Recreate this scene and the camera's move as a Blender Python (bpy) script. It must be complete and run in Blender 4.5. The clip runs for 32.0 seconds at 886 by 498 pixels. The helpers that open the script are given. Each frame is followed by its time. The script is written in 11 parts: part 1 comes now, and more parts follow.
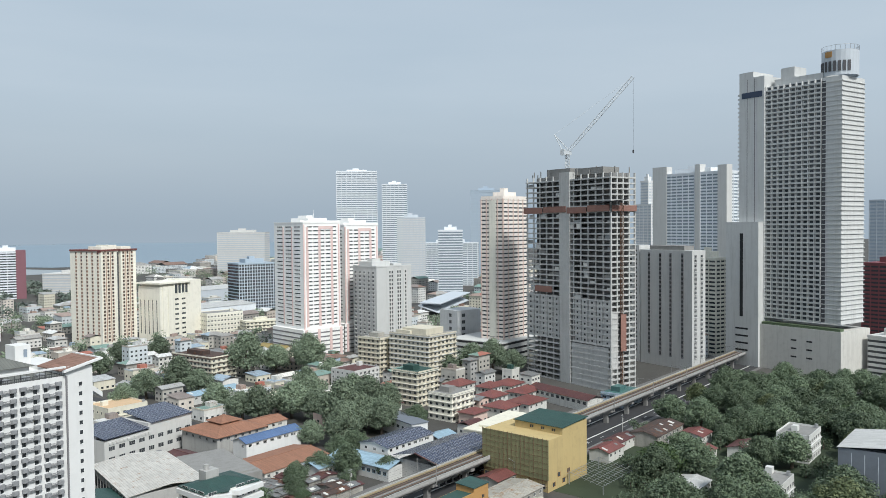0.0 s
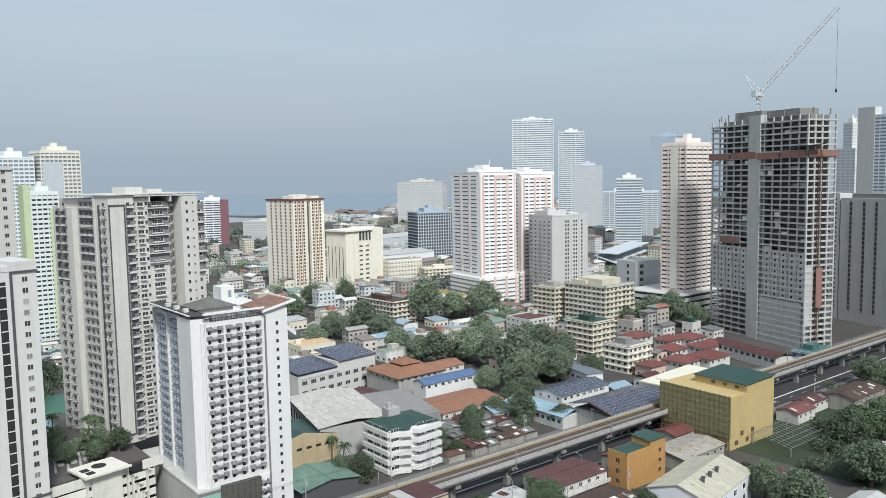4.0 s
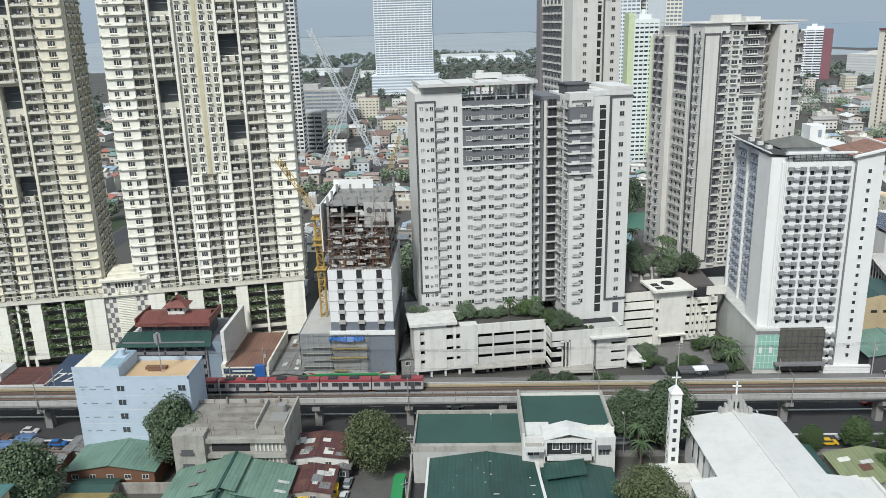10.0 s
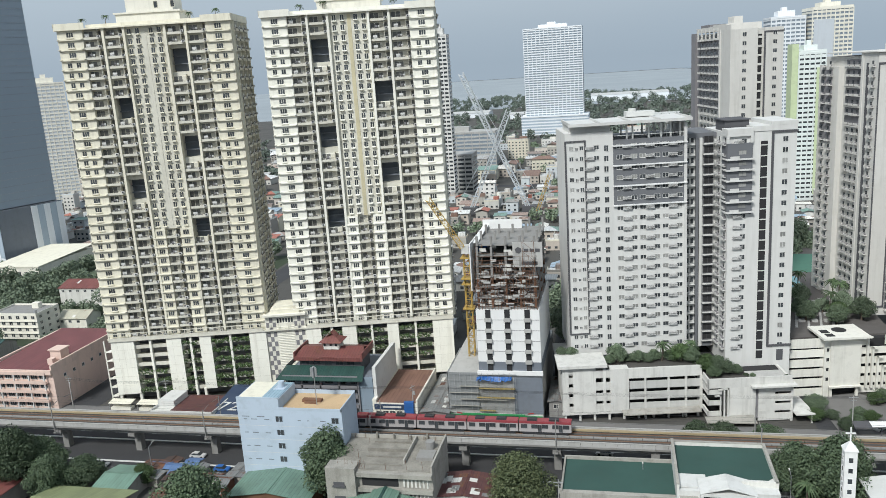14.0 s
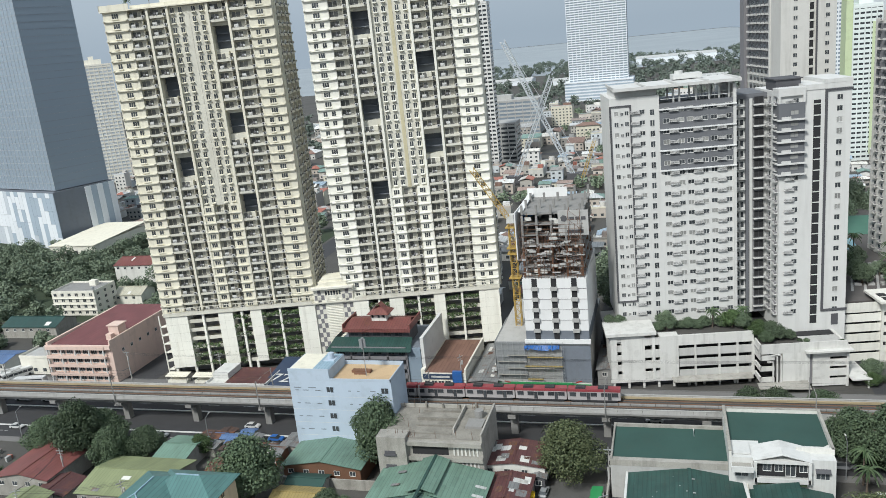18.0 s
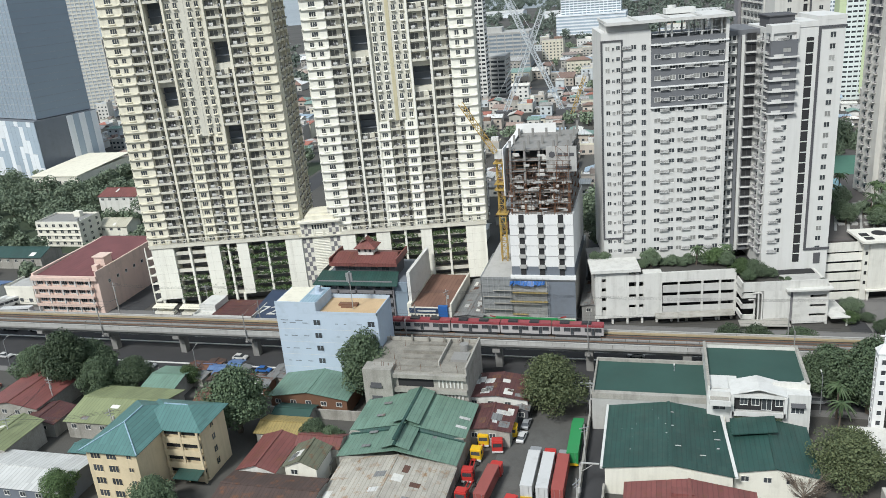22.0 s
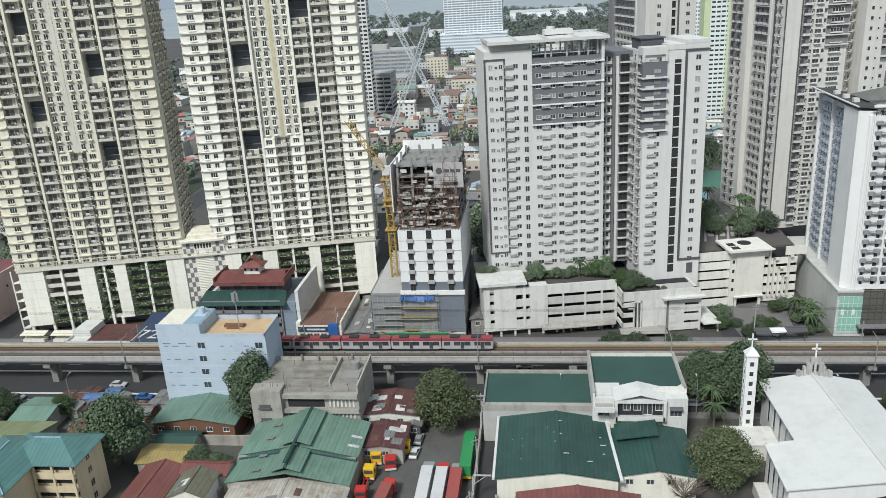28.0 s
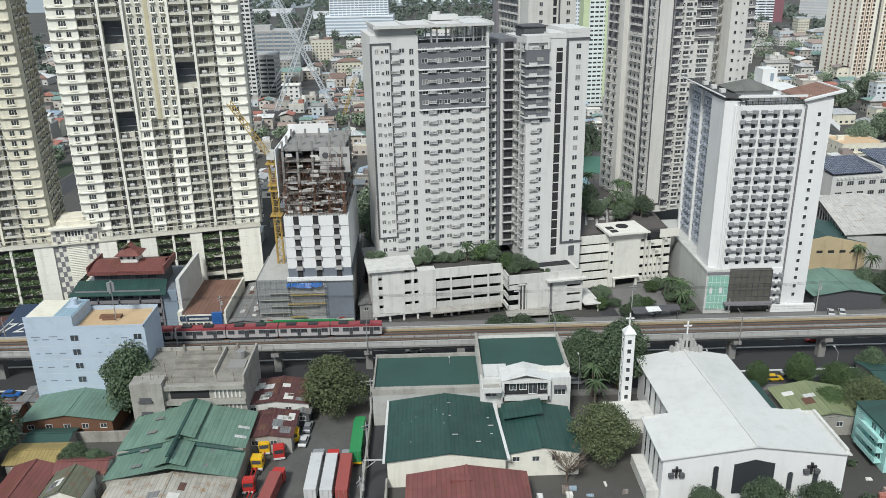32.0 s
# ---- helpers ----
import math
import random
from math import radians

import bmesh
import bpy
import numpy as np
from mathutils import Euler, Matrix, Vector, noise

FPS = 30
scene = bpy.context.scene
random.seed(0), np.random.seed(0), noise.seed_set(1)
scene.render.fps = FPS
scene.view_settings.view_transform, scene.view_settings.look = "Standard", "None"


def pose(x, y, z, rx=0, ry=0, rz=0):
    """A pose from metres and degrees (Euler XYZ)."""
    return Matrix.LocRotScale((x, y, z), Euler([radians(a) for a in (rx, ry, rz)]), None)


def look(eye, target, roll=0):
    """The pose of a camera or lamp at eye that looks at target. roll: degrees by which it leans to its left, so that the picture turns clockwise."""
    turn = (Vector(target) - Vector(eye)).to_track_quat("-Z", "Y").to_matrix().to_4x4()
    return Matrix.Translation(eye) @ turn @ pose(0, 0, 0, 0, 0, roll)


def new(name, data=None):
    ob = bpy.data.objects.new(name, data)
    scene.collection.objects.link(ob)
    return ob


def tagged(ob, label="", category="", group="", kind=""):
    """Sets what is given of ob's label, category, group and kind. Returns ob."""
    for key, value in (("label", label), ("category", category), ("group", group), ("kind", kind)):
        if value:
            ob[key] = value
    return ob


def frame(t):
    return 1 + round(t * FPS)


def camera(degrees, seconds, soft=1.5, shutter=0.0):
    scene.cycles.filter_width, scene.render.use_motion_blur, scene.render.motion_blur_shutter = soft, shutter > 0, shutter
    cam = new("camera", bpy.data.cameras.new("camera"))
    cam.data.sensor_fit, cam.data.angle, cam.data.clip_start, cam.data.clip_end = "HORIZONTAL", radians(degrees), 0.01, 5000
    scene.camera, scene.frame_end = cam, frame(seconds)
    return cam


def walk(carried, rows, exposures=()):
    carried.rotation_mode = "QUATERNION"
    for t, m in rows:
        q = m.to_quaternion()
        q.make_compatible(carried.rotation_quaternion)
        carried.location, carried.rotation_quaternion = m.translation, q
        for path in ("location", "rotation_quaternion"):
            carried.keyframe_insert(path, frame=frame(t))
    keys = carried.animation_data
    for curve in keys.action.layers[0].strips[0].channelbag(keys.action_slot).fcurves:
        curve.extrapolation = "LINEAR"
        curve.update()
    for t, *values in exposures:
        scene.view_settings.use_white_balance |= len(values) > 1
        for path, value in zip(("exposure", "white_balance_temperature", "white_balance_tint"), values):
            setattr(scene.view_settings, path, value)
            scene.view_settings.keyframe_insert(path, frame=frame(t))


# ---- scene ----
cam = camera(58.4, 32.0, 0.65)
EYE = 100.0
ROWS = [
    (0.0, -51.52, -1.76, 0.52),
    (0.5, -50.52, -1.52, 0.60),
    (1.0, -49.01, -1.36, 0.82),
    (1.5, -47.29, -1.22, 1.17),
    (2.0, -45.87, -1.32, 1.30),
    (2.5, -44.75, -1.53, 1.40),
    (4.5, -36.33, -6.88, 0.82),
    (5.0, -33.58, -8.32, 0.72),
    (5.5, -30.43, -9.74, 0.78),
    (6.0, -27.13, -11.34, 0.75),
    (6.5, -23.41, -12.94, 0.36),
    (7.0, -19.44, -14.34, 0.09),
    (7.5, -14.90, -15.51, 0.07),
    (8.0, -10.44, -16.54, 0.40),
    (8.5, -6.38, -17.65, 1.03),
    (9.0, -2.89, -18.31, 1.60),
    (9.5, -0.14, -17.87, 1.82),
    (10.0, 1.68, -16.36, 1.49),
    (10.5, 2.86, -14.69, 1.27),
    (11.0, 3.67, -13.54, 1.06),
    (11.5, 4.21, -12.97, 1.08),
    (12.0, 4.74, -12.55, 1.40),
    (12.5, 6.08, -12.50, 1.65),
    (13.0, 8.21, -12.62, 2.18),
    (13.5, 10.50, -12.86, 2.84),
    (14.0, 12.16, -13.00, 3.73),
    (14.5, 13.11, -12.99, 4.63),
    (16.5, 12.88, -13.22, 5.69),
    (17.0, 13.30, -14.10, 5.81),
    (17.5, 14.16, -14.95, 6.03),
    (18.0, 15.03, -14.90, 5.73),
    (18.5, 15.91, -15.15, 5.62),
    (19.0, 16.20, -15.57, 5.61),
    (19.5, 16.03, -16.04, 5.58),
    (20.0, 15.70, -16.71, 5.45),
    (20.5, 15.21, -17.69, 5.14),
    (21.0, 14.67, -18.61, 4.95),
    (21.5, 14.47, -19.41, 4.93),
    (22.0, 14.33, -19.65, 4.82),
    (22.5, 14.26, -18.76, 4.42),
    (23.0, 14.33, -17.51, 3.91),
    (23.5, 14.38, -16.95, 3.73),
    (24.0, 14.32, -17.05, 3.76),
    (24.5, 14.30, -17.35, 4.13),
    (25.0, 13.69, -17.53, 4.45),
    (25.5, 12.44, -17.79, 4.55),
    (26.0, 11.09, -17.70, 4.43),
    (26.5, 9.41, -17.77, 3.74),
    (28.5, 6.15, -19.56, 3.21),
    (29.0, 6.09, -19.97, 3.14),
    (29.5, 6.02, -20.13, 3.11),
    (30.0, 5.78, -20.40, 3.11),
    (30.5, 4.35, -20.77, 2.70),
    (31.0, 2.20, -20.85, 2.01),
    (31.5, 0.07, -20.52, 1.31),
    (32.0, -1.40, -20.40, 1.01),
]
walk(cam, [(t, pose(0, 0, EYE, 90 + pitch, roll, yaw)) for t, yaw, pitch, roll in ROWS], [(0.0, 0.0), (10.0, 0.0), (19.0, 0.0), (23.0, 0.05), (26.5, 0.0), (29.0, -0.1), (32.0, -0.1)])

# ---- world, sun ----
SUN_ELEV, SUN_AZ = 47.0, -110.0   # degrees; azimuth of the sun from +x
world = bpy.data.worlds.new("hazy_sky")
scene.world = world
world.use_nodes = True
wt = world.node_tree
wn = wt.nodes
sky = wn.new("ShaderNodeTexSky")
sky.sky_type, sky.sun_disc = "NISHITA", False
sky.sun_elevation, sky.sun_rotation = radians(SUN_ELEV), radians(90 - SUN_AZ)
sky.air_density, sky.dust_density = 1.5, 5.0
sky_dim = wn.new("ShaderNodeVectorMath")
sky_dim.operation = "SCALE"
sky_dim.inputs["Scale"].default_value = 0.07
wt.links.new(sky.outputs[0], sky_dim.inputs[0])
wc = wn.new("ShaderNodeTexCoord")
wm = wn.new("ShaderNodeMapping")
wm.inputs["Scale"].default_value = (1.2, 1.2, 7.0)
wt.links.new(wc.outputs["Generated"], wm.inputs[0])
wnoise = wn.new("ShaderNodeTexNoise")
wnoise.inputs["Scale"].default_value, wnoise.inputs["Detail"].default_value = 1.6, 5
wt.links.new(wm.outputs[0], wnoise.inputs[0])
wramp = wn.new("ShaderNodeValToRGB")
wramp.color_ramp.elements[0].position, wramp.color_ramp.elements[0].color = 0.2, (0.37, 0.455, 0.54, 1)
wramp.color_ramp.elements[1].position, wramp.color_ramp.elements[1].color = 0.85, (0.445, 0.52, 0.595, 1)
wt.links.new(wnoise.outputs[0], wramp.inputs[0])
wsep = wn.new("ShaderNodeSeparateXYZ")
wt.links.new(wc.outputs["Generated"], wsep.inputs[0])
hz = wn.new("ShaderNodeMapRange")
hz.inputs["From Min"].default_value, hz.inputs["From Max"].default_value = 0.0, 0.16
hz.inputs["To Min"].default_value, hz.inputs["To Max"].default_value = 0.0, 1.0
wt.links.new(wsep.outputs[2], hz.inputs[0])
whaze = wn.new("ShaderNodeMix")
whaze.data_type = "RGBA"
whaze.inputs[6].default_value = (0.31, 0.385, 0.46, 1)
wt.links.new(hz.outputs[0], whaze.inputs[0])
wt.links.new(wramp.outputs[0], whaze.inputs[7])
wmix = wn.new("ShaderNodeMix")
wmix.data_type = "RGBA"
wmix.inputs[0].default_value = 0.15
wt.links.new(whaze.outputs[2], wmix.inputs[6])
wt.links.new(sky_dim.outputs[0], wmix.inputs[7])
wt.links.new(wmix.outputs[2], wn["Background"].inputs[0])
wn["Background"].inputs[1].default_value = 1.32

sun = new("sun", bpy.data.lights.new("sun", "SUN"))
sun.data.energy, sun.data.angle, sun.data.color = 3.72, radians(10), (0.965, 0.98, 0.955)
se, sa = radians(SUN_ELEV), radians(SUN_AZ)
sun.matrix_world = look((500 * math.cos(se) * math.cos(sa), 500 * math.cos(se) * math.sin(sa), 500 * math.sin(se)), (0, 0, 0))


# ---- materials ----
def node(nt, kind, **inputs):
    n = nt.nodes.new(kind)
    for k, v in inputs.items():
        n.inputs[k.replace("_", " ")].default_value = v
    return n


def surface(name, col, rough=0.8, spread=0.18, streak=0.0, dirt=(0.12, 0.11, 0.09), grain=6.0, bump=0.15, metal=0.0, patch=0.12, seam=0.0, rust=0.0, rust_col=(0.16, 0.07, 0.035), vary=0.08, grime=0.3):
    """A weathered surface: large patches, fine grain, rain streaks, sheet seams every `seam` metres, rust spots."""
    m = bpy.data.materials.new(name)
    m.use_nodes = True
    nt = m.node_tree
    b = nt.nodes["Principled BSDF"]
    b.inputs["Metallic"].default_value = metal
    tc = node(nt, "ShaderNodeTexCoord")
    info = node(nt, "ShaderNodeObjectInfo")
    off = nt.nodes.new("ShaderNodeVectorMath")
    off.operation = "MULTIPLY_ADD"
    off.inputs[1].default_value = (1, 1, 1)
    shift = nt.nodes.new("ShaderNodeCombineXYZ")
    wide = nt.nodes.new("ShaderNodeMath")
    wide.operation = "MULTIPLY"
    wide.inputs[1].default_value = 57.0
    nt.links.new(info.outputs["Random"], wide.inputs[0])
    nt.links.new(wide.outputs[0], shift.inputs[0])
    nt.links.new(wide.outputs[0], shift.inputs[1])
    nt.links.new(tc.outputs["Object"], off.inputs[0])
    nt.links.new(shift.outputs[0], off.inputs[2])
    big = node(nt, "ShaderNodeTexNoise", Scale=patch, Detail=4.0, Roughness=0.6)
    fine = node(nt, "ShaderNodeTexNoise", Scale=grain, Detail=3.0)
    for n in (big, fine):
        nt.links.new(off.outputs[0], n.inputs["Vector"])
    add = nt.nodes.new("ShaderNodeMath")
    add.operation = "ADD"
    nt.links.new(big.outputs[0], add.inputs[0])
    nt.links.new(fine.outputs[0], add.inputs[1])
    add2 = nt.nodes.new("ShaderNodeMath")
    add2.operation = "MULTIPLY_ADD"
    add2.inputs[1].default_value = 1.0
    nt.links.new(add.outputs[0], add2.inputs[0])
    rv = nt.nodes.new("ShaderNodeMath")
    rv.operation = "MULTIPLY"
    rv.inputs[1].default_value = vary / max(spread, 0.01)
    nt.links.new(info.outputs["Random"], rv.inputs[0])
    nt.links.new(rv.outputs[0], add2.inputs[2])
    mr = node(nt, "ShaderNodeMapRange")
    mr.inputs["From Min"].default_value, mr.inputs["From Max"].default_value = 0.65, 1.35 + vary / max(spread, 0.01)
    mr.inputs["To Min"].default_value, mr.inputs["To Max"].default_value = 1 - spread, 1 + spread * 0.6
    nt.links.new(add2.outputs[0], mr.inputs[0])
    hsv = node(nt, "ShaderNodeHueSaturation", Color=(*col, 1))
    nt.links.new(mr.outputs[0], hsv.inputs["Value"])
    out = hsv.outputs[0]
    if grime:
        gn = node(nt, "ShaderNodeTexNoise", Scale=0.3, Detail=9.0, Roughness=0.72)
        nt.links.new(off.outputs[0], gn.inputs["Vector"])
        gr = node(nt, "ShaderNodeMapRange")
        gr.inputs["From Min"].default_value, gr.inputs["From Max"].default_value = 0.5, 0.78
        gr.inputs["To Max"].default_value = grime
        nt.links.new(gn.outputs[0], gr.inputs[0])
        gm = nt.nodes.new("ShaderNodeMix")
        gm.data_type = "RGBA"
        gm.inputs[7].default_value = (col[0] * 0.35 + 0.02, col[1] * 0.34 + 0.018, col[2] * 0.31 + 0.015, 1)
        nt.links.new(gr.outputs[0], gm.inputs[0])
        nt.links.new(out, gm.inputs[6])
        out = gm.outputs[2]
    if streak:
        mp = nt.nodes.new("ShaderNodeMapping")
        mp.inputs["Scale"].default_value = (0.55, 0.55, 0.04)
        nt.links.new(off.outputs[0], mp.inputs[0])
        sn = node(nt, "ShaderNodeTexNoise", Scale=1.0, Detail=5.0, Roughness=0.65)
        nt.links.new(mp.outputs[0], sn.inputs["Vector"])
        sr = node(nt, "ShaderNodeMapRange")
        sr.inputs["From Min"].default_value, sr.inputs["From Max"].default_value = 0.5, 0.85
        sr.inputs["To Max"].default_value = streak
        nt.links.new(sn.outputs[0], sr.inputs[0])
        mx = nt.nodes.new("ShaderNodeMix")
        mx.data_type = "RGBA"
        mx.inputs[7].default_value = (*dirt, 1)
        nt.links.new(sr.outputs[0], mx.inputs[0])
        nt.links.new(out, mx.inputs[6])
        out = mx.outputs[2]
    if rust:
        rn = node(nt, "ShaderNodeTexNoise", Scale=0.45, Detail=7.0, Roughness=0.7)
        nt.links.new(off.outputs[0], rn.inputs["Vector"])
        rr = node(nt, "ShaderNodeMapRange")
        rr.inputs["From Min"].default_value, rr.inputs["From Max"].default_value = 0.62 - 0.25 * rust, 0.75 - 0.2 * rust
        nt.links.new(rn.outputs[0], rr.inputs[0])
        mx = nt.nodes.new("ShaderNodeMix")
        mx.data_type = "RGBA"
        mx.inputs[7].default_value = (*rust_col, 1)
        nt.links.new(rr.outputs[0], mx.inputs[0])
        nt.links.new(out, mx.inputs[6])
        out = mx.outputs[2]
    height = fine.outputs[0]
    if seam:
        sp = nt.nodes.new("ShaderNodeSeparateXYZ")
        nt.links.new(tc.outputs["Object"], sp.inputs[0])
        sc = nt.nodes.new("ShaderNodeMath")
        sc.operation = "PINGPONG"
        sc.inputs[1].default_value = seam / 2
        nt.links.new(sp.outputs[0], sc.inputs[0])
        lt = nt.nodes.new("ShaderNodeMath")
        lt.operation = "LESS_THAN"
        lt.inputs[1].default_value = seam * 0.1
        nt.links.new(sc.outputs[0], lt.inputs[0])
        height = lt.outputs[0]
        sheet = nt.nodes.new("ShaderNodeVectorMath")
        sheet.operation = "DIVIDE"
        sheet.inputs[1].default_value = (seam, 4.5, 50.0)
        nt.links.new(off.outputs[0], sheet.inputs[0])
        whole = nt.nodes.new("ShaderNodeVectorMath")
        whole.operation = "FLOOR"
        nt.links.new(sheet.outputs[0], whole.inputs[0])
        tone = nt.nodes.new("ShaderNodeTexWhiteNoise")
        nt.links.new(whole.outputs[0], tone.inputs["Vector"])
        tr_ = node(nt, "ShaderNodeMapRange")
        tr_.inputs["To Min"].default_value, tr_.inputs["To Max"].default_value = 0.87, 1.08
        nt.links.new(tone.outputs["Value"], tr_.inputs[0])
        line = node(nt, "ShaderNodeMapRange")
        line.inputs["To Min"].default_value, line.inputs["To Max"].default_value = 1.0, 0.78
        nt.links.new(lt.outputs[0], line.inputs[0])
        both = nt.nodes.new("ShaderNodeMath")
        both.operation = "MULTIPLY"
        nt.links.new(tr_.outputs[0], both.inputs[0])
        nt.links.new(line.outputs[0], both.inputs[1])
        shade = node(nt, "ShaderNodeHueSaturation")
        nt.links.new(both.outputs[0], shade.inputs["Value"])
        nt.links.new(out, shade.inputs["Color"])
        out = shade.outputs[0]
    nt.links.new(out, b.inputs["Base Color"])
    rg = node(nt, "ShaderNodeMapRange")
    rg.inputs["To Min"].default_value, rg.inputs["To Max"].default_value = max(rough - 0.12, 0.02), min(rough + 0.12, 1)
    nt.links.new(fine.outputs[0], rg.inputs[0])
    nt.links.new(rg.outputs[0], b.inputs["Roughness"])
    bp = node(nt, "ShaderNodeBump", Strength=0.35 if seam else bump, Distance=0.06)
    nt.links.new(height, bp.inputs["Height"])
    nt.links.new(bp.outputs[0], b.inputs["Normal"])
    return m


def leafy(name, a, b_, rough=0.6):
    m = bpy.data.materials.new(name)
    m.use_nodes = True
    nt = m.node_tree
    b = nt.nodes["Principled BSDF"]
    geo = node(nt, "ShaderNodeNewGeometry")
    info = node(nt, "ShaderNodeObjectInfo")
    mx = nt.nodes.new("ShaderNodeMix")
    mx.data_type = "RGBA"
    mx.inputs[6].default_value, mx.inputs[7].default_value = (*a, 1), (*b_, 1)
    nt.links.new(geo.outputs["Random Per Island"], mx.inputs[0])
    hsv = node(nt, "ShaderNodeHueSaturation")
    mr = node(nt, "ShaderNodeMapRange")
    mr.inputs["To Min"].default_value, mr.inputs["To Max"].default_value = 0.7, 1.3
    nt.links.new(info.outputs["Random"], mr.inputs[0])
    nt.links.new(mr.outputs[0], hsv.inputs["Value"])
    nt.links.new(mx.outputs[2], hsv.inputs["Color"])
    nt.links.new(hsv.outputs[0], b.inputs["Base Color"])
    b.inputs["Roughness"].default_value = rough
    b.inputs["Specular IOR Level"].default_value = 0.25
    return m


def glassy(name, col, rough=0.12):
    m = bpy.data.materials.new(name)
    m.use_nodes = True
    nt = m.node_tree
    b = nt.nodes["Principled BSDF"]
    info = node(nt, "ShaderNodeObjectInfo")
    geo = node(nt, "ShaderNodeNewGeometry")
    ad = nt.nodes.new("ShaderNodeMath")
    ad.operation = "ADD"
    nt.links.new(info.outputs["Random"], ad.inputs[0])
    nt.links.new(geo.outputs["Random Per Island"], ad.inputs[1])
    mr = node(nt, "ShaderNodeMapRange")
    mr.inputs["From Max"].default_value = 2.0
    mr.inputs["To Min"].default_value, mr.inputs["To Max"].default_value = 0.4, 1.9
    nt.links.new(ad.outputs[0], mr.inputs[0])
    hsv = node(nt, "ShaderNodeHueSaturation", Color=(*col, 1))
    nt.links.new(mr.outputs[0], hsv.inputs["Value"])
    nt.links.new(hsv.outputs[0], b.inputs["Base Color"])
    b.inputs["Roughness"].default_value = rough
    return m


WHITE = surface("white_paint", (0.6, 0.6, 0.58), spread=0.10, streak=0.28)
CLEAN = surface("bright_white_paint", (0.71, 0.71, 0.7), spread=0.06, streak=0.12, grime=0.12)
OFFWHITE = surface("weathered_white_paint", (0.64, 0.63, 0.59), spread=0.15, streak=0.45)
CONDO = surface("light_grey_paint", (0.60, 0.595, 0.575), spread=0.08, streak=0.2, grime=0.12)
DARKGREY = surface("dark_grey_paint", (0.085, 0.085, 0.092), spread=0.12)
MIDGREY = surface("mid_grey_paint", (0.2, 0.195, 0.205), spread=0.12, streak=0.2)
TOWER_WHITE = surface("ivory_paint", (0.82, 0.805, 0.72), spread=0.12, streak=0.35, dirt=(0.3, 0.26, 0.18), grime=0.2)
TOWER_OLD = surface("yellowed_ivory_paint", (0.72, 0.685, 0.565), spread=0.14, streak=0.45, dirt=(0.24, 0.2, 0.13), grime=0.3)
TOWER_BEIGE = surface("beige_paint", (0.62, 0.60, 0.52), spread=0.14, streak=0.35, dirt=(0.24, 0.2, 0.12), grime=0.3)
TOWER_YELLOW = surface("stained_yellow_paint", (0.6, 0.54, 0.36), spread=0.16, streak=0.4)
CREAM = surface("cream_paint", (0.71, 0.675, 0.56), spread=0.10, streak=0.2)
CREAM2 = surface("pale_cream_paint", (0.73, 0.705, 0.62), spread=0.10, streak=0.25)
PEACH = surface("peach_paint", (0.82, 0.75, 0.69), spread=0.10, streak=0.25)
PINK = surface("dusty_pink_paint", (0.74, 0.56, 0.53), spread=0.12, streak=0.25)
PINK2 = surface("pale_pink_paint", (0.66, 0.50, 0.43), spread=0.12, streak=0.3)
BLUEPAINT = surface("pale_blue_paint", (0.42, 0.495, 0.58), spread=0.08, streak=0.14, dirt=(0.3, 0.34, 0.4))
MINT = surface("mint_paint", (0.40, 0.68, 0.64), spread=0.10, streak=0.2)
YELLOW = surface("ochre_yellow_paint", (0.48, 0.365, 0.17), spread=0.12, streak=0.2)
ORANGE = surface("orange_paint", (0.45, 0.25, 0.09), spread=0.12, streak=0.2)
# HAZE* paints: atmospheric haze put into the base colour, mainly for far towers.
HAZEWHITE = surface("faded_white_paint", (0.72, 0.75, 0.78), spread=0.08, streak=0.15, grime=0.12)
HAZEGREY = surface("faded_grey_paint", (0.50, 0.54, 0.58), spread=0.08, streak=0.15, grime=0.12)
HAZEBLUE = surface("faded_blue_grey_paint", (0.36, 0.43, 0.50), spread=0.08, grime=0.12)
SIDING = surface("far_grey_render", (0.55, 0.56, 0.565), spread=0.1, streak=0.25)
CONCRETE = surface("raw_concrete", (0.25, 0.245, 0.235), spread=0.25, streak=0.5)
CONCRETE_L = surface("pale_concrete", (0.415, 0.41, 0.395), spread=0.2, streak=0.4)
OLDCONC = surface("old_stained_concrete", (0.36, 0.345, 0.31), spread=0.35, streak=0.6, dirt=(0.08, 0.075, 0.065), grime=0.75)
ASPHALT = surface("asphalt", (0.045, 0.045, 0.048), rough=0.9, spread=0.3, grime=0.12)
YARD = surface("concrete_yard", (0.105, 0.103, 0.098), rough=0.9, spread=0.4, patch=0.1, grime=0.85)
DIRT = surface("city_ground", (0.078, 0.074, 0.067), rough=0.95, spread=0.5, patch=0.02, grime=0.5)
PAVE = surface("pavement", (0.16, 0.155, 0.15), rough=0.9, spread=0.2)
RAILBED = surface("rust_stained_rail_bed", (0.17, 0.13, 0.1), rough=0.9, spread=0.35, streak=0.2, grime=0.6)
BALLAST = surface("track_ballast", (0.07, 0.066, 0.062), rough=0.95, spread=0.35, grain=3.0)
STEEL = surface("galvanised_steel", (0.42, 0.43, 0.44), rough=0.45, metal=0.6, spread=0.15)
DARKSTEEL = surface("dark_steel", (0.055, 0.055, 0.06), rough=0.5, metal=0.4, spread=0.15)
RUSTSTEEL = surface("rusty_steel", (0.17, 0.085, 0.05), rough=0.8, spread=0.35)
CRANEYELLOW = surface("yellow_crane_paint", (0.42, 0.28, 0.07), rough=0.5, spread=0.15)
CRANEGREY = surface("pale_crane_paint", (0.55, 0.58, 0.60), rough=0.5, spread=0.15)
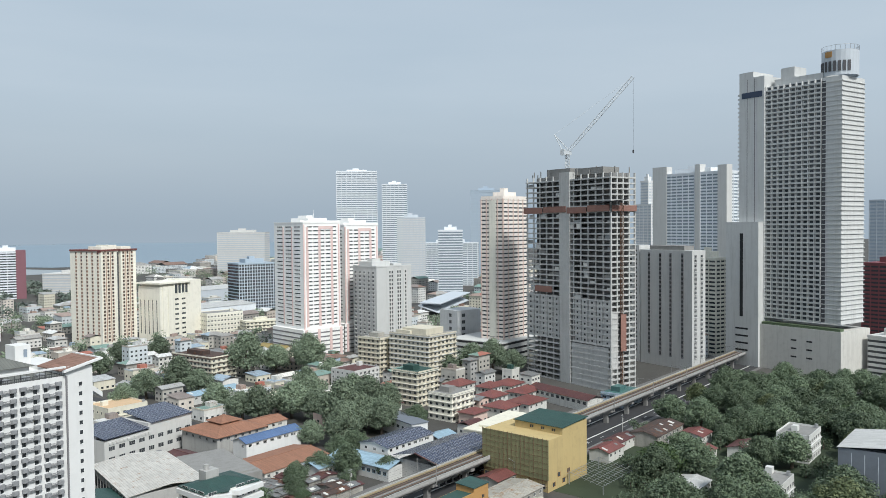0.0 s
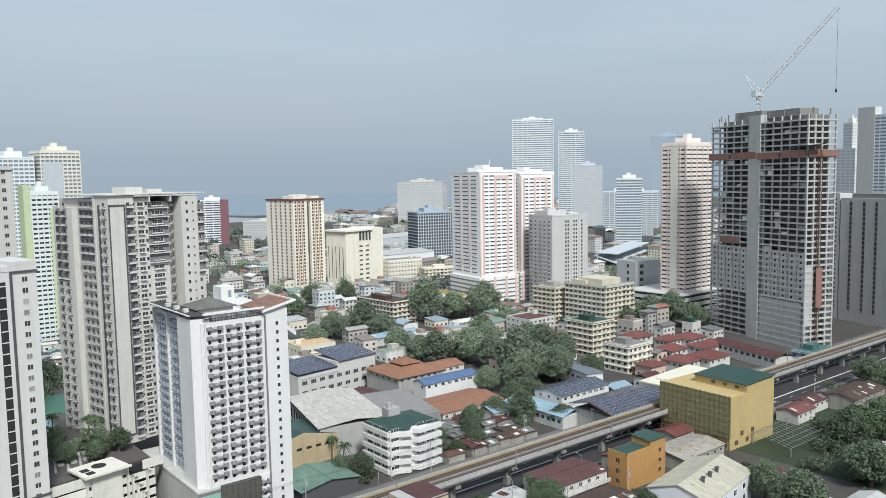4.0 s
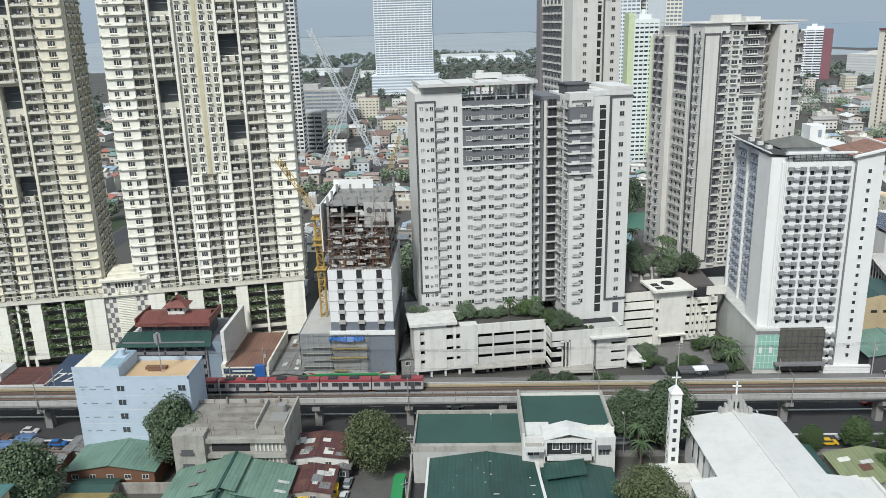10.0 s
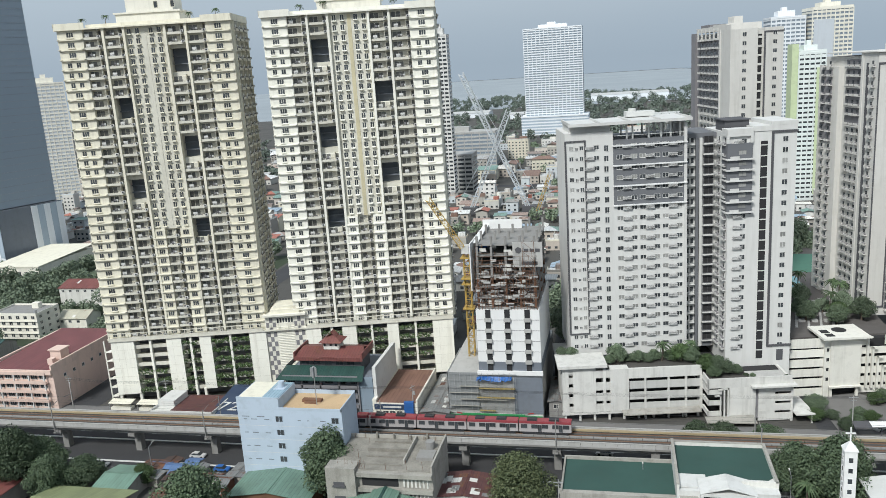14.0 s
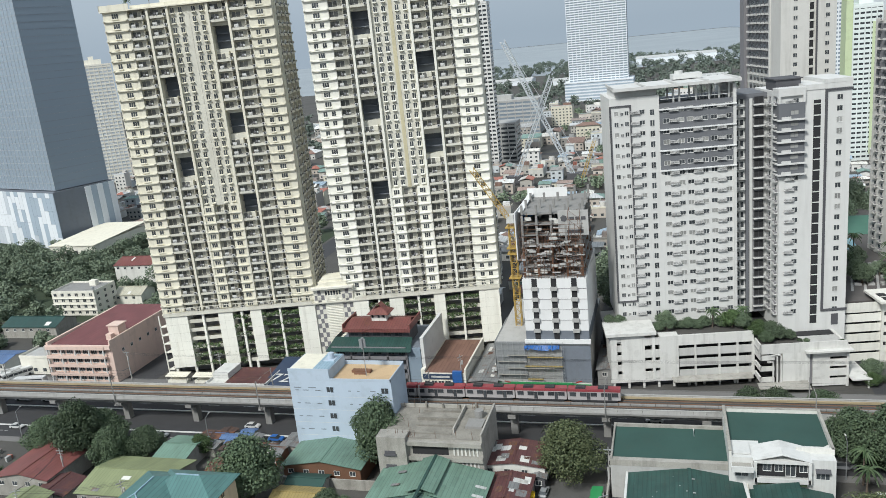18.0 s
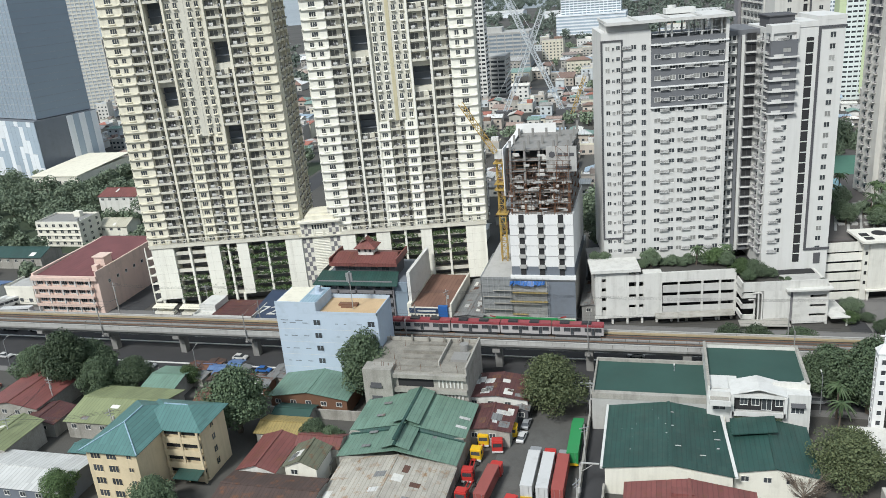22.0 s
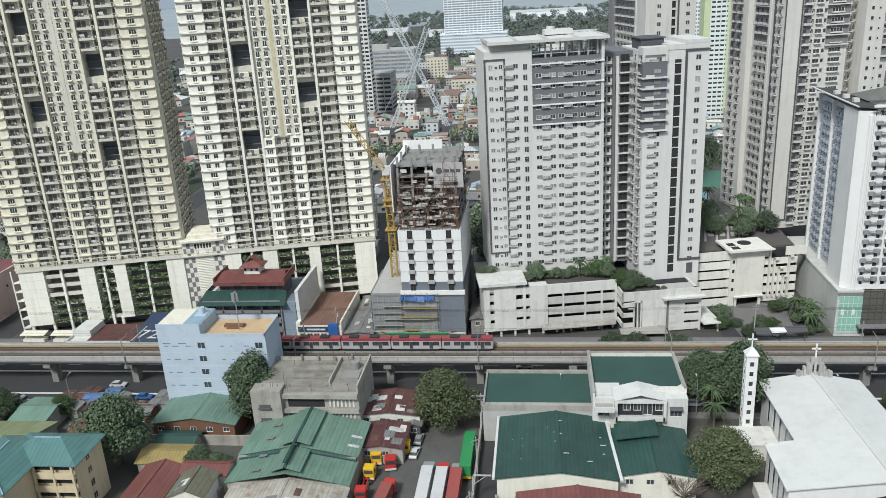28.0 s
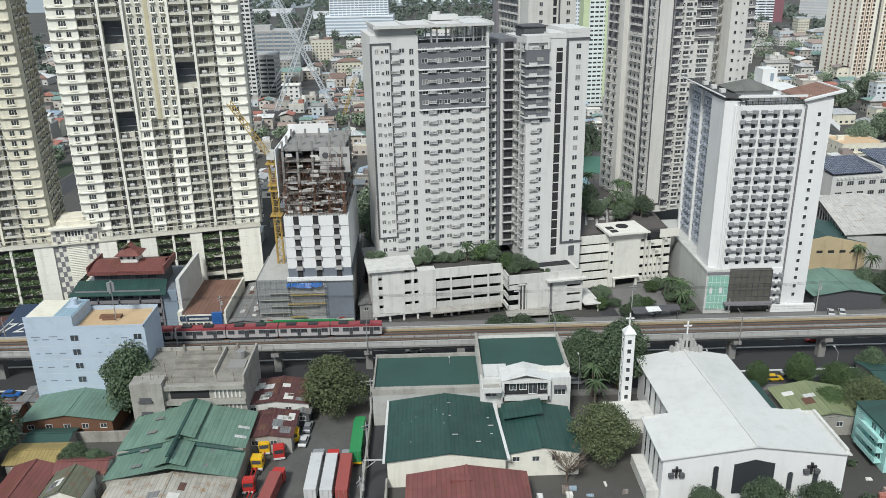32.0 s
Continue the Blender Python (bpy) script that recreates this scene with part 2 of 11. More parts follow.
GREENROOF = surface("dark_green_sheet_roof", (0.024, 0.07, 0.06), rough=0.5, spread=0.3, seam=0.9, patch=0.12, streak=0.2, grime=0.45)
GREENFLAT = surface("green_flat_roof_coating", (0.028, 0.074, 0.062), rough=0.75, spread=0.3, patch=0.15, grime=0.4)
SAGEROOF = surface("sage_green_sheet_roof", (0.15, 0.25, 0.195), rough=0.5, spread=0.26, seam=0.9, patch=0.12, streak=0.3, grime=0.5)
LIMEROOF = surface("faded_lime_sheet_roof", (0.22, 0.25, 0.13), rough=0.6, spread=0.25, seam=0.9, streak=0.2)
TEALROOF = surface("teal_sheet_roof", (0.085, 0.19, 0.18), rough=0.45, spread=0.15, seam=0.9)
REDROOF = surface("red_sheet_roof", (0.19, 0.064, 0.057), rough=0.6, spread=0.32, seam=0.9, rust=0.25, streak=0.25, grime=0.45)
MAROONROOF = surface("maroon_sheet_roof", (0.105, 0.04, 0.04), rough=0.6, spread=0.35, seam=0.9, rust=0.3, streak=0.3, grime=0.5)
ORANGEROOF = surface("terracotta_roof", (0.3, 0.145, 0.09), rough=0.7, spread=0.2, seam=0.6)
RUSTROOF = surface("rusted_sheet_roof", (0.12, 0.062, 0.048), rough=0.85, spread=0.4, seam=0.8, rust=0.6)
BROWNROOF = surface("brown_sheet_roof", (0.075, 0.05, 0.043), rough=0.8, spread=0.35, seam=0.8, rust=0.4)
WHITEROOF = surface("white_sheet_roof", (0.52, 0.52, 0.505), rough=0.55, spread=0.12, seam=1.0, streak=0.15)
RUSTWHITE = surface("rust_streaked_white_roof", (0.60, 0.575, 0.53), rough=0.6, spread=0.22, seam=0.9, rust=0.22, rust_col=(0.30, 0.17, 0.09))
PATCHROOF = surface("white_sheet_roof_with_rust", (0.40, 0.375, 0.325), rough=0.7, spread=0.3, seam=0.9, rust=0.35, rust_col=(0.27, 0.16, 0.08), grime=0.6)
CHURCHROOF = surface("white_roof_coating", (0.60, 0.598, 0.575), rough=0.65, spread=0.1, streak=0.15, patch=0.2, grime=0.22)
GREYROOF = surface("grey_sheet_roof", (0.2, 0.205, 0.205), rough=0.6, spread=0.3, seam=0.8, rust=0.3)
BLUEROOF = surface("blue_sheet_roof", (0.1, 0.17, 0.32), rough=0.5, spread=0.15, seam=0.8)
SKYROOF = surface("light_blue_sheet_roof", (0.3, 0.43, 0.52), rough=0.55, spread=0.2, seam=0.8)
SOLAR = surface("solar_panel_cells", (0.035, 0.045, 0.085), rough=0.25, spread=0.15, seam=1.0)


def gridded(m, w, h, line):
    """Pale joints between panels w by h metres."""
    nt = m.node_tree
    b = nt.nodes["Principled BSDF"]
    src = b.inputs["Base Color"].links[0].from_socket
    tc = node(nt, "ShaderNodeTexCoord")
    br = node(nt, "ShaderNodeTexBrick", Scale=1.0, Color2=(0.7, 0.7, 0.7, 1), Color1=(1, 1, 1, 1), Mortar=(*line, 1))
    br.offset = 0.0
    br.inputs["Mortar Size"].default_value = 0.07
    br.inputs["Brick Width"].default_value, br.inputs["Row Height"].default_value = w, h
    nt.links.new(tc.outputs["Object"], br.inputs["Vector"])
    mx = nt.nodes.new("ShaderNodeMix")
    mx.data_type = "RGBA"
    mx.inputs[7].default_value = (*line, 1)
    nt.links.new(br.outputs["Fac"], mx.inputs[0])
    nt.links.new(src, mx.inputs[6])
    nt.links.new(mx.outputs[2], b.inputs["Base Color"])


gridded(SOLAR, 1.1, 1.9, (0.26, 0.27, 0.29))
YELLOWTARP = surface("yellow_roof_sheet", (0.34, 0.26, 0.1), rough=0.7, spread=0.25, seam=0.8)
NET = surface("green_safety_net", (0.245, 0.24, 0.125), rough=0.9, spread=0.3, patch=0.2)
BLUENET = surface("blue_grey_safety_net", (0.15, 0.18, 0.23), rough=0.9, spread=0.25, patch=0.2)
GREYNET = surface("grey_safety_net", (0.26, 0.27, 0.27), rough=0.9, spread=0.25, patch=0.2)
ORANGENET = surface("orange_safety_net", (0.28, 0.15, 0.12), rough=0.9, spread=0.25)
TRAINRED = surface("red_train_paint", (0.27, 0.05, 0.06), rough=0.4, spread=0.08)
TRAINGREY = surface("silver_train_paint", (0.40, 0.38, 0.38), rough=0.4, spread=0.1)
REDPAINT = surface("red_vehicle_paint", (0.45, 0.035, 0.03), rough=0.4, spread=0.1)
YELPAINT = surface("yellow_vehicle_paint", (0.68, 0.42, 0.02), rough=0.4, spread=0.1)
GREENPAINT = surface("green_vehicle_paint", (0.03, 0.24, 0.08), rough=0.4, spread=0.1)
BLUEV = surface("blue_vehicle_paint", (0.03, 0.12, 0.36), rough=0.4, spread=0.1)
WHITEV = surface("white_vehicle_paint", (0.55, 0.55, 0.545), rough=0.4, spread=0.12, grime=0.4)
GREYV = surface("grey_vehicle_paint", (0.25, 0.26, 0.27), rough=0.35, spread=0.1)
RUBBER = surface("black_rubber", (0.02, 0.02, 0.02), rough=0.85)
BARK = surface("bark", (0.14, 0.11, 0.085), rough=0.95, spread=0.3)
# Sea colour lightened to carry the distance haze.
WATER = surface("hazy_sea", (0.17, 0.235, 0.29), rough=0.35, spread=0.08, patch=0.002, bump=0.05, grime=0.12)
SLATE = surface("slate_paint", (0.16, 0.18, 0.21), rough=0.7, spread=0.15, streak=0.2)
NAVY = surface("dark_blue_roof_sign", (0.035, 0.055, 0.10), rough=0.6, spread=0.15)
FRAMECONC = surface("bare_tower_concrete", (0.52, 0.52, 0.505), spread=0.28, streak=0.45, patch=0.3)
TOWERPAINT = surface("weathered_white_grey_render", (0.57, 0.575, 0.565), spread=0.1, streak=0.3, grime=0.15)
SLABPAINT = surface("pale_slab_paint", (0.60, 0.585, 0.55), spread=0.1, streak=0.28, grime=0.15)
CREAMROOF = surface("dull_cream_roof_sheet", (0.50, 0.475, 0.375), rough=0.65, spread=0.16, streak=0.3, seam=0.9, rust=0.08)
BRIGHT = surface("sunlit_white_paint", (0.86, 0.85, 0.83), spread=0.06, streak=0.14, grime=0.12)
WARMWHITE = surface("warm_white_paint", (0.82, 0.785, 0.685), spread=0.08, streak=0.18)
DULLCREAM = surface("dull_cream_render", (0.63, 0.585, 0.475), spread=0.14, streak=0.35)
# Leaf tones brightened by distance to stand for haze: HAZY, MID and FAR.
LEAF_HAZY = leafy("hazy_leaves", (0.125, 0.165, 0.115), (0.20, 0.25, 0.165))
LEAF_A = leafy("dark_leaves", (0.055, 0.082, 0.050), (0.098, 0.136, 0.074))
LEAF_MID = leafy("dusty_leaves", (0.078, 0.110, 0.072), (0.138, 0.182, 0.108))
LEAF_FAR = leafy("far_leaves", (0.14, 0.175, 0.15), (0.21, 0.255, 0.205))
LEAF_B = leafy("mid_leaves", (0.045, 0.078, 0.032), (0.10, 0.15, 0.06))
LEAF_C = leafy("olive_leaves", (0.05, 0.068, 0.034), (0.125, 0.145, 0.070))
PALM = leafy("palm_fronds", (0.035, 0.065, 0.03), (0.10, 0.14, 0.07))
GLASS = glassy("window_glass", (0.045, 0.05, 0.055))
# Shaft glass and spandrels lightened, distance haze painted into both tones.
TOWERGLASS = glassy("hazy_blue_mirror_glass", (0.27, 0.325, 0.38), rough=0.16)
SPANDREL = surface("blue_grey_spandrel", (0.25, 0.29, 0.335), rough=0.35, spread=0.2)
GLASS_B = glassy("blue_glass", (0.19, 0.235, 0.28), rough=0.1)
GLASS_G = glassy("green_glass", (0.17, 0.31, 0.25), rough=0.15)
CURTAIN = glassy("curtained_glass", (0.22, 0.22, 0.21), rough=0.2)
# Far ground lifted to grey-blue: distance haze is mixed into this colour.
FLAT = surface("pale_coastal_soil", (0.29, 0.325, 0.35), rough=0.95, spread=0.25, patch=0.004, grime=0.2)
CARPARK = surface("grey_white_render", (0.72, 0.705, 0.645), spread=0.12, streak=0.35)
# Far glazing kept pale and bluish, haze included in its tone.
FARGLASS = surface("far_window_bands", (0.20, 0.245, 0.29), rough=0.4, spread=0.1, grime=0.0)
LAWN = surface("rough_grass", (0.035, 0.052, 0.026), rough=0.95, spread=0.5, patch=0.05)
PANELGREY = surface("dark_panel_paint", (0.145, 0.15, 0.162), spread=0.1, streak=0.12)
# Hotel side bluer and darker than the front: its shade is in the colour.
HOTELSIDE = surface("cool_white_paint", (0.62, 0.645, 0.69), spread=0.08, streak=0.2)
HOTELBASE = surface("pale_base_render", (0.53, 0.535, 0.51), spread=0.1, streak=0.35)
# Near-black used as painted shade in openings; bus wheels and bay panes share it.
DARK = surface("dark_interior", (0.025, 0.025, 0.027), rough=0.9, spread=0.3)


# ---- shapes ----
class Shape:
    """Vertices and faces gathered by hand, turned into one mesh."""

    def __init__(self):
        self.v, self.f, self.m = [], [], []

    def face(self, pts, mi=0):
        n = len(self.v)
        self.v += [tuple(p) for p in pts]
        self.f.append(tuple(range(n, n + len(pts))))
        self.m.append(mi)
        return self

    def box(self, x0, x1, y0, y1, z0, z1, mi=0):
        n = len(self.v)
        self.v += [(x0, y0, z0), (x1, y0, z0), (x1, y1, z0), (x0, y1, z0), (x0, y0, z1), (x1, y0, z1), (x1, y1, z1), (x0, y1, z1)]
        self.f += [tuple(n + i for i in q) for q in ((3, 2, 1, 0), (4, 5, 6, 7), (0, 1, 5, 4), (1, 2, 6, 5), (2, 3, 7, 6), (3, 0, 4, 7))]
        self.m += [mi] * 6
        return self

    def prism(self, pts, z0, z1, mi=0):
        n, k = len(self.v), len(pts)
        self.v += [(x, y, z0) for x, y in pts] + [(x, y, z1) for x, y in pts]
        self.f += [tuple(range(n + k - 1, n - 1, -1)), tuple(range(n + k, n + 2 * k))]
        self.f += [(n + i, n + (i + 1) % k, n + k + (i + 1) % k, n + k + i) for i in range(k)]
        self.m += [mi] * (k + 2)
        return self

    def tube(self, p, q, r, k=6, r2=None, mi=0):
        p, q = Vector(p), Vector(q)
        ax = (q - p).normalized()
        a = ax.orthogonal().normalized()
        b = ax.cross(a)
        n = len(self.v)
        r2 = r if r2 is None else r2
        for c, rr in ((p, r), (q, r2)):
            for i in range(k):
                t = 2 * math.pi * i / k
                self.v.append(tuple(c + (a * math.cos(t) + b * math.sin(t)) * rr))
        self.f += [(n + i, n + (i + 1) % k, n + k + (i + 1) % k, n + k + i) for i in range(k)]
        self.f += [tuple(range(n + k - 1, n - 1, -1)), tuple(range(n + k, n + 2 * k))]
        self.m += [mi] * (k + 2)
        return self

    def slab(self, quad, t=0.12, mi=0):
        """A sloped sheet t thick under four corners."""
        n = len(self.v)
        self.v += [tuple(p) for p in quad] + [(p[0], p[1], p[2] - t) for p in quad]
        self.f += [tuple(n + i for i in q) for q in ((0, 1, 2, 3), (7, 6, 5, 4), (1, 0, 4, 5), (2, 1, 5, 6), (3, 2, 6, 7), (0, 3, 7, 4))]
        self.m += [mi] * 6
        return self

    def gable(self, x0, x1, y0, y1, z0, z1, along="y", over=0.4, t=0.12, mi=0):
        """Two roof sheets; the ridge runs along x or y."""
        if along == "y":
            c = (x0 + x1) / 2
            k = (z1 - z0) / (c - x0)
            a, b = x0 - over, x1 + over
            za, ya, yb = z0 - k * over, y0 - over, y1 + over
            self.slab([(a, ya, za), (c, ya, z1), (c, yb, z1), (a, yb, za)], t, mi)
            self.slab([(c, ya, z1), (b, ya, za), (b, yb, za), (c, yb, z1)], t, mi)
        else:
            c = (y0 + y1) / 2
            k = (z1 - z0) / (c - y0)
            a, b = y0 - over, y1 + over
            za, xa, xb = z0 - k * over, x0 - over, x1 + over
            self.slab([(xa, a, za), (xb, a, za), (xb, c, z1), (xa, c, z1)], t, mi)
            self.slab([(xa, c, z1), (xb, c, z1), (xb, b, za), (xa, b, za)], t, mi)
        return self

    def hip(self, x0, x1, y0, y1, z0, z1, over=0.5, mi=0):
        x0, x1, y0, y1 = x0 - over, x1 + over, y0 - over, y1 + over
        w, d = x1 - x0, y1 - y0
        s = min(w, d) / 2
        if w >= d:
            a, b = (x0 + s, (y0 + y1) / 2, z1), (x1 - s, (y0 + y1) / 2, z1)
            c = [(x0, y0, z0), (x1, y0, z0), (x1, y1, z0), (x0, y1, z0)]
            self.face([c[0], c[1], b, a], mi), self.face([c[1], c[2], b], mi), self.face([c[2], c[3], a, b], mi), self.face([c[3], c[0], a], mi)
        else:
            a, b = ((x0 + x1) / 2, y0 + s, z1), ((x0 + x1) / 2, y1 - s, z1)
            c = [(x0, y0, z0), (x1, y0, z0), (x1, y1, z0), (x0, y1, z0)]
            self.face([c[0], c[1], a], mi), self.face([c[1], c[2], b, a], mi), self.face([c[2], c[3], b], mi), self.face([c[3], c[0], a, b], mi)
        self.box(x0, x1, y0, y1, z0 - 0.15, z0 - 0.002, mi)
        return self

    def mesh(self, name, *mats):
        me = bpy.data.meshes.new(name)
        me.from_pydata(self.v, [], self.f)
        for m in mats:
            me.materials.append(m)
        if len(mats) > 1:
            me.polygons.foreach_set("material_index", self.m)
        me.update()
        return me


def part(name, shape, material, parent, label="", at=None):
    """Links a shape (or a shared mesh) as one mesh object under a thing or a part."""
    me = shape if isinstance(shape, bpy.types.Mesh) else shape.mesh(name, *(material if isinstance(material, (tuple, list)) else (material,)))
    ob = new(name, me)
    ob.parent = parent
    if at is not None:
        ob.matrix_basis = at
    if label:
        ob["label"] = label
    return ob


def thing(name, label, category, x=0, y=0, z=0, ang=0, group="", kind=""):
    ob = new(name)
    ob.empty_display_size = 1
    ob.matrix_basis = pose(x, y, z, 0, 0, ang)
    return tagged(ob, label, category, group, kind)


def solid(name, shape, material, label, category, x=0, y=0, z=0, ang=0, group="", kind=""):
    ob = new(name, shape.mesh(name, *(material if isinstance(material, (tuple, list)) else (material,))))
    ob.matrix_basis = pose(x, y, z, 0, 0, ang)
    return tagged(ob, label, category, group, kind)


FACE = {"f": 0, "r": 90, "b": 180, "l": -90}


def on(face, x, y, z):
    """Pose of a piece whose front looks out of that face."""
    return pose(x, y, z, 0, 0, FACE[face])


_kept = {}


def window_mesh(w, h, bars=1, frame_mat=None, glass=None, ledge=0.0, deep=0.10):
    """A framed window in one skin, origin at the middle of its sill, front at -y; optional ledge for an air conditioner."""
    frame_mat, glass = frame_mat or WHITE, glass or GLASS
    key = (round(w, 2), round(h, 2), bars, frame_mat.name, glass.name, ledge, deep)
    if key not in _kept:
        s = Shape()
        e = 0.11
        xs, kinds = [-w / 2 - e, -w / 2], [0]
        for i in range(bars):
            c = -w / 2 + w * (i + 1) / (bars + 1)
            xs += [c - 0.045, c + 0.045]
            kinds += [1, 0]
        xs += [w / 2, w / 2 + e]
        kinds += [1, 0]
        zs = [-e, 0, h, h + e]
        nx = len(xs)
        for j, z in enumerate(zs):
            for i, x in enumerate(xs):
                edge = i in (0, nx - 1) or j in (0, 3)
                s.v.append((x, -deep if edge else -0.03, z))
        for j in range(3):
            for i in range(nx - 1):
                k = j * nx + i
                s.f.append((k, k + 1, k + nx + 1, k + nx))
                s.m.append(1 if j == 1 and kinds[i] else 0)
        n = len(s.v)
        rim = [(0, 0), (nx - 1, 0), (nx - 1, 3), (0, 3)]
        s.v += [(xs[i], 0, zs[j]) for i, j in rim]
        for q in range(4):
            (i0, j0), (i1, j1) = rim[q], rim[(q + 1) % 4]
            s.f.append((j0 * nx + i0, n + q, n + (q + 1) % 4, j1 * nx + i1))
            s.m.append(0)
        if ledge:
            m = len(s.v)
            s.v += [(xs[0], -ledge, -e), (xs[-1], -ledge, -e), (xs[-1], -ledge, -0.35), (xs[0], -ledge, -0.35), (xs[0], 0, -0.35), (xs[-1], 0, -0.35)]
            s.f += [(0, m, m + 1, nx - 1), (m, m + 3, m + 2, m + 1), (m + 3, m + 4, m + 5, m + 2), (0, n, m + 4, m + 3, m), (n + 1, nx - 1, m + 1, m + 2, m + 5)]
            s.m += [0] * 5
        _kept[key] = s.mesh("window", frame_mat, glass)
    return _kept[key]


def pieces(name, mesh, parent, poses, limit=300, rest="window_field"):
    """The first `limit` as objects of their own, the others joined into one part."""
    for m in poses[:limit]:
        part(name, mesh, None, parent, at=m)
    if len(poses) > limit:
        base = np.array([tuple(v.co) + (1,) for v in mesh.vertices])
        fs = [tuple(p.vertices) for p in mesh.polygons]
        mi = [p.material_index for p in mesh.polygons]
        s = Shape()
        for m in poses[limit:]:
            n = len(s.v)
            s.v += [tuple(q) for q in (base @ np.array(m).T)[:, :3]]
            s.f += [tuple(n + i for i in f) for f in fs]
            s.m += mi
        ob = part(rest, s.mesh(rest, *mesh.materials), None, parent)
        ob["kind"] = "stuff"


def spread_over(a, b, n):
    return [a + (b - a) * (i + 0.5) / n for i in range(n)]


# ---- ground, sea, roads ----
solid("ground", Shape().box(-4900, 4900, -4900, 4900, -2, 0), DIRT, "bare dusty city ground between the houses", "ground", kind="structure")
solid("water", Shape().prism([(350, 4850), (550, 3300), (800, 2450), (950, 2020), (1400, 1850), (2300, 1800), (4850, 1500), (4850, 4850)], -1, 0.6), WATER, "hazy grey-blue open sea beyond the city", "sea", kind="structure")
solid("breakwater", Shape().prism([(640, 2300), (960, 2390), (1000, 2330), (980, 2300), (960, 2360), (650, 2270)], 0, 3), CONCRETE, "long low grey stone breakwater in the sea", "breakwater", kind="structure")
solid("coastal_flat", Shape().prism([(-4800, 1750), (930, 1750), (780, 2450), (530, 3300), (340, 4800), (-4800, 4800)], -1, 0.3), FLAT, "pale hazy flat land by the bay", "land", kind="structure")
road = Shape().box(-900, 1200, 168, 204, 0, 0.05)
solid("road", road, ASPHALT, "wide dark asphalt avenue beneath the viaduct", "road", kind="structure")
solid("pavement", Shape().box(-900, 1200, 204, 208.5, 0, 0.2).box(-900, 1200, 165.5, 168, 0, 0.2), PAVE, "pale worn pavement with a kerb along the avenue", "pavement", kind="structure")
marks = Shape()
for i in range(130):
    for y in (171.5, 191.5, 198):
        marks.box(-700 + i * 12, -696 + i * 12, y - 0.08, y + 0.08, 0.054, 0.058)
marks.box(-700, 900, 174.6, 175.1, 0.05, 0.25).box(-700, 900, 187, 187.5, 0.05, 0.25)
solid("lane_markings", marks, WHITE, "faded white lane dashes on the asphalt", "road marking", kind="structure")
side = Shape()
for x0, x1, y0, y1 in ((-24, -12, 208, 420), (50, 56, 208, 300), (-15, -9.5, 100, 160), (112, 118, 208, 330), (-178, -166, 205, 420), (-2000, 2500, 640, 652), (-2000, 2500, 1050, 1064), (228, 236, 208, 700), (310, 318, -50, 160)):
    side.box(x0, x1, y0, y1, 0, 0.04)
solid("side_streets", side, ASPHALT, "narrow grey asphalt side streets", "road", kind="structure")
solid("truck_yard", Shape().box(-33, -15, 95, 160, 0, 0.03), YARD, "stained concrete truck yard", "yard", kind="structure")

# ---- elevated railway ----
DECK_Y0, DECK_Y1, DECK_Z = 176.6, 185.0, 8.2
viaduct = thing("viaduct", "long grey concrete elevated railway on hammerhead piers", "viaduct", 0, 1.4, 0, kind="structure")
span = Shape().box(0, 23.42, DECK_Y0, DECK_Y1, DECK_Z - 0.5, DECK_Z).box(0.05, 23.37, DECK_Y0 + 1.2, DECK_Y0 + 3.0, DECK_Z - 1.7, DECK_Z - 0.5).box(0.05, 23.37, DECK_Y1 - 3.0, DECK_Y1 - 1.2, DECK_Z - 1.7, DECK_Z - 0.5)
span_mesh = span.mesh("deck_span", CONCRETE)
bal_mesh = Shape().box(0, 23.45, DECK_Y0 + 0.9, DECK_Y1 - 0.9, DECK_Z, DECK_Z + 0.25).mesh("track_bed", BALLAST)
wall_mesh = Shape()
for i in range(8):
    wall_mesh.box(i * 2.93 + 0.03, i * 2.93 + 2.9, 0, 0.2, 0, 1.15)
wall_mesh.box(0, 23.45, -0.08, 0.28, 1.15, 1.27)
wall_mesh = wall_mesh.mesh("parapet", CONCRETE_L)
band_mesh = Shape().box(0, 23.45, DECK_Y1 - 0.8, DECK_Y1 - 0.25, DECK_Z + 0.3, DECK_Z + 0.75).mesh("cable_duct", surface("yellowed_duct", (0.36, 0.29, 0.18), spread=0.25))
pier_mesh = Shape().box(-0.9, 0.9, 179.8, 181.8, 0, 5.2).prism([(-1.0, 177.2), (1.0, 177.2), (1.0, 184.4), (-1.0, 184.4)], 5.6, 6.5).box(-1.0, 1.0, 178.6, 183, 5.0, 5.6).mesh("pier", CONCRETE)
for i in range(-12, 33):
    x = -16.2 + 23.46 * i
    part("deck_span", span_mesh, None, viaduct, at=pose(x, 0, 0))
    part("track_bed", bal_mesh, None, viaduct, at=pose(x, 0, 0))
    part("parapet", wall_mesh, None, viaduct, at=pose(x, DECK_Y0, DECK_Z))
    part("parapet", wall_mesh, None, viaduct, at=pose(x, DECK_Y1 - 0.2, DECK_Z))
    part("cable_duct", band_mesh, None, viaduct, at=pose(x, 0, 0))
    part("pier", pier_mesh, None, viaduct, at=pose(x, 0, 0))
rails = Shape()
for y in (178.3, 179.75, 181.9, 183.35):
    rails.box(-295, 740, y - 0.06, y + 0.06, DECK_Z + 0.25, DECK_Z + 0.42)
part("rail", rails, RUSTSTEEL, viaduct, "worn brown steel rails")
plinth_mesh = Shape()
for y in (178.3, 179.75, 181.9, 183.35):
    plinth_mesh.box(0.05, 23.3, y - 0.28, y + 0.28, DECK_Z + 0.2, DECK_Z + 0.31)
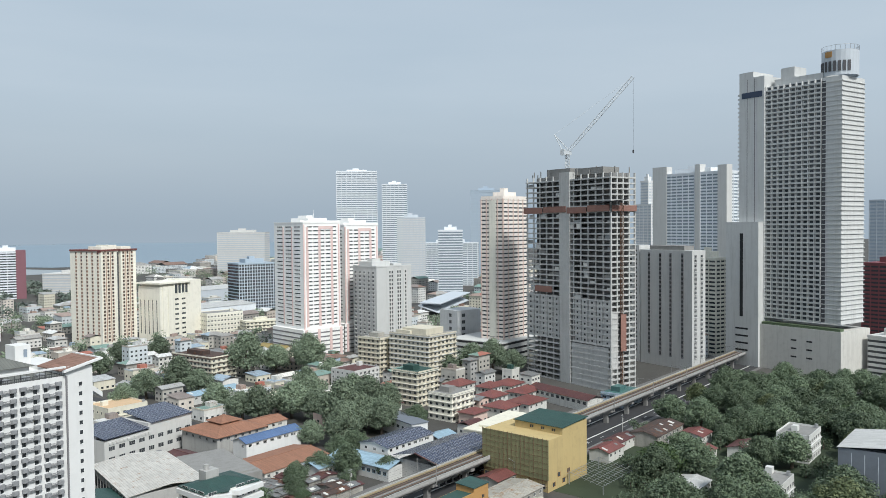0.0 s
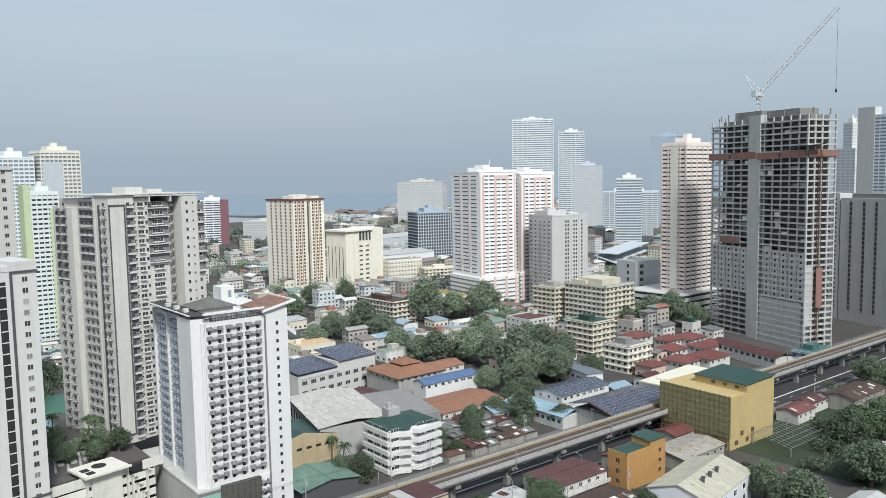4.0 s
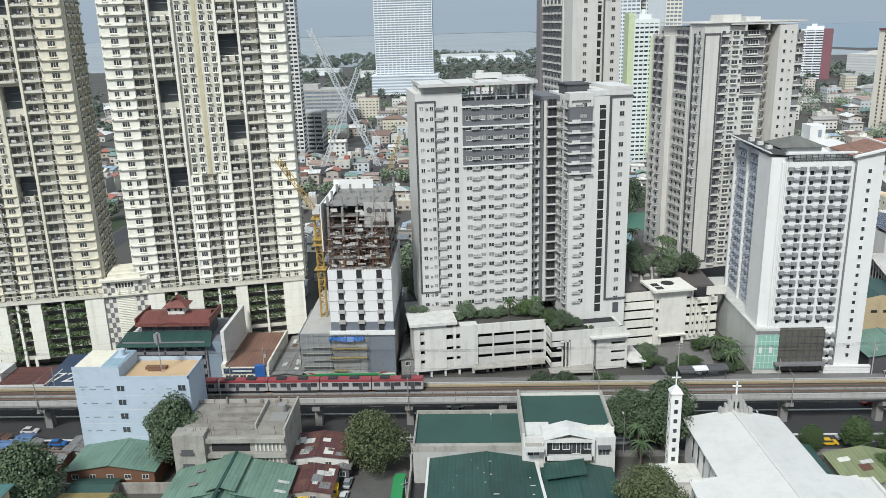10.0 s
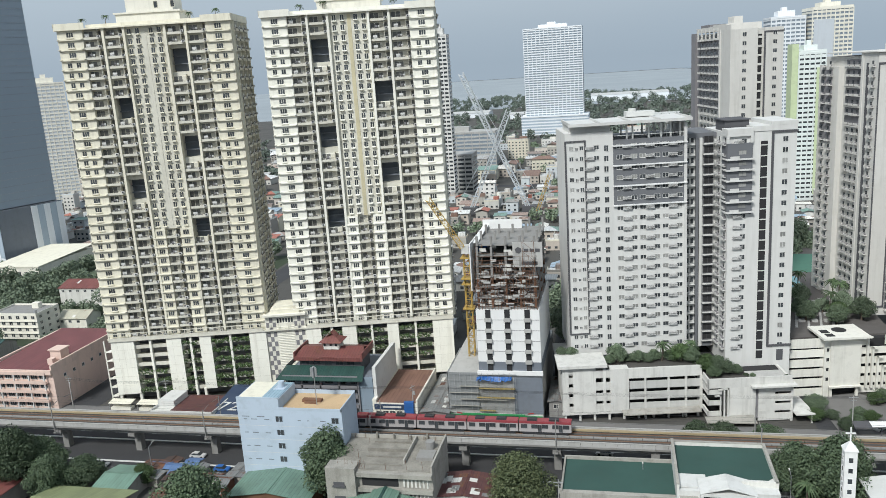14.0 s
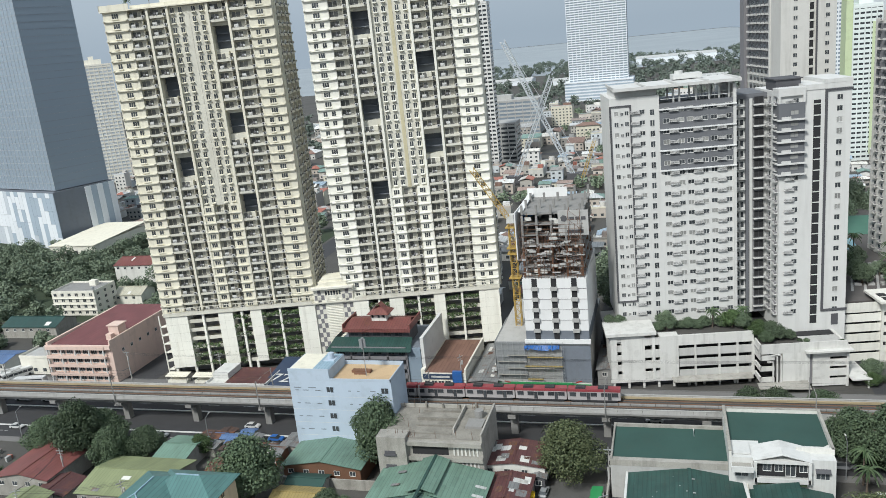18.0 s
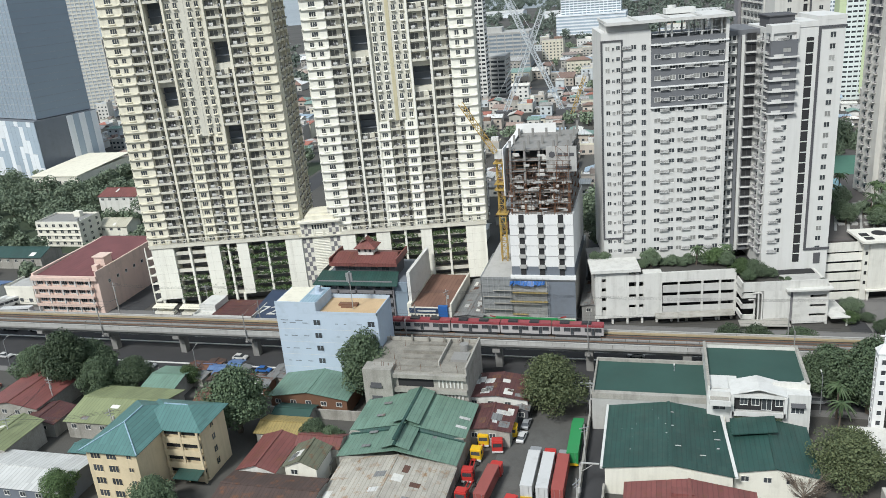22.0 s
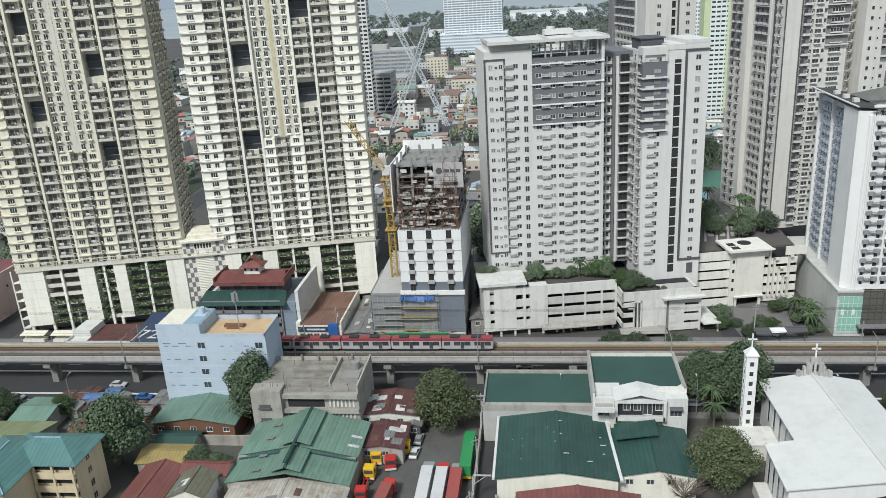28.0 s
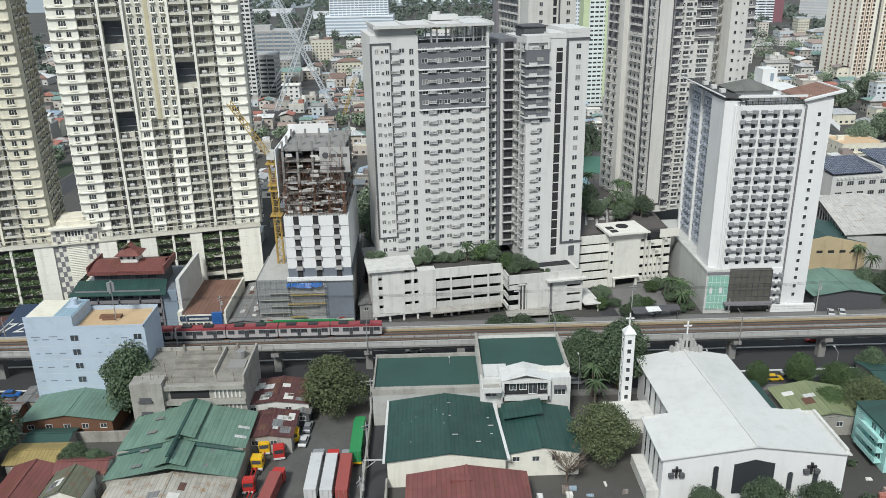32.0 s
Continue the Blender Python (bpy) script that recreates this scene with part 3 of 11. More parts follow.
plinth_mesh = plinth_mesh.mesh("rail_plinth", RAILBED)
walk_mesh = Shape()
for i in range(8):
    walk_mesh.box(i * 2.93 + 0.05, i * 2.93 + 2.85, 180.45, 181.2, DECK_Z + 0.25, DECK_Z + 0.55)
walk_mesh = walk_mesh.mesh("centre_walkway", CONCRETE)
for i in range(-12, 33):
    part("rail_plinth", plinth_mesh, None, viaduct, at=pose(-16.2 + 23.46 * i, 0, 0))
    part("centre_walkway", walk_mesh, None, viaduct, "" if i else "grey slab walkway between the tracks", at=pose(-16.2 + 23.46 * i, 0, 0))
ties = Shape()
for i in range(-160, 320):
    for y in (179.0, 182.6):
        ties.box(i * 1.8 - 0.15, i * 1.8 + 0.15, y - 1.2, y + 1.2, DECK_Z + 0.2, DECK_Z + 0.3)
tie = part("sleepers", ties, BALLAST, viaduct)
tie["kind"] = "stuff"
mast = Shape().tube((0, DECK_Y0 - 0.3, 6.4), (0, DECK_Y0 - 0.3, DECK_Z + 6.6), 0.14).tube((0, DECK_Y1 + 0.3, 6.4), (0, DECK_Y1 + 0.3, DECK_Z + 6.6), 0.14)
mast.tube((0, DECK_Y0 - 0.3, DECK_Z + 6.0), (0, DECK_Y0 + 3.2, DECK_Z + 6.5), 0.07).tube((0, DECK_Y1 + 0.3, DECK_Z + 6.0), (0, DECK_Y1 - 3.2, DECK_Z + 6.5), 0.07)
mast.box(-0.4, 0.4, DECK_Y0 - 0.6, DECK_Y0, 6.2, 6.5).box(-0.4, 0.4, DECK_Y1, DECK_Y1 + 0.6, 6.2, 6.5)
mast_mesh = mast.mesh("catenary_mast", CONCRETE)
for i in range(-6, 17):
    part("catenary_mast", mast_mesh, None, viaduct, at=pose(-16.2 + 46.92 * i, 0, 0))
wires = Shape()
for y in (179.1, 182.6):
    wires.tube((-295, y, DECK_Z + 5.2), (740, y, DECK_Z + 5.2), 0.02, 4).tube((-295, y, DECK_Z + 6.2), (740, y, DECK_Z + 6.2), 0.02, 4)
part("overhead_wire", wires, DARKSTEEL, viaduct)


def train(x, y, cars):
    t = thing("train", "grey light-rail train with red roof band on the viaduct", "train", x, y, DECK_Z + 0.45)
    body = Shape().box(0, 13.0, -1.25, 1.25, 0.7, 2.9)
    under = Shape().box(0.8, 12.2, -1.1, 1.1, 0.05, 0.7)
    band = Shape().box(0, 13.0, -1.27, 1.27, 2.9, 3.25)
    roof = Shape().prism([(0, -1.15), (13.0, -1.15), (13.0, 1.15), (0, 1.15)], 3.25, 3.45)
    unit = Shape().box(0, 2.4, -0.8, 0.8, 3.45, 3.85)
    for i in range(cars):
        at = pose(i * 13.25, 0, 0)
        b = part("car_body", body, TRAINGREY, t, at=at)
        part("underframe", under, DARKSTEEL, b)
        part("red_band", band, TRAINRED, b, "glossy red band under the roof")
        part("roof", roof, TRAINRED, b)
        for ux in (2.0, 7.5):
            part("roof_unit", unit, DARKSTEEL, b, at=pose(ux, 0, 0))
        for k in range(5):
            wx = 1.3 + k * 2.6
            part("car_window", window_mesh(1.35, 0.85, 1, DARKSTEEL), None, b, at=pose(wx, -1.25, 1.75))
            if k in (1, 3):
                part("car_door", window_mesh(0.6, 1.7, 0, DARKSTEEL), None, b, at=pose(wx + 1.3, -1.25, 0.85))
    return t


train(-92.0, 184.0, 6)


# ---- twin beige condominium towers on a parking podium ----
FH = 2.9
BAY, BALC, HOLE, MID = (0, 7.4), (7.4, 13.4), (13.4, 19.2), (19.2, 31.6)


def ledge_mesh(w, paint):
    return Shape().box(0, w, -0.55, 0.0, 0, 0.28).box(0.0, 0.5, -0.75, 0, 0.25, 0.5).box(w - 0.5, w, -0.75, 0, 0.25, 0.5).mesh("floor_ledge", paint)


def balcony_mesh(w, load=0):
    """Slab, low parapet, dark railing, outdoor air-conditioner and some household goods."""
    s = Shape().box(0.05, w - 0.05, -1.5, 0.05, 0, 0.16).box(0.05, w - 0.05, -1.5, -1.36, 0.16, 0.72)
    s.box(0.05, w - 0.05, -1.48, -1.42, 1.12, 1.18, 1)
    for i in range(int(w / 0.45)):
        s.box(0.1 + i * 0.45, 0.14 + i * 0.45, -1.47, -1.43, 0.72, 1.12, 1)
    s.box(w - 1.25, w - 0.35, -1.95, -1.5, 0.5, 1.15, 2).box(w - 1.05, w - 0.55, -1.97, -1.95, 0.58, 1.05, 1)
    s.box(w - 1.5, w - 1.4, -1.36, 0.0, 0.16, 2.9, 0)
    if load == 1:
        s.box(w * 0.15, w * 0.15 + 1.3, -1.2, -1.15, 0.75, 1.75, 2).box(w * 0.5, w * 0.5 + 0.5, -0.9, -0.4, 0.16, 0.9, 3)
    elif load == 2:
        s.box(w * 0.3, w * 0.3 + 0.6, -1.3, -1.25, 0.9, 1.7, 3).box(w * 0.44, w * 0.44 + 0.5, -1.3, -1.25, 0.9, 1.6, 2).box(w * 0.1, w * 0.1 + 0.7, -0.8, -0.2, 0.16, 1.0, 2)
    return s.mesh("balcony", TOWER_BEIGE, DARKSTEEL, WHITE, MIDGREY)


def door_mesh(w, paint):
    """Sliding doors in one strip: frame, panes and a closed panel share their edges."""
    n = max(2, int(w / 1.3))
    cuts, kinds = [0.25], []
    for i in range(n):
        a = 0.3 + (w - 0.6) * i / n
        cuts += [a + 0.06, a + (w - 0.6) / n - 0.06]
        kinds += [0, 2 if i == n // 2 else 1]
    cuts.append(w - 0.25)
    kinds.append(0)
    s = Shape()
    for c in cuts:
        s.v += [(c, -0.06, 0.1), (c, -0.06, 2.25), (c, 0.0, 2.4)]
    for i, k in enumerate(kinds):
        j = 3 * i
        s.f += [(j, j + 3, j + 4, j + 1), (j + 1, j + 4, j + 5, j + 2)]
        s.m += [k, 0]
    return s.mesh("balcony_door", paint, DOORGLASS, TOWER_BEIGE)


DOORGLASS = glassy("balcony_glass", (0.14, 0.14, 0.13), rough=0.25)
LEDGES = {p: ledge_mesh(7.4, p) for p in (TOWER_WHITE, TOWER_OLD)}
DOORS = {p: {w: door_mesh(w, p) for w in (6.0, 5.8, 4.4)} for p in (TOWER_WHITE, TOWER_OLD)}
BALCONY = {w: [balcony_mesh(w, load) for load in (0, 1, 2)] for w in (6.0, 5.8, 4.4)}
LOW_TOP = 12   # floors with the two extra bays in the middle


def twin_tower(x, y, ang, flip, label, paint):
    LEDGE, DOOR = LEDGES[paint], DOORS[paint]
    t = thing("residential_tower", label, "tower block", x, y, 21.5, ang, group="twin residential towers")
    W, D, floors = 50.8, 21.0, 33
    rg = np.random.default_rng(int(abs(x)))
    H = floors * FH

    def fx(a):
        return W - a if flip else a

    def span_box(s, a, b, *rest):
        s.box(min(fx(a), fx(b)), max(fx(a), fx(b)), *rest)

    def holes(side):
        return ((82.0, 88.8), (56.4, 62.8), (30.6, 37.2)) if side == 0 else ((69.2, 75.6), (44.4, 50.6))

    def wall(name, material, lab, *rest):
        w_ = Shape()
        span_box(w_, *rest)
        part(name, w_, material, t, lab)
    for a in (0, W - 7.4):
        wall("corner_bay", paint, "ivory painted corner bay", a, a + 7.4, 0, 2.4, 0, H)
        wall("side_wall", TOWER_BEIGE, "", a + 0.5, a + 6.9, 2.4, D, 0, H)
    for a, b in ((7.4, 13.4), (W - 13.4, W - 7.4)):
        wall("wall", TOWER_BEIGE, "", a, b, 1.6, D, 0, H)
    wall("wall", TOWER_BEIGE, "", 19.2, 31.6, 0.7, D, LOW_TOP * FH, H)
    wall("wall", TOWER_BEIGE, "", 19.2, 31.6, 1.6, D, 0, LOW_TOP * FH)
    for side, (a, b) in enumerate(((13.4, 19.2), (W - 19.2, W - 13.4))):
        z = 0
        for h0, h1 in sorted(holes(side)):
            wall("wall", TOWER_BEIGE, "", a, b, 1.6, D, z, h0)
            z = h1
            # Slate back and slabs close the recess; the opening's shaded depth is painted.
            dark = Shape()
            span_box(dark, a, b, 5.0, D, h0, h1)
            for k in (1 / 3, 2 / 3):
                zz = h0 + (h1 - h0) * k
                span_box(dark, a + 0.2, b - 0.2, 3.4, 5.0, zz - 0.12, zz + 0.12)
            part("sky_garden", dark, SLATE, t, "sky garden recess with slate back darkened for its shaded depth")
        wall("wall", TOWER_BEIGE, "", a, b, 1.6, D, z, H)
    stain = Shape()
    span_box(stain, 25.1, 26.2 if not flip else 25.5, 0.62, 0.72, LOW_TOP * FH, H - 0.5)
    part("stained_strip", stain, TOWER_YELLOW if not flip else TOWER_BEIGE, t, "yellow-stained strip of wall" if not flip else "")
    for a in (12.9, 19.0, 31.0, W - 13.7):
        s = Shape()
        span_box(s, a, a + 0.7, -0.25, 1.8, 0, H)
        part("pilaster", s, paint, t)
    for k in range(floors):
        z = k * FH
        for a in (0, W - 7.4):
            lo = min(fx(a), fx(a + 7.4))
            part("floor_ledge", LEDGE, None, t, at=pose(lo, 0, z + 0.0))
            if (k // 3) % 3:
                part("window", window_mesh(1.9, 1.35, 2, paint, ledge=0.4), None, t, at=pose(lo + 3.7, 0, z + 0.95))
            else:
                part("window", window_mesh(1.2, 1.35, 1, paint, ledge=0.4), None, t, at=pose(lo + 2.4, 0, z + 0.95))
                part("window", window_mesh(1.2, 1.35, 1, paint), None, t, at=pose(lo + 5.0, 0, z + 0.95))
        for a, w in ((7.0, 6.0), (W - 12.9, 6.0)):
            lo = min(fx(a), fx(a + w))
            part("balcony", BALCONY[w][int(rg.integers(3))], None, t, at=pose(lo, 1.6, z))
            part("balcony_door", DOOR[w], None, t, at=pose(lo, 1.6, z + 0.1))
        for side, a in enumerate((13.5, W - 19.3)):
            if any(h0 - 0.4 < z + 1.2 < h1 for h0, h1 in holes(side)):
                continue
            lo = min(fx(a), fx(a + 5.8))
            part("balcony", BALCONY[5.8][int(rg.integers(3))], None, t, at=pose(lo, 1.6, z))
            part("balcony_door", DOOR[5.8], None, t, at=pose(lo, 1.6, z + 0.1))
        if k >= LOW_TOP:
            for c in (21.2, 23.6, 27.6, 30.0):
                part("window", window_mesh(1.1, 1.5, 1, paint, ledge=0.75), None, t, at=pose(fx(c), 0.7, z + 0.9))
        else:
            lo = min(fx(23.2), fx(27.6))
            part("balcony", BALCONY[4.4][int(rg.integers(3))], None, t, at=pose(lo, 1.6, z))
            part("balcony_door", DOOR[4.4], None, t, at=pose(lo, 1.6, z + 0.1))
            for c in (21.3, 29.5):
                part("window", window_mesh(1.7, 1.35, 2, paint), None, t, at=pose(fx(c), 0.0, z + 0.95))
    for a in (19.6, 27.8):
        low = Shape()
        span_box(low, a, a + 3.4, 0.0, 1.7, 0, LOW_TOP * FH)
        for k in range(LOW_TOP):
            span_box(low, a - 0.25, a + 3.65, -0.5, 0.02, k * FH, k * FH + 0.26)
        part("middle_bay", low, paint, t, "narrow ivory bay on the lower floors")
    # side facing along the avenue
    spots = [(yy, k * FH) for k in range(floors) for yy in (2.2, 8.2, 14.2)]
    pieces("side_balcony", BALCONY[4.4][1], t, [on("r", W - 0.48, yy, z) for yy, z in spots], 18, "side_balcony_field")
    pieces("side_door", DOOR[4.4], t, [on("r", W - 0.48, yy, z + 0.1) for yy, z in spots], 0, "side_door_field")
    for yy in (1.6, 7.2, 13.2, 19.4):
        part("side_fin", Shape().box(W - 0.5, W + 0.7, yy, yy + 0.4, 0, H), paint, t)
    crown = Shape().box(-0.6, W + 0.6, -0.8, D, H, H + 0.4)
    for a, b, f, h in ((-0.6, 8.4, -0.8, 2.0), (8.4, W - 8.4, 0.5, 1.4), (W - 8.4, W + 0.6, -0.8, 2.0)):
        crown.box(a, b, f, f + 0.25, H + 0.4, H + h)
    crown.box(-0.6, -0.35, -0.8, D, H + 0.4, H + 2).box(W + 0.35, W + 0.6, -0.8, D, H + 0.4, H + 2)
    part("parapet", crown, paint, t, "stained ivory roof parapet")
    pent = Shape().box(16, 35, 5, 17, H + 0.4, H + 4.2).box(19, 33, 6, 16, H + 4.2, H + 8.5).box(15.5, 35.5, 4.6, 17.4, H + 4.0, H + 4.5)
    part("penthouse", pent, CREAM2, t, "pale cream rooftop machine room")
    for px_ in (22, 27):
        part("penthouse_louver", window_mesh(1.0, 1.8, 0, paint), None, t, at=pose(px_ + 6, 6, H + 5.4))
    return t


TA = 13.7
TC, TS = math.cos(radians(TA)), math.sin(radians(TA))


def along_podium(u, v=0.0):
    return -159.5 + u * TC - v * TS, 210.8 + u * TS + v * TC


x, y = along_podium(-1.0, 1.2)
twin_tower(x, y, TA, True, "tall beige and ivory residential tower with sky gardens on a podium", TOWER_OLD)
x, y = along_podium(59.0, 1.2)
twin_tower(x, y, TA, False, "tall beige and ivory residential tower with yellow-stained middle strip", TOWER_WHITE)

podium = thing("parking_podium", "ivory parking podium with open decks and hanging plants", "car park", *along_podium(0), 0, TA)
PW, PH = 109.5, 21.5
# Solid core; its grey stands for the dimness inside the decks.
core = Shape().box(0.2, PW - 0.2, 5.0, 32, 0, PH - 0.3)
part("core_wall", core, MIDGREY, podium, "solid core greyed for the shade behind the parking decks")
part("roof_slab", Shape().box(-0.4, PW + 0.4, -0.4, 33, PH - 0.3, PH), TOWER_BEIGE, podium)
part("side_wall", Shape().box(PW - 0.6, PW, 0.0, 32, 0, PH - 0.3), TOWER_WHITE, podium)
PANELS = ((0, 7.3), (17.6, 22.4), (28.2, 31.9), (44.2, 49.6), (62.4, 67.2), (74, 78.5), (88.4, 92.0), (103, PW - 0.6))
for a, b in PANELS:
    p_ = part("wall_panel", Shape().box(a, b, 0, 5.0, 3.2, PH - 0.3), TOWER_WHITE, podium, "ivory concrete panel with faint joints")
    for k in range(1, 6):
        part("panel_joint", Shape().box(a, b, -0.012, 0.0, 3.2 + k * 3.0 - 0.03, 3.2 + k * 3.0 + 0.03), TOWER_BEIGE, p_)
    for k in range(1, int((b - a) / 2)):
        part("panel_joint", Shape().box(a + k * 2 - 0.025, a + k * 2 + 0.025, -0.016, 0, 3.2, PH - 0.3), TOWER_BEIGE, p_)
OPEN = ((7.3, 17.6), (22.4, 28.2), (31.9, 44.2), (67.2, 74), (78.5, 88.4), (92.0, 103))
for a, b in OPEN:
    for k in range(6):
        z = 3.4 + k * 3.0
        part("deck_parapet", Shape().box(a, b, 0.7, 0.9, z, z + 0.95).box(a, b, 0.7, 5.0, z - 0.25, z), TOWER_BEIGE, podium)
    part("column", Shape().box((a + b) / 2 - 0.35, (a + b) / 2 + 0.35, 0.1, 1.2, 0, PH - 0.3), TOWER_WHITE, podium)
for u in (0.6, 7, 18, 27.9, 44.5, 49, 62.5, 78, 91, 108):
    part("ground_column", Shape().box(u - 0.4, u + 0.4, 0.3, 1.2, 0, 3.4), TOWER_WHITE, podium)
gate = Shape().box(49.6, 62.4, 0.5, 5, 0, 26).box(49.2, 62.8, -0.8, 8, 26.0, 26.6)
part("gate_block", gate, CREAM2, podium, "cream entrance block between the towers")
part("gate_canopy", Shape().prism([(51.5, 0.5), (60.8, 0.5), (60.8, 9), (51.5, 9)], 26.6, 28.0).prism([(52.5, 1.2), (59.8, 1.2), (59.8, 8), (52.5, 8)], 28.0, 28.9), CREAM, podium, "stepped cream canopy roof")
for a in (49.9, 58.9):
    for i in range(3):
        for k in range(13):
            if (i + k) % 2:
                z = 4.6 + k * 1.6
                part("checker_tile", Shape().box(a + i * 1.05, a + i * 1.05 + 1.03, 0.42, 0.5, z, z + 1.58), MIDGREY, podium)
louv = Shape()
for k in range(34):
    louv.box(53.3, 58.6, 0.3, 0.5, 4.0 + k * 0.55, 4.2 + k * 0.55)
part("louver", louv, TOWER_WHITE, podium)
for k in range(6):
    part("gate_window", window_mesh(0.6, 1.5, 0, TOWER_WHITE), None, podium, at=pose(53.7 + k * 0.9, 0.5, 23.6))
stairs = Shape()
for k in range(6):
    stairs.slab([(-2.2, 1.0, 2.8 + k * 3), (-2.2, 9, 1.3 + k * 3), (-0.4, 9, 1.3 + k * 3), (-0.4, 1.0, 2.8 + k * 3)], 0.35).box(-2.4, -0.2, 0.2, 1.2, 2.6 + k * 3, 2.9 + k * 3)
stairs.box(-2.4, -2.1, 0.2, 0.6, 0, PH).box(-2.4, -2.1, 9.0, 9.4, 0, PH)
part("outside_stair", stairs, TOWER_WHITE, podium, "open concrete fire stair")
trell = Shape()
for k in range(37):
    trell.box(k * 3 - 0.1, k * 3 + 0.1, -0.3, -0.1, PH, PH + 2.3)
trell.box(-0.3, 49, -0.35, -0.1, PH + 2.2, PH + 2.4).box(63, PW, -0.35, -0.1, PH + 2.2, PH + 2.4).box(-0.3, 49, -0.35, -0.2, PH, PH + 0.9).box(63, PW, -0.35, -0.2, PH, PH + 0.9)
part("terrace_trellis", trell, TOWER_BEIGE, podium, "weathered terrace railing and trellis")


def leaf_cloud(s, cx, cy, cz, rx, ry, rz, n, size, rng):
    """Small leaf quads scattered through the outer part of an ellipsoid."""
    p = rng.normal(0, 1, (n, 3))
    p /= np.linalg.norm(p, axis=1)[:, None]
    p *= rng.uniform(0.25, 1.0, (n, 1)) ** 0.45
    c = p * (rx, ry, rz) + (cx, cy, cz)
    nrm = p + rng.normal(0, 0.55, (n, 3)) + (0, 0, 0.35)
    nrm /= np.linalg.norm(nrm, axis=1)[:, None]
    a = np.cross(nrm, rng.normal(0, 1, (n, 3)))
    a /= np.linalg.norm(a, axis=1)[:, None]
    b = np.cross(nrm, a)
    k = size * rng.uniform(0.6, 1.3, (n, 1))
    q = np.stack((c - a * k, c + b * k * 0.6 + nrm * k * 0.15, c + a * k, c - b * k * 0.6), axis=1).reshape(-1, 3)
    v0 = len(s.v)
    s.v += q.tolist()
    s.f += [(v0 + i, v0 + i + 1, v0 + i + 2, v0 + i + 3) for i in range(0, 4 * n, 4)]
    s.m += [0] * n


rng = np.random.default_rng(5)
for a, b, z0, z1, dens in ((32.3, 44, 4, 19, 1.3), (7.6, 17.4, 4, 12, 0.8), (16, 24, 1, 7, 1.0), (22.6, 28, 6, 19, 0.8), (67.4, 73.8, 4, 19, 0.6), (79, 88, 7, 19, 0.8), (92.4, 102.6, 10, 20, 0.7)):
    s = Shape()
    for k in range(6):
        z = 3.6 + k * 3.0
        if z0 < z + 1 < z1 + 1:
            u = a
            while u < b:
                leaf_cloud(s, u, 0.5, z + rng.uniform(0.1, 0.9), 0.9, 0.5, rng.uniform(0.5, 1.1), int(45 * dens) + 8, 0.3, rng)
                u += rng.uniform(0.8, 1.6)
    part("creeper", s, LEAF_B, podium, "green creepers hanging from the parking decks")["kind"] = "stuff"


# ---- grey-white condominium with its own podium ----
condo = thing("condominium", "light grey condominium tower with dark grey upper panel", "tower block", -14.8, 221, 0, 11)
CZ, CH, CF = 14.8, 77.2, 2.88
WING = -7.0
part("left_wall", Shape().box(0, 13.2, 0, 20, CZ, CH + 2.4), CONDO, condo, "light grey painted wall")
part("middle_wall", Shape().box(13.2, 32.6, 0, 20, CZ, 58.9), CONDO, condo, "light grey painted wall")
part("dark_panel", Shape().box(13.2, 32.6, -0.12, 20, 58.9, CH - 0.1), PANELGREY, condo, "dark grey upper wall panel")
part("end_fin", Shape().box(32.6, 33.4, -0.35, 20, CZ, CH + 3.6), CONDO, condo, "pale upright fin beside the recess")
part("slot_wall", Shape().box(33.4, 43.0, 3.4, 20, CZ, CH - 1.2), CONDO, condo, "deep recess between the wings")
part("slot_head", Shape().box(33.4, 43.0, 3.0, 20, CH - 1.2, CH + 0.1), PANELGREY, condo, "dark grey parapet over the recess")
part("slot_panel", Shape().box(36.6, 37.4, 2.6, 3.4, CZ, CH - 1.2), PANELGREY, condo, "dark grey upright fin")
part("slot_panel", Shape().box(38.9, 41.4, 2.9, 3.4, CZ, CH - 1.2), PANELGREY, condo, "dark grey window bay")
part("slot_strip", Shape().box(37.7, 38.5, 2.9, 3.4, CZ, CH - 1.2), CONDO, condo)
part("wing_wall", Shape().box(42.4, 60.3, WING, 14, 8.0, CH + 0.6), CONDO, condo, "pale wing with stair slit")
part("wing_top", Shape().box(48.8, 60.4, WING - 0.15, 6, CH + 0.6, CH + 2.0).box(53.6, 60.5, WING - 0.2, 8, CH + 2.0, CH + 3.0), CONDO, condo, "stepped pale parapet")
part("wing_cap", Shape().box(43.0, 49.4, -2.0, 6, CH + 0.6, CH + 3.4).box(42.6, 49.8, -2.4, 6.4, CH + 3.4, CH + 3.7), DARKGREY, condo, "dark grey roof box")
part("balcony_tower", Shape().box(42.0, 48.6, WING - 0.5, WING + 4.0, 55.8, CH - 2.2), PANELGREY, condo, "dark grey balcony stack")
part("stack_head", Shape().box(41.9, 48.8, WING - 0.6, WING + 4.0, CH - 0.4, CH + 1.6).box(41.9, 42.5, WING - 0.6, WING + 0.2, CH - 2.2, CH - 0.4).box(48.1, 48.8, WING - 0.6, WING + 0.2, CH - 2.2, CH - 0.4).box(43, 48, WING + 0.6, WING + 3, CH - 2.2, CH - 0.4), CONDO, condo, "open pale frame on top of the stack")
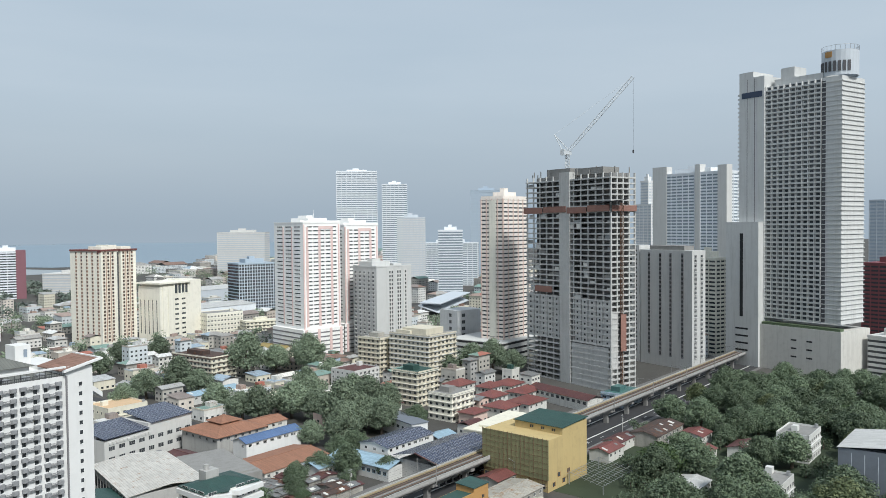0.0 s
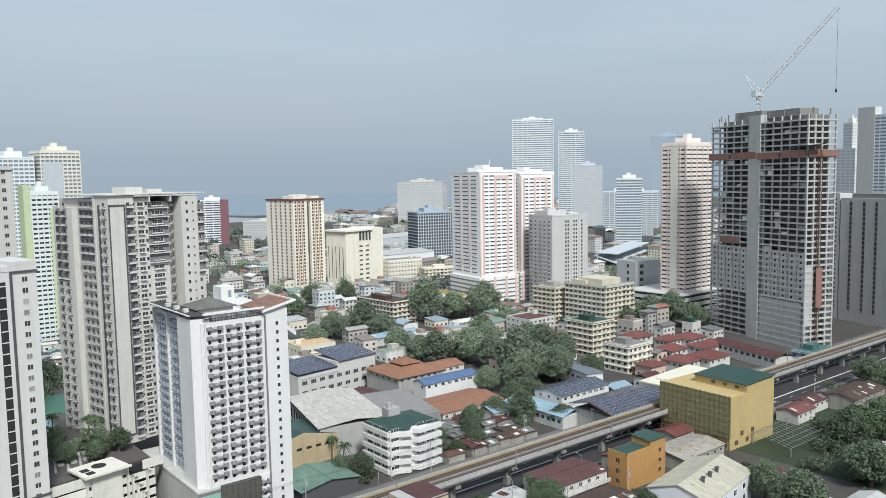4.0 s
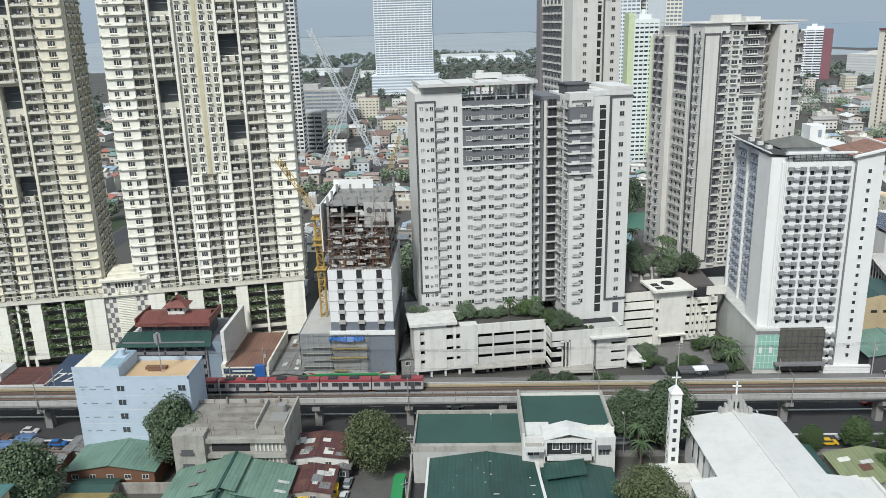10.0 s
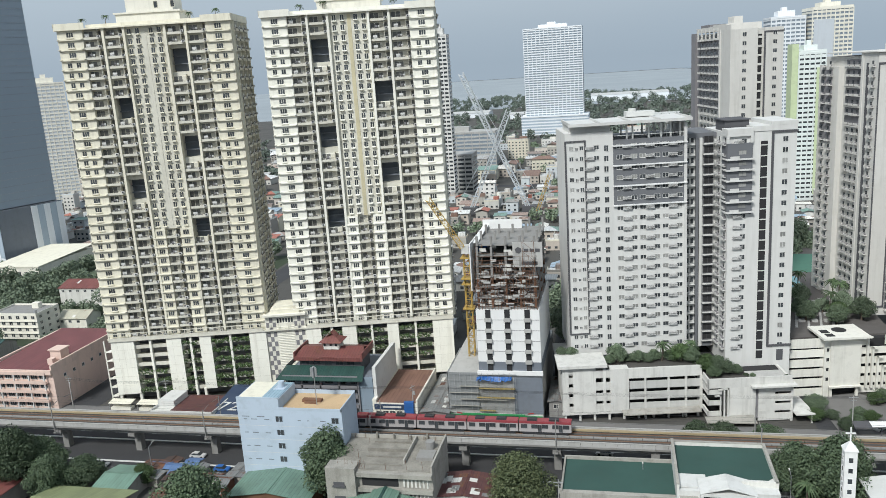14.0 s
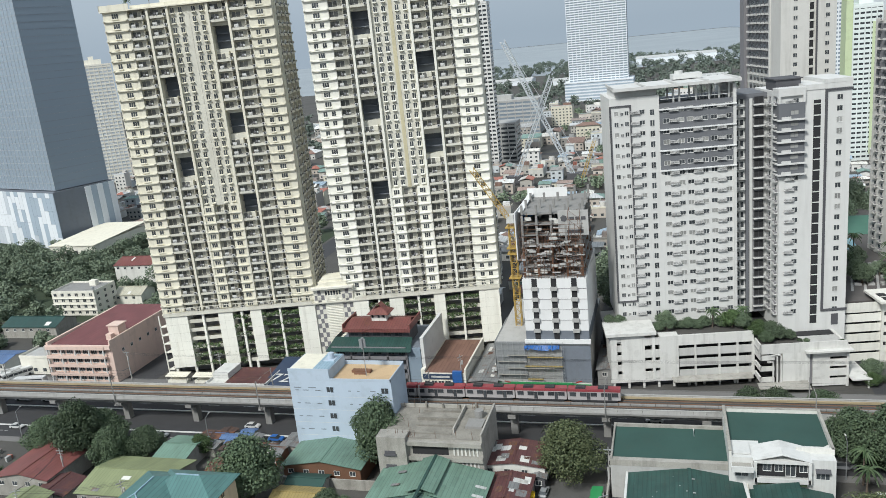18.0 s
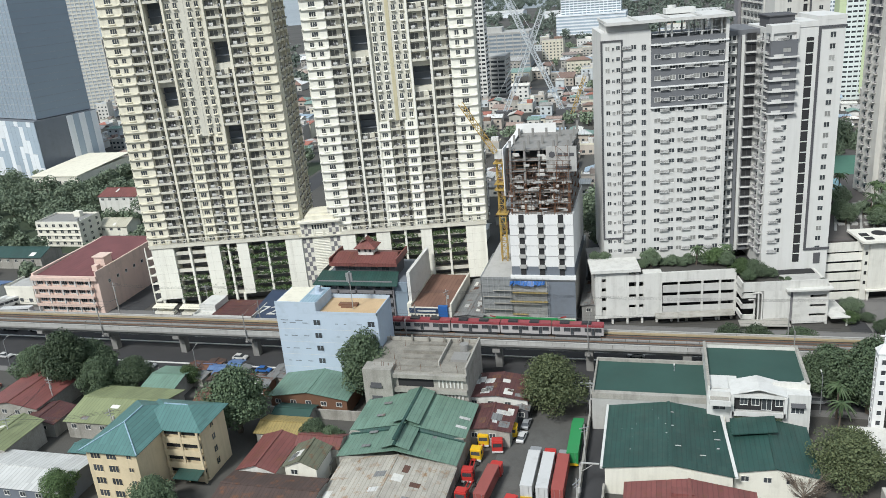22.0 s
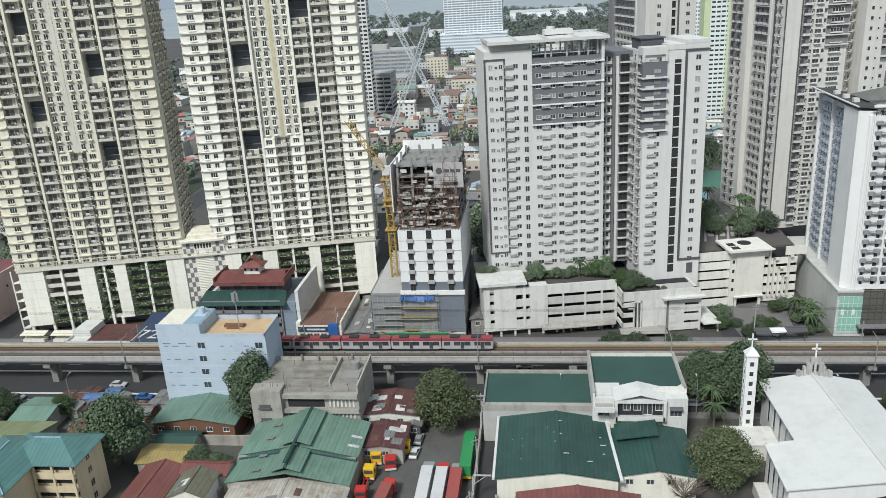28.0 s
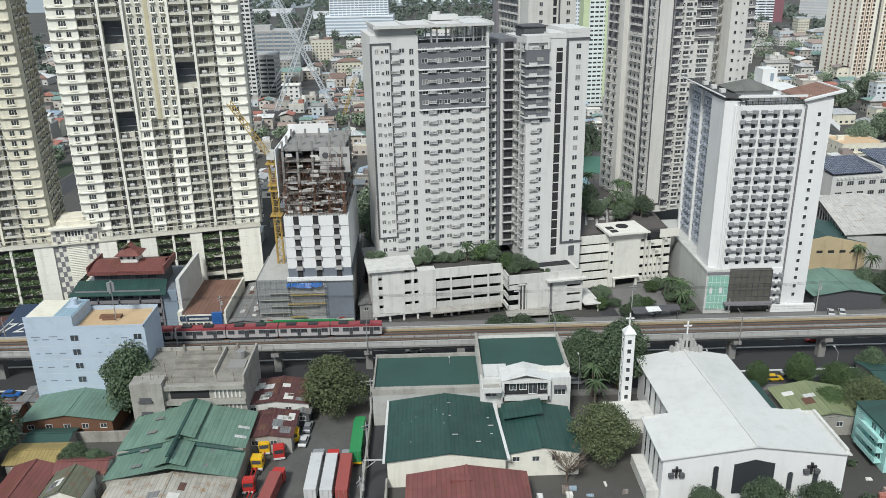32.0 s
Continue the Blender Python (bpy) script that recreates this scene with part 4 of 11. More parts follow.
OUTL = ((-0.15, 0.3, -0.25, 0, 21.8, CH), (5.3, 5.7, -0.25, 0, 21.8, CH), (-0.15, 5.7, -0.25, 0, CH, CH + 0.4), (-0.15, 5.7, -0.25, 0, 21.4, 21.8), (53.7, 54.3, WING - 0.3, WING, 18.0, CH), (53.7, 60.6, WING - 0.3, WING, CH, CH + 0.5), (53.7, 60.6, WING - 0.3, WING, 17.4, 18.0))
for bx in OUTL:
    part("dark_outline", Shape().box(*bx), DARKGREY, condo, "dark painted frame line")
part("stair_slit", Shape().box(50.9, 52.7, WING - 0.02, WING, 14.0, CH - 2), DARK, condo, "near-black strip standing for the shade of a stair slit")
part("garden_door", Shape().box(56.6, 58.4, WING - 0.08, WING, 13.2, 16.4), DARKGREY, condo)
ac = Shape().box(-1.25, 1.25, -0.62, 0, -0.12, 0.0).box(-1.25, 1.25, -0.62, -0.56, 0.14, 0.24).box(-1.25, 1.25, -0.62, -0.56, 0.38, 0.48).box(-1.25, 1.25, -0.62, -0.56, 0.58, 0.66).box(-1.1, 1.1, -0.5, -0.1, 0, 0.5, 1).mesh("aircon_ledge", CONDO, MIDGREY)
side_ac = Shape().box(-1.6, 1.6, -0.95, 0, -0.16, 0.0).box(-1.6, 1.6, -0.95, -0.85, 0.0, 0.55).box(-1.2, 1.2, -0.7, -0.1, 0, 0.5, 1).mesh("aircon_ledge", CONDO, MIDGREY)
rng = np.random.default_rng(3)


def pane():
    return (GLASS, GLASS, CURTAIN)[int(rng.integers(3))]


slot_sill = Shape().box(33.5, 36.4, 2.3, 3.4, 0, 0.14).mesh("slot_sill", CONDO)
slot_ledge = Shape().box(38.6, 42.0, 2.1, 3.4, 0, 0.14).box(38.6, 42.0, 2.1, 2.2, 0.14, 0.42).mesh("slot_ledge", CONDO)
gathered = {}


def gather(name, mesh, at):
    gathered.setdefault((name, mesh.name), (mesh, []))[1].append(at)


for k in range(21):
    z = CH - 3.2 - k * CF
    dark_row = z > 58.6
    yf = -0.12 if dark_row else 0.0
    for c, w in ((1.7, 1.0), (3.2, 0.6), (4.5, 0.9), (8.6, 1.3)):
        gather("window", window_mesh(w, 1.05 if w > 0.7 else 0.7, 1, CONDO, pane()), pose(c, 0, z + 0.9))
    gather("aircon_ledge", ac, pose(6.7, 0, z + 1.2))
    gather("stair_window", window_mesh(1.1, 1.5, 1, CONDO), pose(11.3, 0, z + 0.3))
    for j in range(3):
        c0 = 16.9 + j * 6.3
        for d in (-1.95, 1.95):
            gather("window", window_mesh(1.5, 1.05, 1, CONDO, pane()), pose(c0 + d, yf, z + 0.8))
        gather("aircon_ledge", ac, pose(c0, yf, z + 1.1))
    gather("slot_ledge", slot_ledge, pose(0, 0, z + 0.1))
    gather("slot_sill", slot_sill, pose(0, 0, z + 0.1))
    for c, w in ((34.4, 1.0), (35.8, 0.8)):
        gather("window", window_mesh(w, 1.5, 0, CONDO), pose(c, 3.4, z + 0.7))
    gather("bay_window", window_mesh(2.3, 1.7, 1, DARKGREY, DARK), pose(40.2, 2.9, z + 0.6))
    for yy in (-4.6, 0.4):
        gather("side_ledge", side_ac, on("l", 42.4, yy, z + 0.6))
        gather("window", window_mesh(1.2, 1.2, 1, CONDO), on("l", 42.4, yy, z + 1.1))
    if 55.8 < z + 1 < CH - 2.4:
        gather("window", window_mesh(1.9, 1.0, 1, PANELGREY, CURTAIN), pose(46.0, WING - 0.5, z + 0.9))
        part("balcony_rail", Shape().box(41.6, 49.0, WING - 1.2, WING - 0.5, -0.25, 0.12).box(41.6, 42.0, WING - 0.5, WING + 3.6, -0.25, 0.12).box(42.6, 45.0, WING - 1.1, WING - 1.0, 0.12, 0.8), CONDO, condo, at=pose(0, 0, z - 0.3))
    elif z > 12:
        gather("window", window_mesh(1.3, 1.2, 1, CONDO), pose(46.5, WING, z + 0.8))
        gather("aircon_ledge", ac, pose(44.9, WING, z + 1.1))
    gather("window", window_mesh(1.3, 1.25, 1, CONDO, pane()), pose(57.4, WING, z + 0.8))
    part("stair_landing", Shape().box(51.0, 52.7, WING - 0.14, WING - 0.02, z, z + 0.28), CONDO, condo)
for (name, _), (mesh, poses) in gathered.items():
    pieces(name, mesh, condo, poses, 26, name + "_field")
for z in (75.4, 69.9, 64.2, 58.7):
    part("panel_band", Shape().box(13.0, 33.4, -0.75, -0.12, z, z + 0.32), CLEAN, condo, "white ledge across the dark panel")
CAN = CH + 4.6
perg = Shape().slab([(1.0, -1.6, CAN), (34.2, -1.6, CAN + 0.2), (34.2, 15, CAN + 0.5), (1.0, 15, CAN + 0.3)], 0.28)
for k in range(5):
    perg.box(1.0 + k * 8.2, 1.35 + k * 8.2, -1.8, 15.2, CAN + 0.3, CAN + 0.75)
perg.box(0.8, 34.4, -1.9, -1.6, CAN - 0.35, CAN + 0.45)
part("roof_canopy", perg, CONDO, condo, "flat pale canopy over the roof deck")
posts = Shape()
for px_ in (17, 18.6, 23, 26.4, 29.0, 31.6):
    posts.box(px_, px_ + 0.45, 1.0, 1.4, CH - 0.1, CAN).box(px_, px_ + 0.4, 9, 9.4, CH - 0.1, CAN)
for k in range(9):
    posts.box(24.4 + k * 1.0, 24.5 + k * 1.0, 2.5, 2.6, CH, CH + 3.4)
posts.box(24.4, 32.6, 2.4, 2.55, CH + 1.6, CH + 1.75).box(24.4, 32.6, 2.4, 2.55, CH + 3.3, CH + 3.5).box(13.5, 32.5, 0.1, 0.22, CH + 1.0, CH + 1.12)
part("canopy_frame", posts, WHITE, condo)
part("roof_room", Shape().box(1.5, 12.8, 1.5, 16, CH + 2.4, CAN - 0.3), CONDO, condo)
part("roof_tank", Shape().box(19, 27, 10, 14, CAN + 0.6, CAN + 2.0).tube((21, 12, CAN + 2.0), (21, 12, CAN + 2.8), 1.2, 10), WHITE, condo, "white rooftop plant on the canopy")

# its podium
cp = thing("condominium_podium", "long white parking podium with roof garden", "car park", -17.2, 208, 0, 10)
PODW = surface("podium_white_render", (0.62, 0.612, 0.58), spread=0.15, streak=0.5, dirt=(0.2, 0.19, 0.17), grime=0.4)
DECKW = surface("deck_grey_white_render", (0.5, 0.495, 0.475), spread=0.12, streak=0.3)
# Black block behind the panels paints the shade between the decks.
part("inner_wall", Shape().box(1.0, 61, 3.2, 26, 0, 11.8), DARK, cp, "inner block blackened for the shade of the car park")
part("roof_slab", Shape().box(0.3, 39.0, 0.6, 26, 13.6, 14.2).box(39.0, 61.8, -4.4, 26, 11.0, 11.6), CONCRETE_L, cp)
part("corner_block", Shape().box(3.6, 9.9, 0, 3.2, 2.6, 16.2), PODW, cp, "white stair block")
part("corner_edge", Shape().box(0.6, 2.4, 0, 3.2, 2.6, 16.2), PODW, cp)
part("block_side", Shape().box(0.6, 1.2, 3.2, 12, 0, 16.2), PODW, cp)
for k in range(5):
    part("slit_sill", Shape().box(2.4, 3.6, 0.2, 0.6, 2.6 + k * 2.9, 4.4 + k * 2.9), PODW, cp)
part("block_cap", Shape().box(-0.6, 13.0, -1.0, 9, 16.2, 17.0), PODW, cp, "thin overhanging cap slab")
part("wall_pier", Shape().box(11.9, 12.7, 0, 3.2, 2.6, 15.2), PODW, cp)
part("wall_pier", Shape().box(13.9, 19.0, 0, 3.2, 2.6, 15.2), PODW, cp)
part("top_beam", Shape().box(19.0, 39.0, 0, 0.7, 12.3, 15.2), PODW, cp, "deep white roof beam")
part("top_beam", Shape().box(9.9, 11.9, 0.1, 0.6, 12.8, 15.0).box(12.7, 13.9, 0.1, 0.6, 12.8, 15.0), PODW, cp)
part("end_pier", Shape().box(38.5, 39.2, 0, 3.2, 2.6, 12.28), PODW, cp)
part("ground_beam", Shape().box(0.4, 39.0, 0.1, 0.9, 2.0, 2.6), PODW, cp)
BAYS = ((19.2, 23.3), (23.8, 29.7), (30.2, 34.5), (35.0, 38.5))
for k in range(3):
    z = 2.7 + k * 3.2
    for a, b in BAYS:
        part("deck_panel", Shape().box(a, b, 0.25, 0.5, z, z + 2.2), DECKW, cp, "grey-white deck panel")
    for a, b in ((9.9, 11.9), (12.7, 13.9)):
        part("deck_panel", Shape().box(a, b, 0.2, 0.5, z, z + 2.3), PODW, cp)
    part("deck_slab", Shape().box(10, 38.5, 0.5, 3.2, z - 0.25, z - 0.02), CONCRETE, cp)
for a in (23.3, 29.7, 34.5):
    part("column", Shape().box(a, a + 0.5, 0.05, 0.9, 0, 12.3), PODW, cp)
for j in range(10):
    part("ground_column", Shape().box(1 + j * 4.1, 1.6 + j * 4.1, 0.5, 1.1, 0, 2.0), PODW, cp)
part("shop_front", Shape().box(1.0, 38, 2.2, 3.2, 0, 2.6), DARKGREY, cp, "dark grey wall set back at street level")
part("street_canopy", Shape().slab([(17, -2.4, 2.5), (38.4, -2.4, 2.7), (38.4, 0.2, 3.3), (17, 0.2, 3.1)], 0.25), OLDCONC, cp, "stained grey-white street canopy")
# the part that steps toward the street
F = -5.0
part("side_parapet", Shape().box(39.2, 39.6, F, 0.2, 10.2, 13.2), PODW, cp)
for k in range(3):
    z = 1.0 + k * 3.1
    part("side_deck", Shape().box(39.2, 39.7, F, 0.0, z + 1.4, z + 2.7).box(39.2, 43.0, F, F + 0.4, z + 1.4, z + 2.7), PODW, cp)
part("front_block", Shape().box(45.0, 52.0, F, 3, 1.0, 10.4), PODW, cp, "blank white wall")
part("front_parapet", Shape().box(39.2, 61.6, F, F + 0.4, 10.4, 13.1), PODW, cp)
for a, z1 in ((42.4, 8.4), (43.4, 10.2), (44.4, 10.3)):
    part("white_pipe", Shape().box(a, a + 0.35, F - 0.35, F, 1.4, z1).box(a - 1.4, a + 0.35, F - 0.35, F, z1 - 0.35, z1), PODW, cp, "square white frame tube")
# Grey paint deepens the shade of this narrow recess.
part("shade_recess", Shape().box(52.0, 52.8, F + 0.5, 3, 1.0, 10.4), MIDGREY, cp, "recessed strip greyed for its shade")
for k in range(4):
    z = 0.4 + k * 2.75
    part("deck_panel", Shape().box(52.8, 61.4, F + 0.1, F + 0.5, z, z + 2.0), PODW, cp)
    part("panel_end", Shape().box(52.8, 57.2, F + 0.1, F + 0.5, z + 2.0, z + 2.75), PODW, cp)
part("front_roof", Shape().box(50.6, 62.6, F - 1.6, F + 3, 10.5, 11.0), PODW, cp, "projecting flat white roof")
part("right_side", Shape().box(61.4, 62.0, F, 20, 0, 11.8), PODW, cp)
part("street_canopy", Shape().slab([(38.5, -7.4, 1.6), (51.5, -8.4, 1.4), (51.5, F, 2.3), (38.5, F, 2.3)], 0.25), OLDCONC, cp, "stained grey-white street canopy")
part("porch_roof", Shape().box(62.0, 67, -7.5, 4, 2.6, 3.0), PODW, cp, "white entrance porch roof")
part("porch_post", Shape().box(66.2, 66.6, -7.0, -6.6, 0, 2.6), PODW, cp)
part("planter_bed", Shape().box(13.2, 38.0, 1.5, 11.5, 14.2, 14.8), DIRT, cp, "planting bed of the roof garden")
part("planter_bed", Shape().box(40.0, 50.5, -4.0, 4.5, 11.6, 12.6), DIRT, cp, "planting bed of the roof garden")

# white car park behind, its roof a garden deck shared with the slab condominium
park = thing("car_park", "cream-white low car park with slotted decks", "car park", 43.6, 228.0, 0, 11)
# Blackened inner block, shade of the slotted decks painted in.
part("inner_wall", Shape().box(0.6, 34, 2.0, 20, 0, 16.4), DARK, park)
part("stair_block", Shape().box(14.0, 22.6, -1.0, 6, 3.4, 18.2), CARPARK, park, "cream stair block")
cap_ = part("block_roof", Shape().box(11.0, 24.2, -3.0, 8, 18.2, 18.8), CARPARK, park, "thin projecting roof slab")
part("roof_opening", Shape().tube((18, 3.5, 18.8), (18, 3.5, 18.95), 2.0, 14).box(12.4, 14.6, 1.5, 3.8, 18.8, 18.95).box(12.6, 14.8, -1.5, 0.6, 18.8, 18.95), DARK, cap_, "near-black plates standing for shaded openings in the roof slab")
part("stair_strip", Shape().box(12.4, 14.0, -0.6, 6, 0, 18.2), CARPARK, park)
for k in range(5):
    part("deck_panel", Shape().box(0, 12.4, 0, 0.4, 0.5 + k * 2.95, 2.75 + k * 2.95), CARPARK, park)
    part("deck_panel", Shape().box(22.8, 33.5, 0.3, 0.6, 0.6 + k * 2.95, 2.6 + k * 2.95), CARPARK, park)
    if k:
        part("small_window", Shape().box(13.0, 13.7, -0.66, -0.6, 2.2 + k * 2.95, 3.2 + k * 2.95), DARK, park)
for a, b in ((0, 12.4), (22.6, 24.6), (29.6, 36)):
    part("roof_parapet", Shape().box(a, b, 0, 0.4, 15.1, 17.8), CARPARK, park)
for k in range(5):
    top_z = (17.8, 14.4, 11.6, 8.8, 15.0)[k]
    part("frame_tube", Shape().box(24.4 + k * 1.5, 24.9 + k * 1.5, -0.6, 0.3, 2.2, top_z).box(24.4 + k * 1.5, 25.9 + k * 1.5, -0.6, 0.0, top_z - 0.5, top_z), CARPARK, park, "square cream frame tube")
part("corner_column", Shape().box(14.2, 14.9, -0.8, -0.2, 0, 3.4), CARPARK, park)
part("corner_column", Shape().box(21.6, 22.3, -0.8, -0.2, 0, 3.4), CARPARK, park)
part("entry_beam", Shape().box(13.8, 22.8, -1.6, 0.2, 3.1, 3.6), CARPARK, park)

DECKZ = 17.0
DECKPAVE = surface("dark_deck_paving", (0.115, 0.105, 0.10), rough=0.9, spread=0.3, patch=0.2)
dk = thing("garden_deck", "raised dark-paved garden deck between the condominiums", "roof garden", 0, 0, 0)
part("paving", Shape().prism([(46.5, 232.5), (76, 238.3), (76, 256), (100, 262), (92, 345), (22, 345), (22, 262), (46.5, 262)], 16.4, DECKZ), DECKPAVE, dk, "dark worn paving slabs")
COURT = surface("green_court_coating", (0.065, 0.17, 0.12), rough=0.7, spread=0.15)
part("sports_court", Shape().prism([(62, 305), (82, 305), (88, 333), (66, 333)], DECKZ, DECKZ + 0.05), COURT, dk, "dark green sports court")
part("pool", Shape().prism([(52, 278), (61.5, 283), (62, 300), (53, 298)], DECKZ, DECKZ + 0.06), surface("pool_water", (0.16, 0.36, 0.42), rough=0.12, spread=0.08), dk, "pale blue swimming pool")
for i in range(4):
    a = 50.5 + i * 3.6
    part("path", Shape().slab([(a, 242 + i * 0.8, DECKZ + 0.1), (a + 0.7, 242 + i * 0.8, DECKZ + 0.1), (a + 6.2, 272, DECKZ + 0.1), (a + 5.5, 272, DECKZ + 0.1)], 0.1), CONCRETE_L, dk, "pale path strip")
    for j in range(4):
        x, y = a + 2.0 + j * 1.45, 247 + j * 6.5
        part("tree_box", Shape().box(x, x + 1.8, y, y + 1.8, DECKZ, DECKZ + 0.6), CONCRETE_L, dk)
for x0, x1, y0, y1 in ((44.8, 46.4, 240, 262),):
    part("deck_wall", Shape().box(x0, x1, y0, y1, 0, DECKZ + 1), CARPARK, dk)

# ---- white hotel slab ----
NETBROWN = surface("dull_brown_screen", (0.10, 0.095, 0.08), rough=0.7, spread=0.35, patch=0.5)
hotel = thing("hotel", "tall white hotel slab with small balcony windows", "hotel", 79.5, 209.5, 0)
HF, HZ0, HZ1 = 2.63, 13.6, 60.6
part("main_wall", Shape().box(4.4, 22.2, 0.6, 31, HZ0, HZ1), CLEAN, hotel, "bright white painted front")
part("right_strip", Shape().box(22.2, 29.4, 0, 31, 0, HZ1 + 1.2), CLEAN, hotel, "bright white strip with single windows")
part("strip_joint", Shape().box(22.1, 22.5, -0.05, 0.3, 1.0, HZ1), MIDGREY, hotel)
part("corner_wall", Shape().prism([(3.0, 14.5), (0.9, 12.0), (0.9, 2.2), (3.0, 1.0), (6, 1.0), (6, 14.5)], HZ0, HZ1 + 1.0), CLEAN, hotel, "plain white corner wall")
part("corner_rib", Shape().tube((3.6, 0.7, HZ0), (3.6, 0.7, HZ1), 0.4, 8), CLEAN, hotel, "white half-round rib")
part("corner_rib", Shape().tube((4.9, 0.5, HZ0), (4.9, 0.5, HZ1), 0.3, 8), CLEAN, hotel, "white half-round rib")
part("left_strip", Shape().box(3.6, 8.0, 14.5, 38, HZ0, HZ1), HOTELSIDE, hotel, "white side wall in a shade-cooled tone with balcony columns")
for yy in (14.4, 25.2, 36.6):
    part("side_fin", Shape().box(2.6, 3.7, yy, yy + (0.9 if yy > 20 else 0.5), HZ0, HZ1 + 0.4), CLEAN, hotel, "white upright fin")
part("base_block", Shape().box(0, 8.0, -0.2, 46, 0, 13.0), HOTELBASE, hotel, "pale base block with roof terrace")
part("base_rim", Shape().box(-0.2, 6.6, -0.4, 46.2, 13.0, 13.6), HOTELBASE, hotel)
part("base_beam", Shape().box(0.1, 6.6, -0.35, -0.2, 12.0, 12.9), MIDGREY, hotel)
part("green_glass_wall", Shape().box(0.5, 6.5, -0.38, -0.2, 1.4, 11.9), GLASS_G, hotel, "pale green glass wall at the base")
for c in (1.2, 4.0):
    part("glass_mark", Shape().box(c, c + 0.8, -0.44, -0.38, 6.4, 8.2), CLEAN, hotel)
part("dark_screen", Shape().box(6.6, 19.0, -0.3, 0.6, 1.0, 13.4), NETBROWN, hotel, "dark planted steel screen over the base")
bars = Shape()
for k in range(8):
    bars.box(6.6 + k * 1.77 - 0.08, 6.6 + k * 1.77 + 0.08, -0.5, -0.3, 1, 13.4)
for k in range(7):
    bars.box(6.6, 19.0, -0.45, -0.3, 1 + k * 2.05, 1.12 + k * 2.05)
part("screen_grid", bars, DARKGREY, hotel)
gbars = Shape()
for k in range(6):
    gbars.box(0.5, 6.5, -0.43, -0.38, 1.4 + k * 2.1, 1.46 + k * 2.1).box(0.5 + k * 1.2, 0.56 + k * 1.2, -0.43, -0.38, 1.4, 11.9)
part("glazing_grid", gbars, HAZEWHITE, hotel)
part("base_right", Shape().box(19.0, 22.2, 0.3, 3, 0, HZ0), CLEAN, hotel)
part("entry_roof", Shape().box(5.5, 19, -2.6, 0.2, 3.2, 3.6), MIDGREY, hotel, "dark entrance canopy")
part("foot_ledge", Shape().box(19.5, 32.5, -1.0, 0.2, 0, 2.4), CLEAN, hotel)
RAILGREY = surface("dull_grey_railing", (0.27, 0.275, 0.285), rough=0.6, spread=0.15)
tub = Shape().box(-2.3, 2.3, -0.75, 0, 0.0, 0.14)
for q in (-1.65, 1.65):
    tub.prism([(q - 0.75, 0), (q - 0.75, -0.75), (q - 0.45, -1.05), (q + 0.45, -1.05), (q + 0.75, -0.75), (q + 0.75, 0)], 0.0, 0.95)
tub.box(-0.95, 0.95, -0.78, -0.7, 0.14, 0.24).box(-0.95, 0.95, -0.78, -0.7, 0.66, 0.76)
for q in range(9):
    tub.box(-0.9 + q * 0.22, -0.82 + q * 0.22, -0.78, -0.7, 0.14, 0.7)
TUB = tub.mesh("balcony", RAILGREY)
BLUESIDE = Shape().box(-3.6, 3.6, -0.75, 0, 0.0, 0.14)
for q in (-2.6, 0, 2.6):
    BLUESIDE.prism([(q - 0.8, 0), (q - 0.8, -0.75), (q - 0.5, -1.0), (q + 0.5, -1.0), (q + 0.8, -0.75), (q + 0.8, 0)], 0.0, 0.9)
BLUESIDE = BLUESIDE.mesh("side_balcony", surface("blue_grey_railing", (0.34, 0.37, 0.42), rough=0.6, spread=0.15))
side_tubs, side_wins = [], []
for k in range(17):
    z = 58.4 - k * HF
    for c in (7.1, 12.8, 18.6):
        part("balcony", TUB, None, hotel, at=pose(c, 0.6, z))
        for d in (-1.6, 1.5):
            part("window", window_mesh(0.95, 1.15, 0, CLEAN), None, hotel, at=pose(c + d, 0.6, z - 1.35))
    side_tubs += [on("l", 3.6, yy, z) for yy in (20.2, 31.2)]
    side_wins += [on("l", 3.6, yy + d, z - 1.3) for yy in (20.2, 31.2) for d in (-2.4, 0.1, 2.5)]
pieces("side_balcony", BLUESIDE, hotel, side_tubs, 34)
pieces("side_window", window_mesh(0.9, 1.1, 0, HOTELSIDE), hotel, side_wins, 60)
for k in range(21):
    part("window", window_mesh(0.85, 1.05, 0, CLEAN), None, hotel, at=pose(26.0, 0, 57.4 - k * HF))
for k in range(4):
    part("balcony", TUB, None, hotel, at=pose(20.6, 0.3, 11.2 - k * 2.7) @ Matrix.Diagonal((0.6, 1, 1, 1)))
    part("window", window_mesh(0.9, 1.1, 0, CLEAN), None, hotel, at=pose(20.6, 0.3, 10.0 - k * 2.7))
DULLROOF = surface("dull_green_grey_roof", (0.155, 0.16, 0.145), rough=0.8, spread=0.25, seam=0.8)
part("tilted_roof", Shape().slab([(21.4, 0.2, HZ1 + 1.4), (31.4, 0.0, HZ1 + 3.6), (31.4, 15, HZ1 + 3.6), (21.4, 15, HZ1 + 1.4)], 0.3), surface("rust_brown_roof_sheet", (0.27, 0.15, 0.11), rough=0.75, spread=0.3, seam=0.9, rust=0.3), hotel, "tilted rust-brown roof sheet with white edge")
part("roof_fascia", Shape().slab([(21.2, -0.9, HZ1 + 1.5), (31.8, -1.1, HZ1 + 3.9), (31.8, 0.2, HZ1 + 3.9), (21.2, 0.2, HZ1 + 1.5)], 0.5).slab([(31.3, -1.0, HZ1 + 3.9), (31.9, -1.0, HZ1 + 3.9), (31.9, 15, HZ1 + 3.9), (31.3, 15, HZ1 + 3.9)], 0.5), CLEAN, hotel, "broad white roof edge")
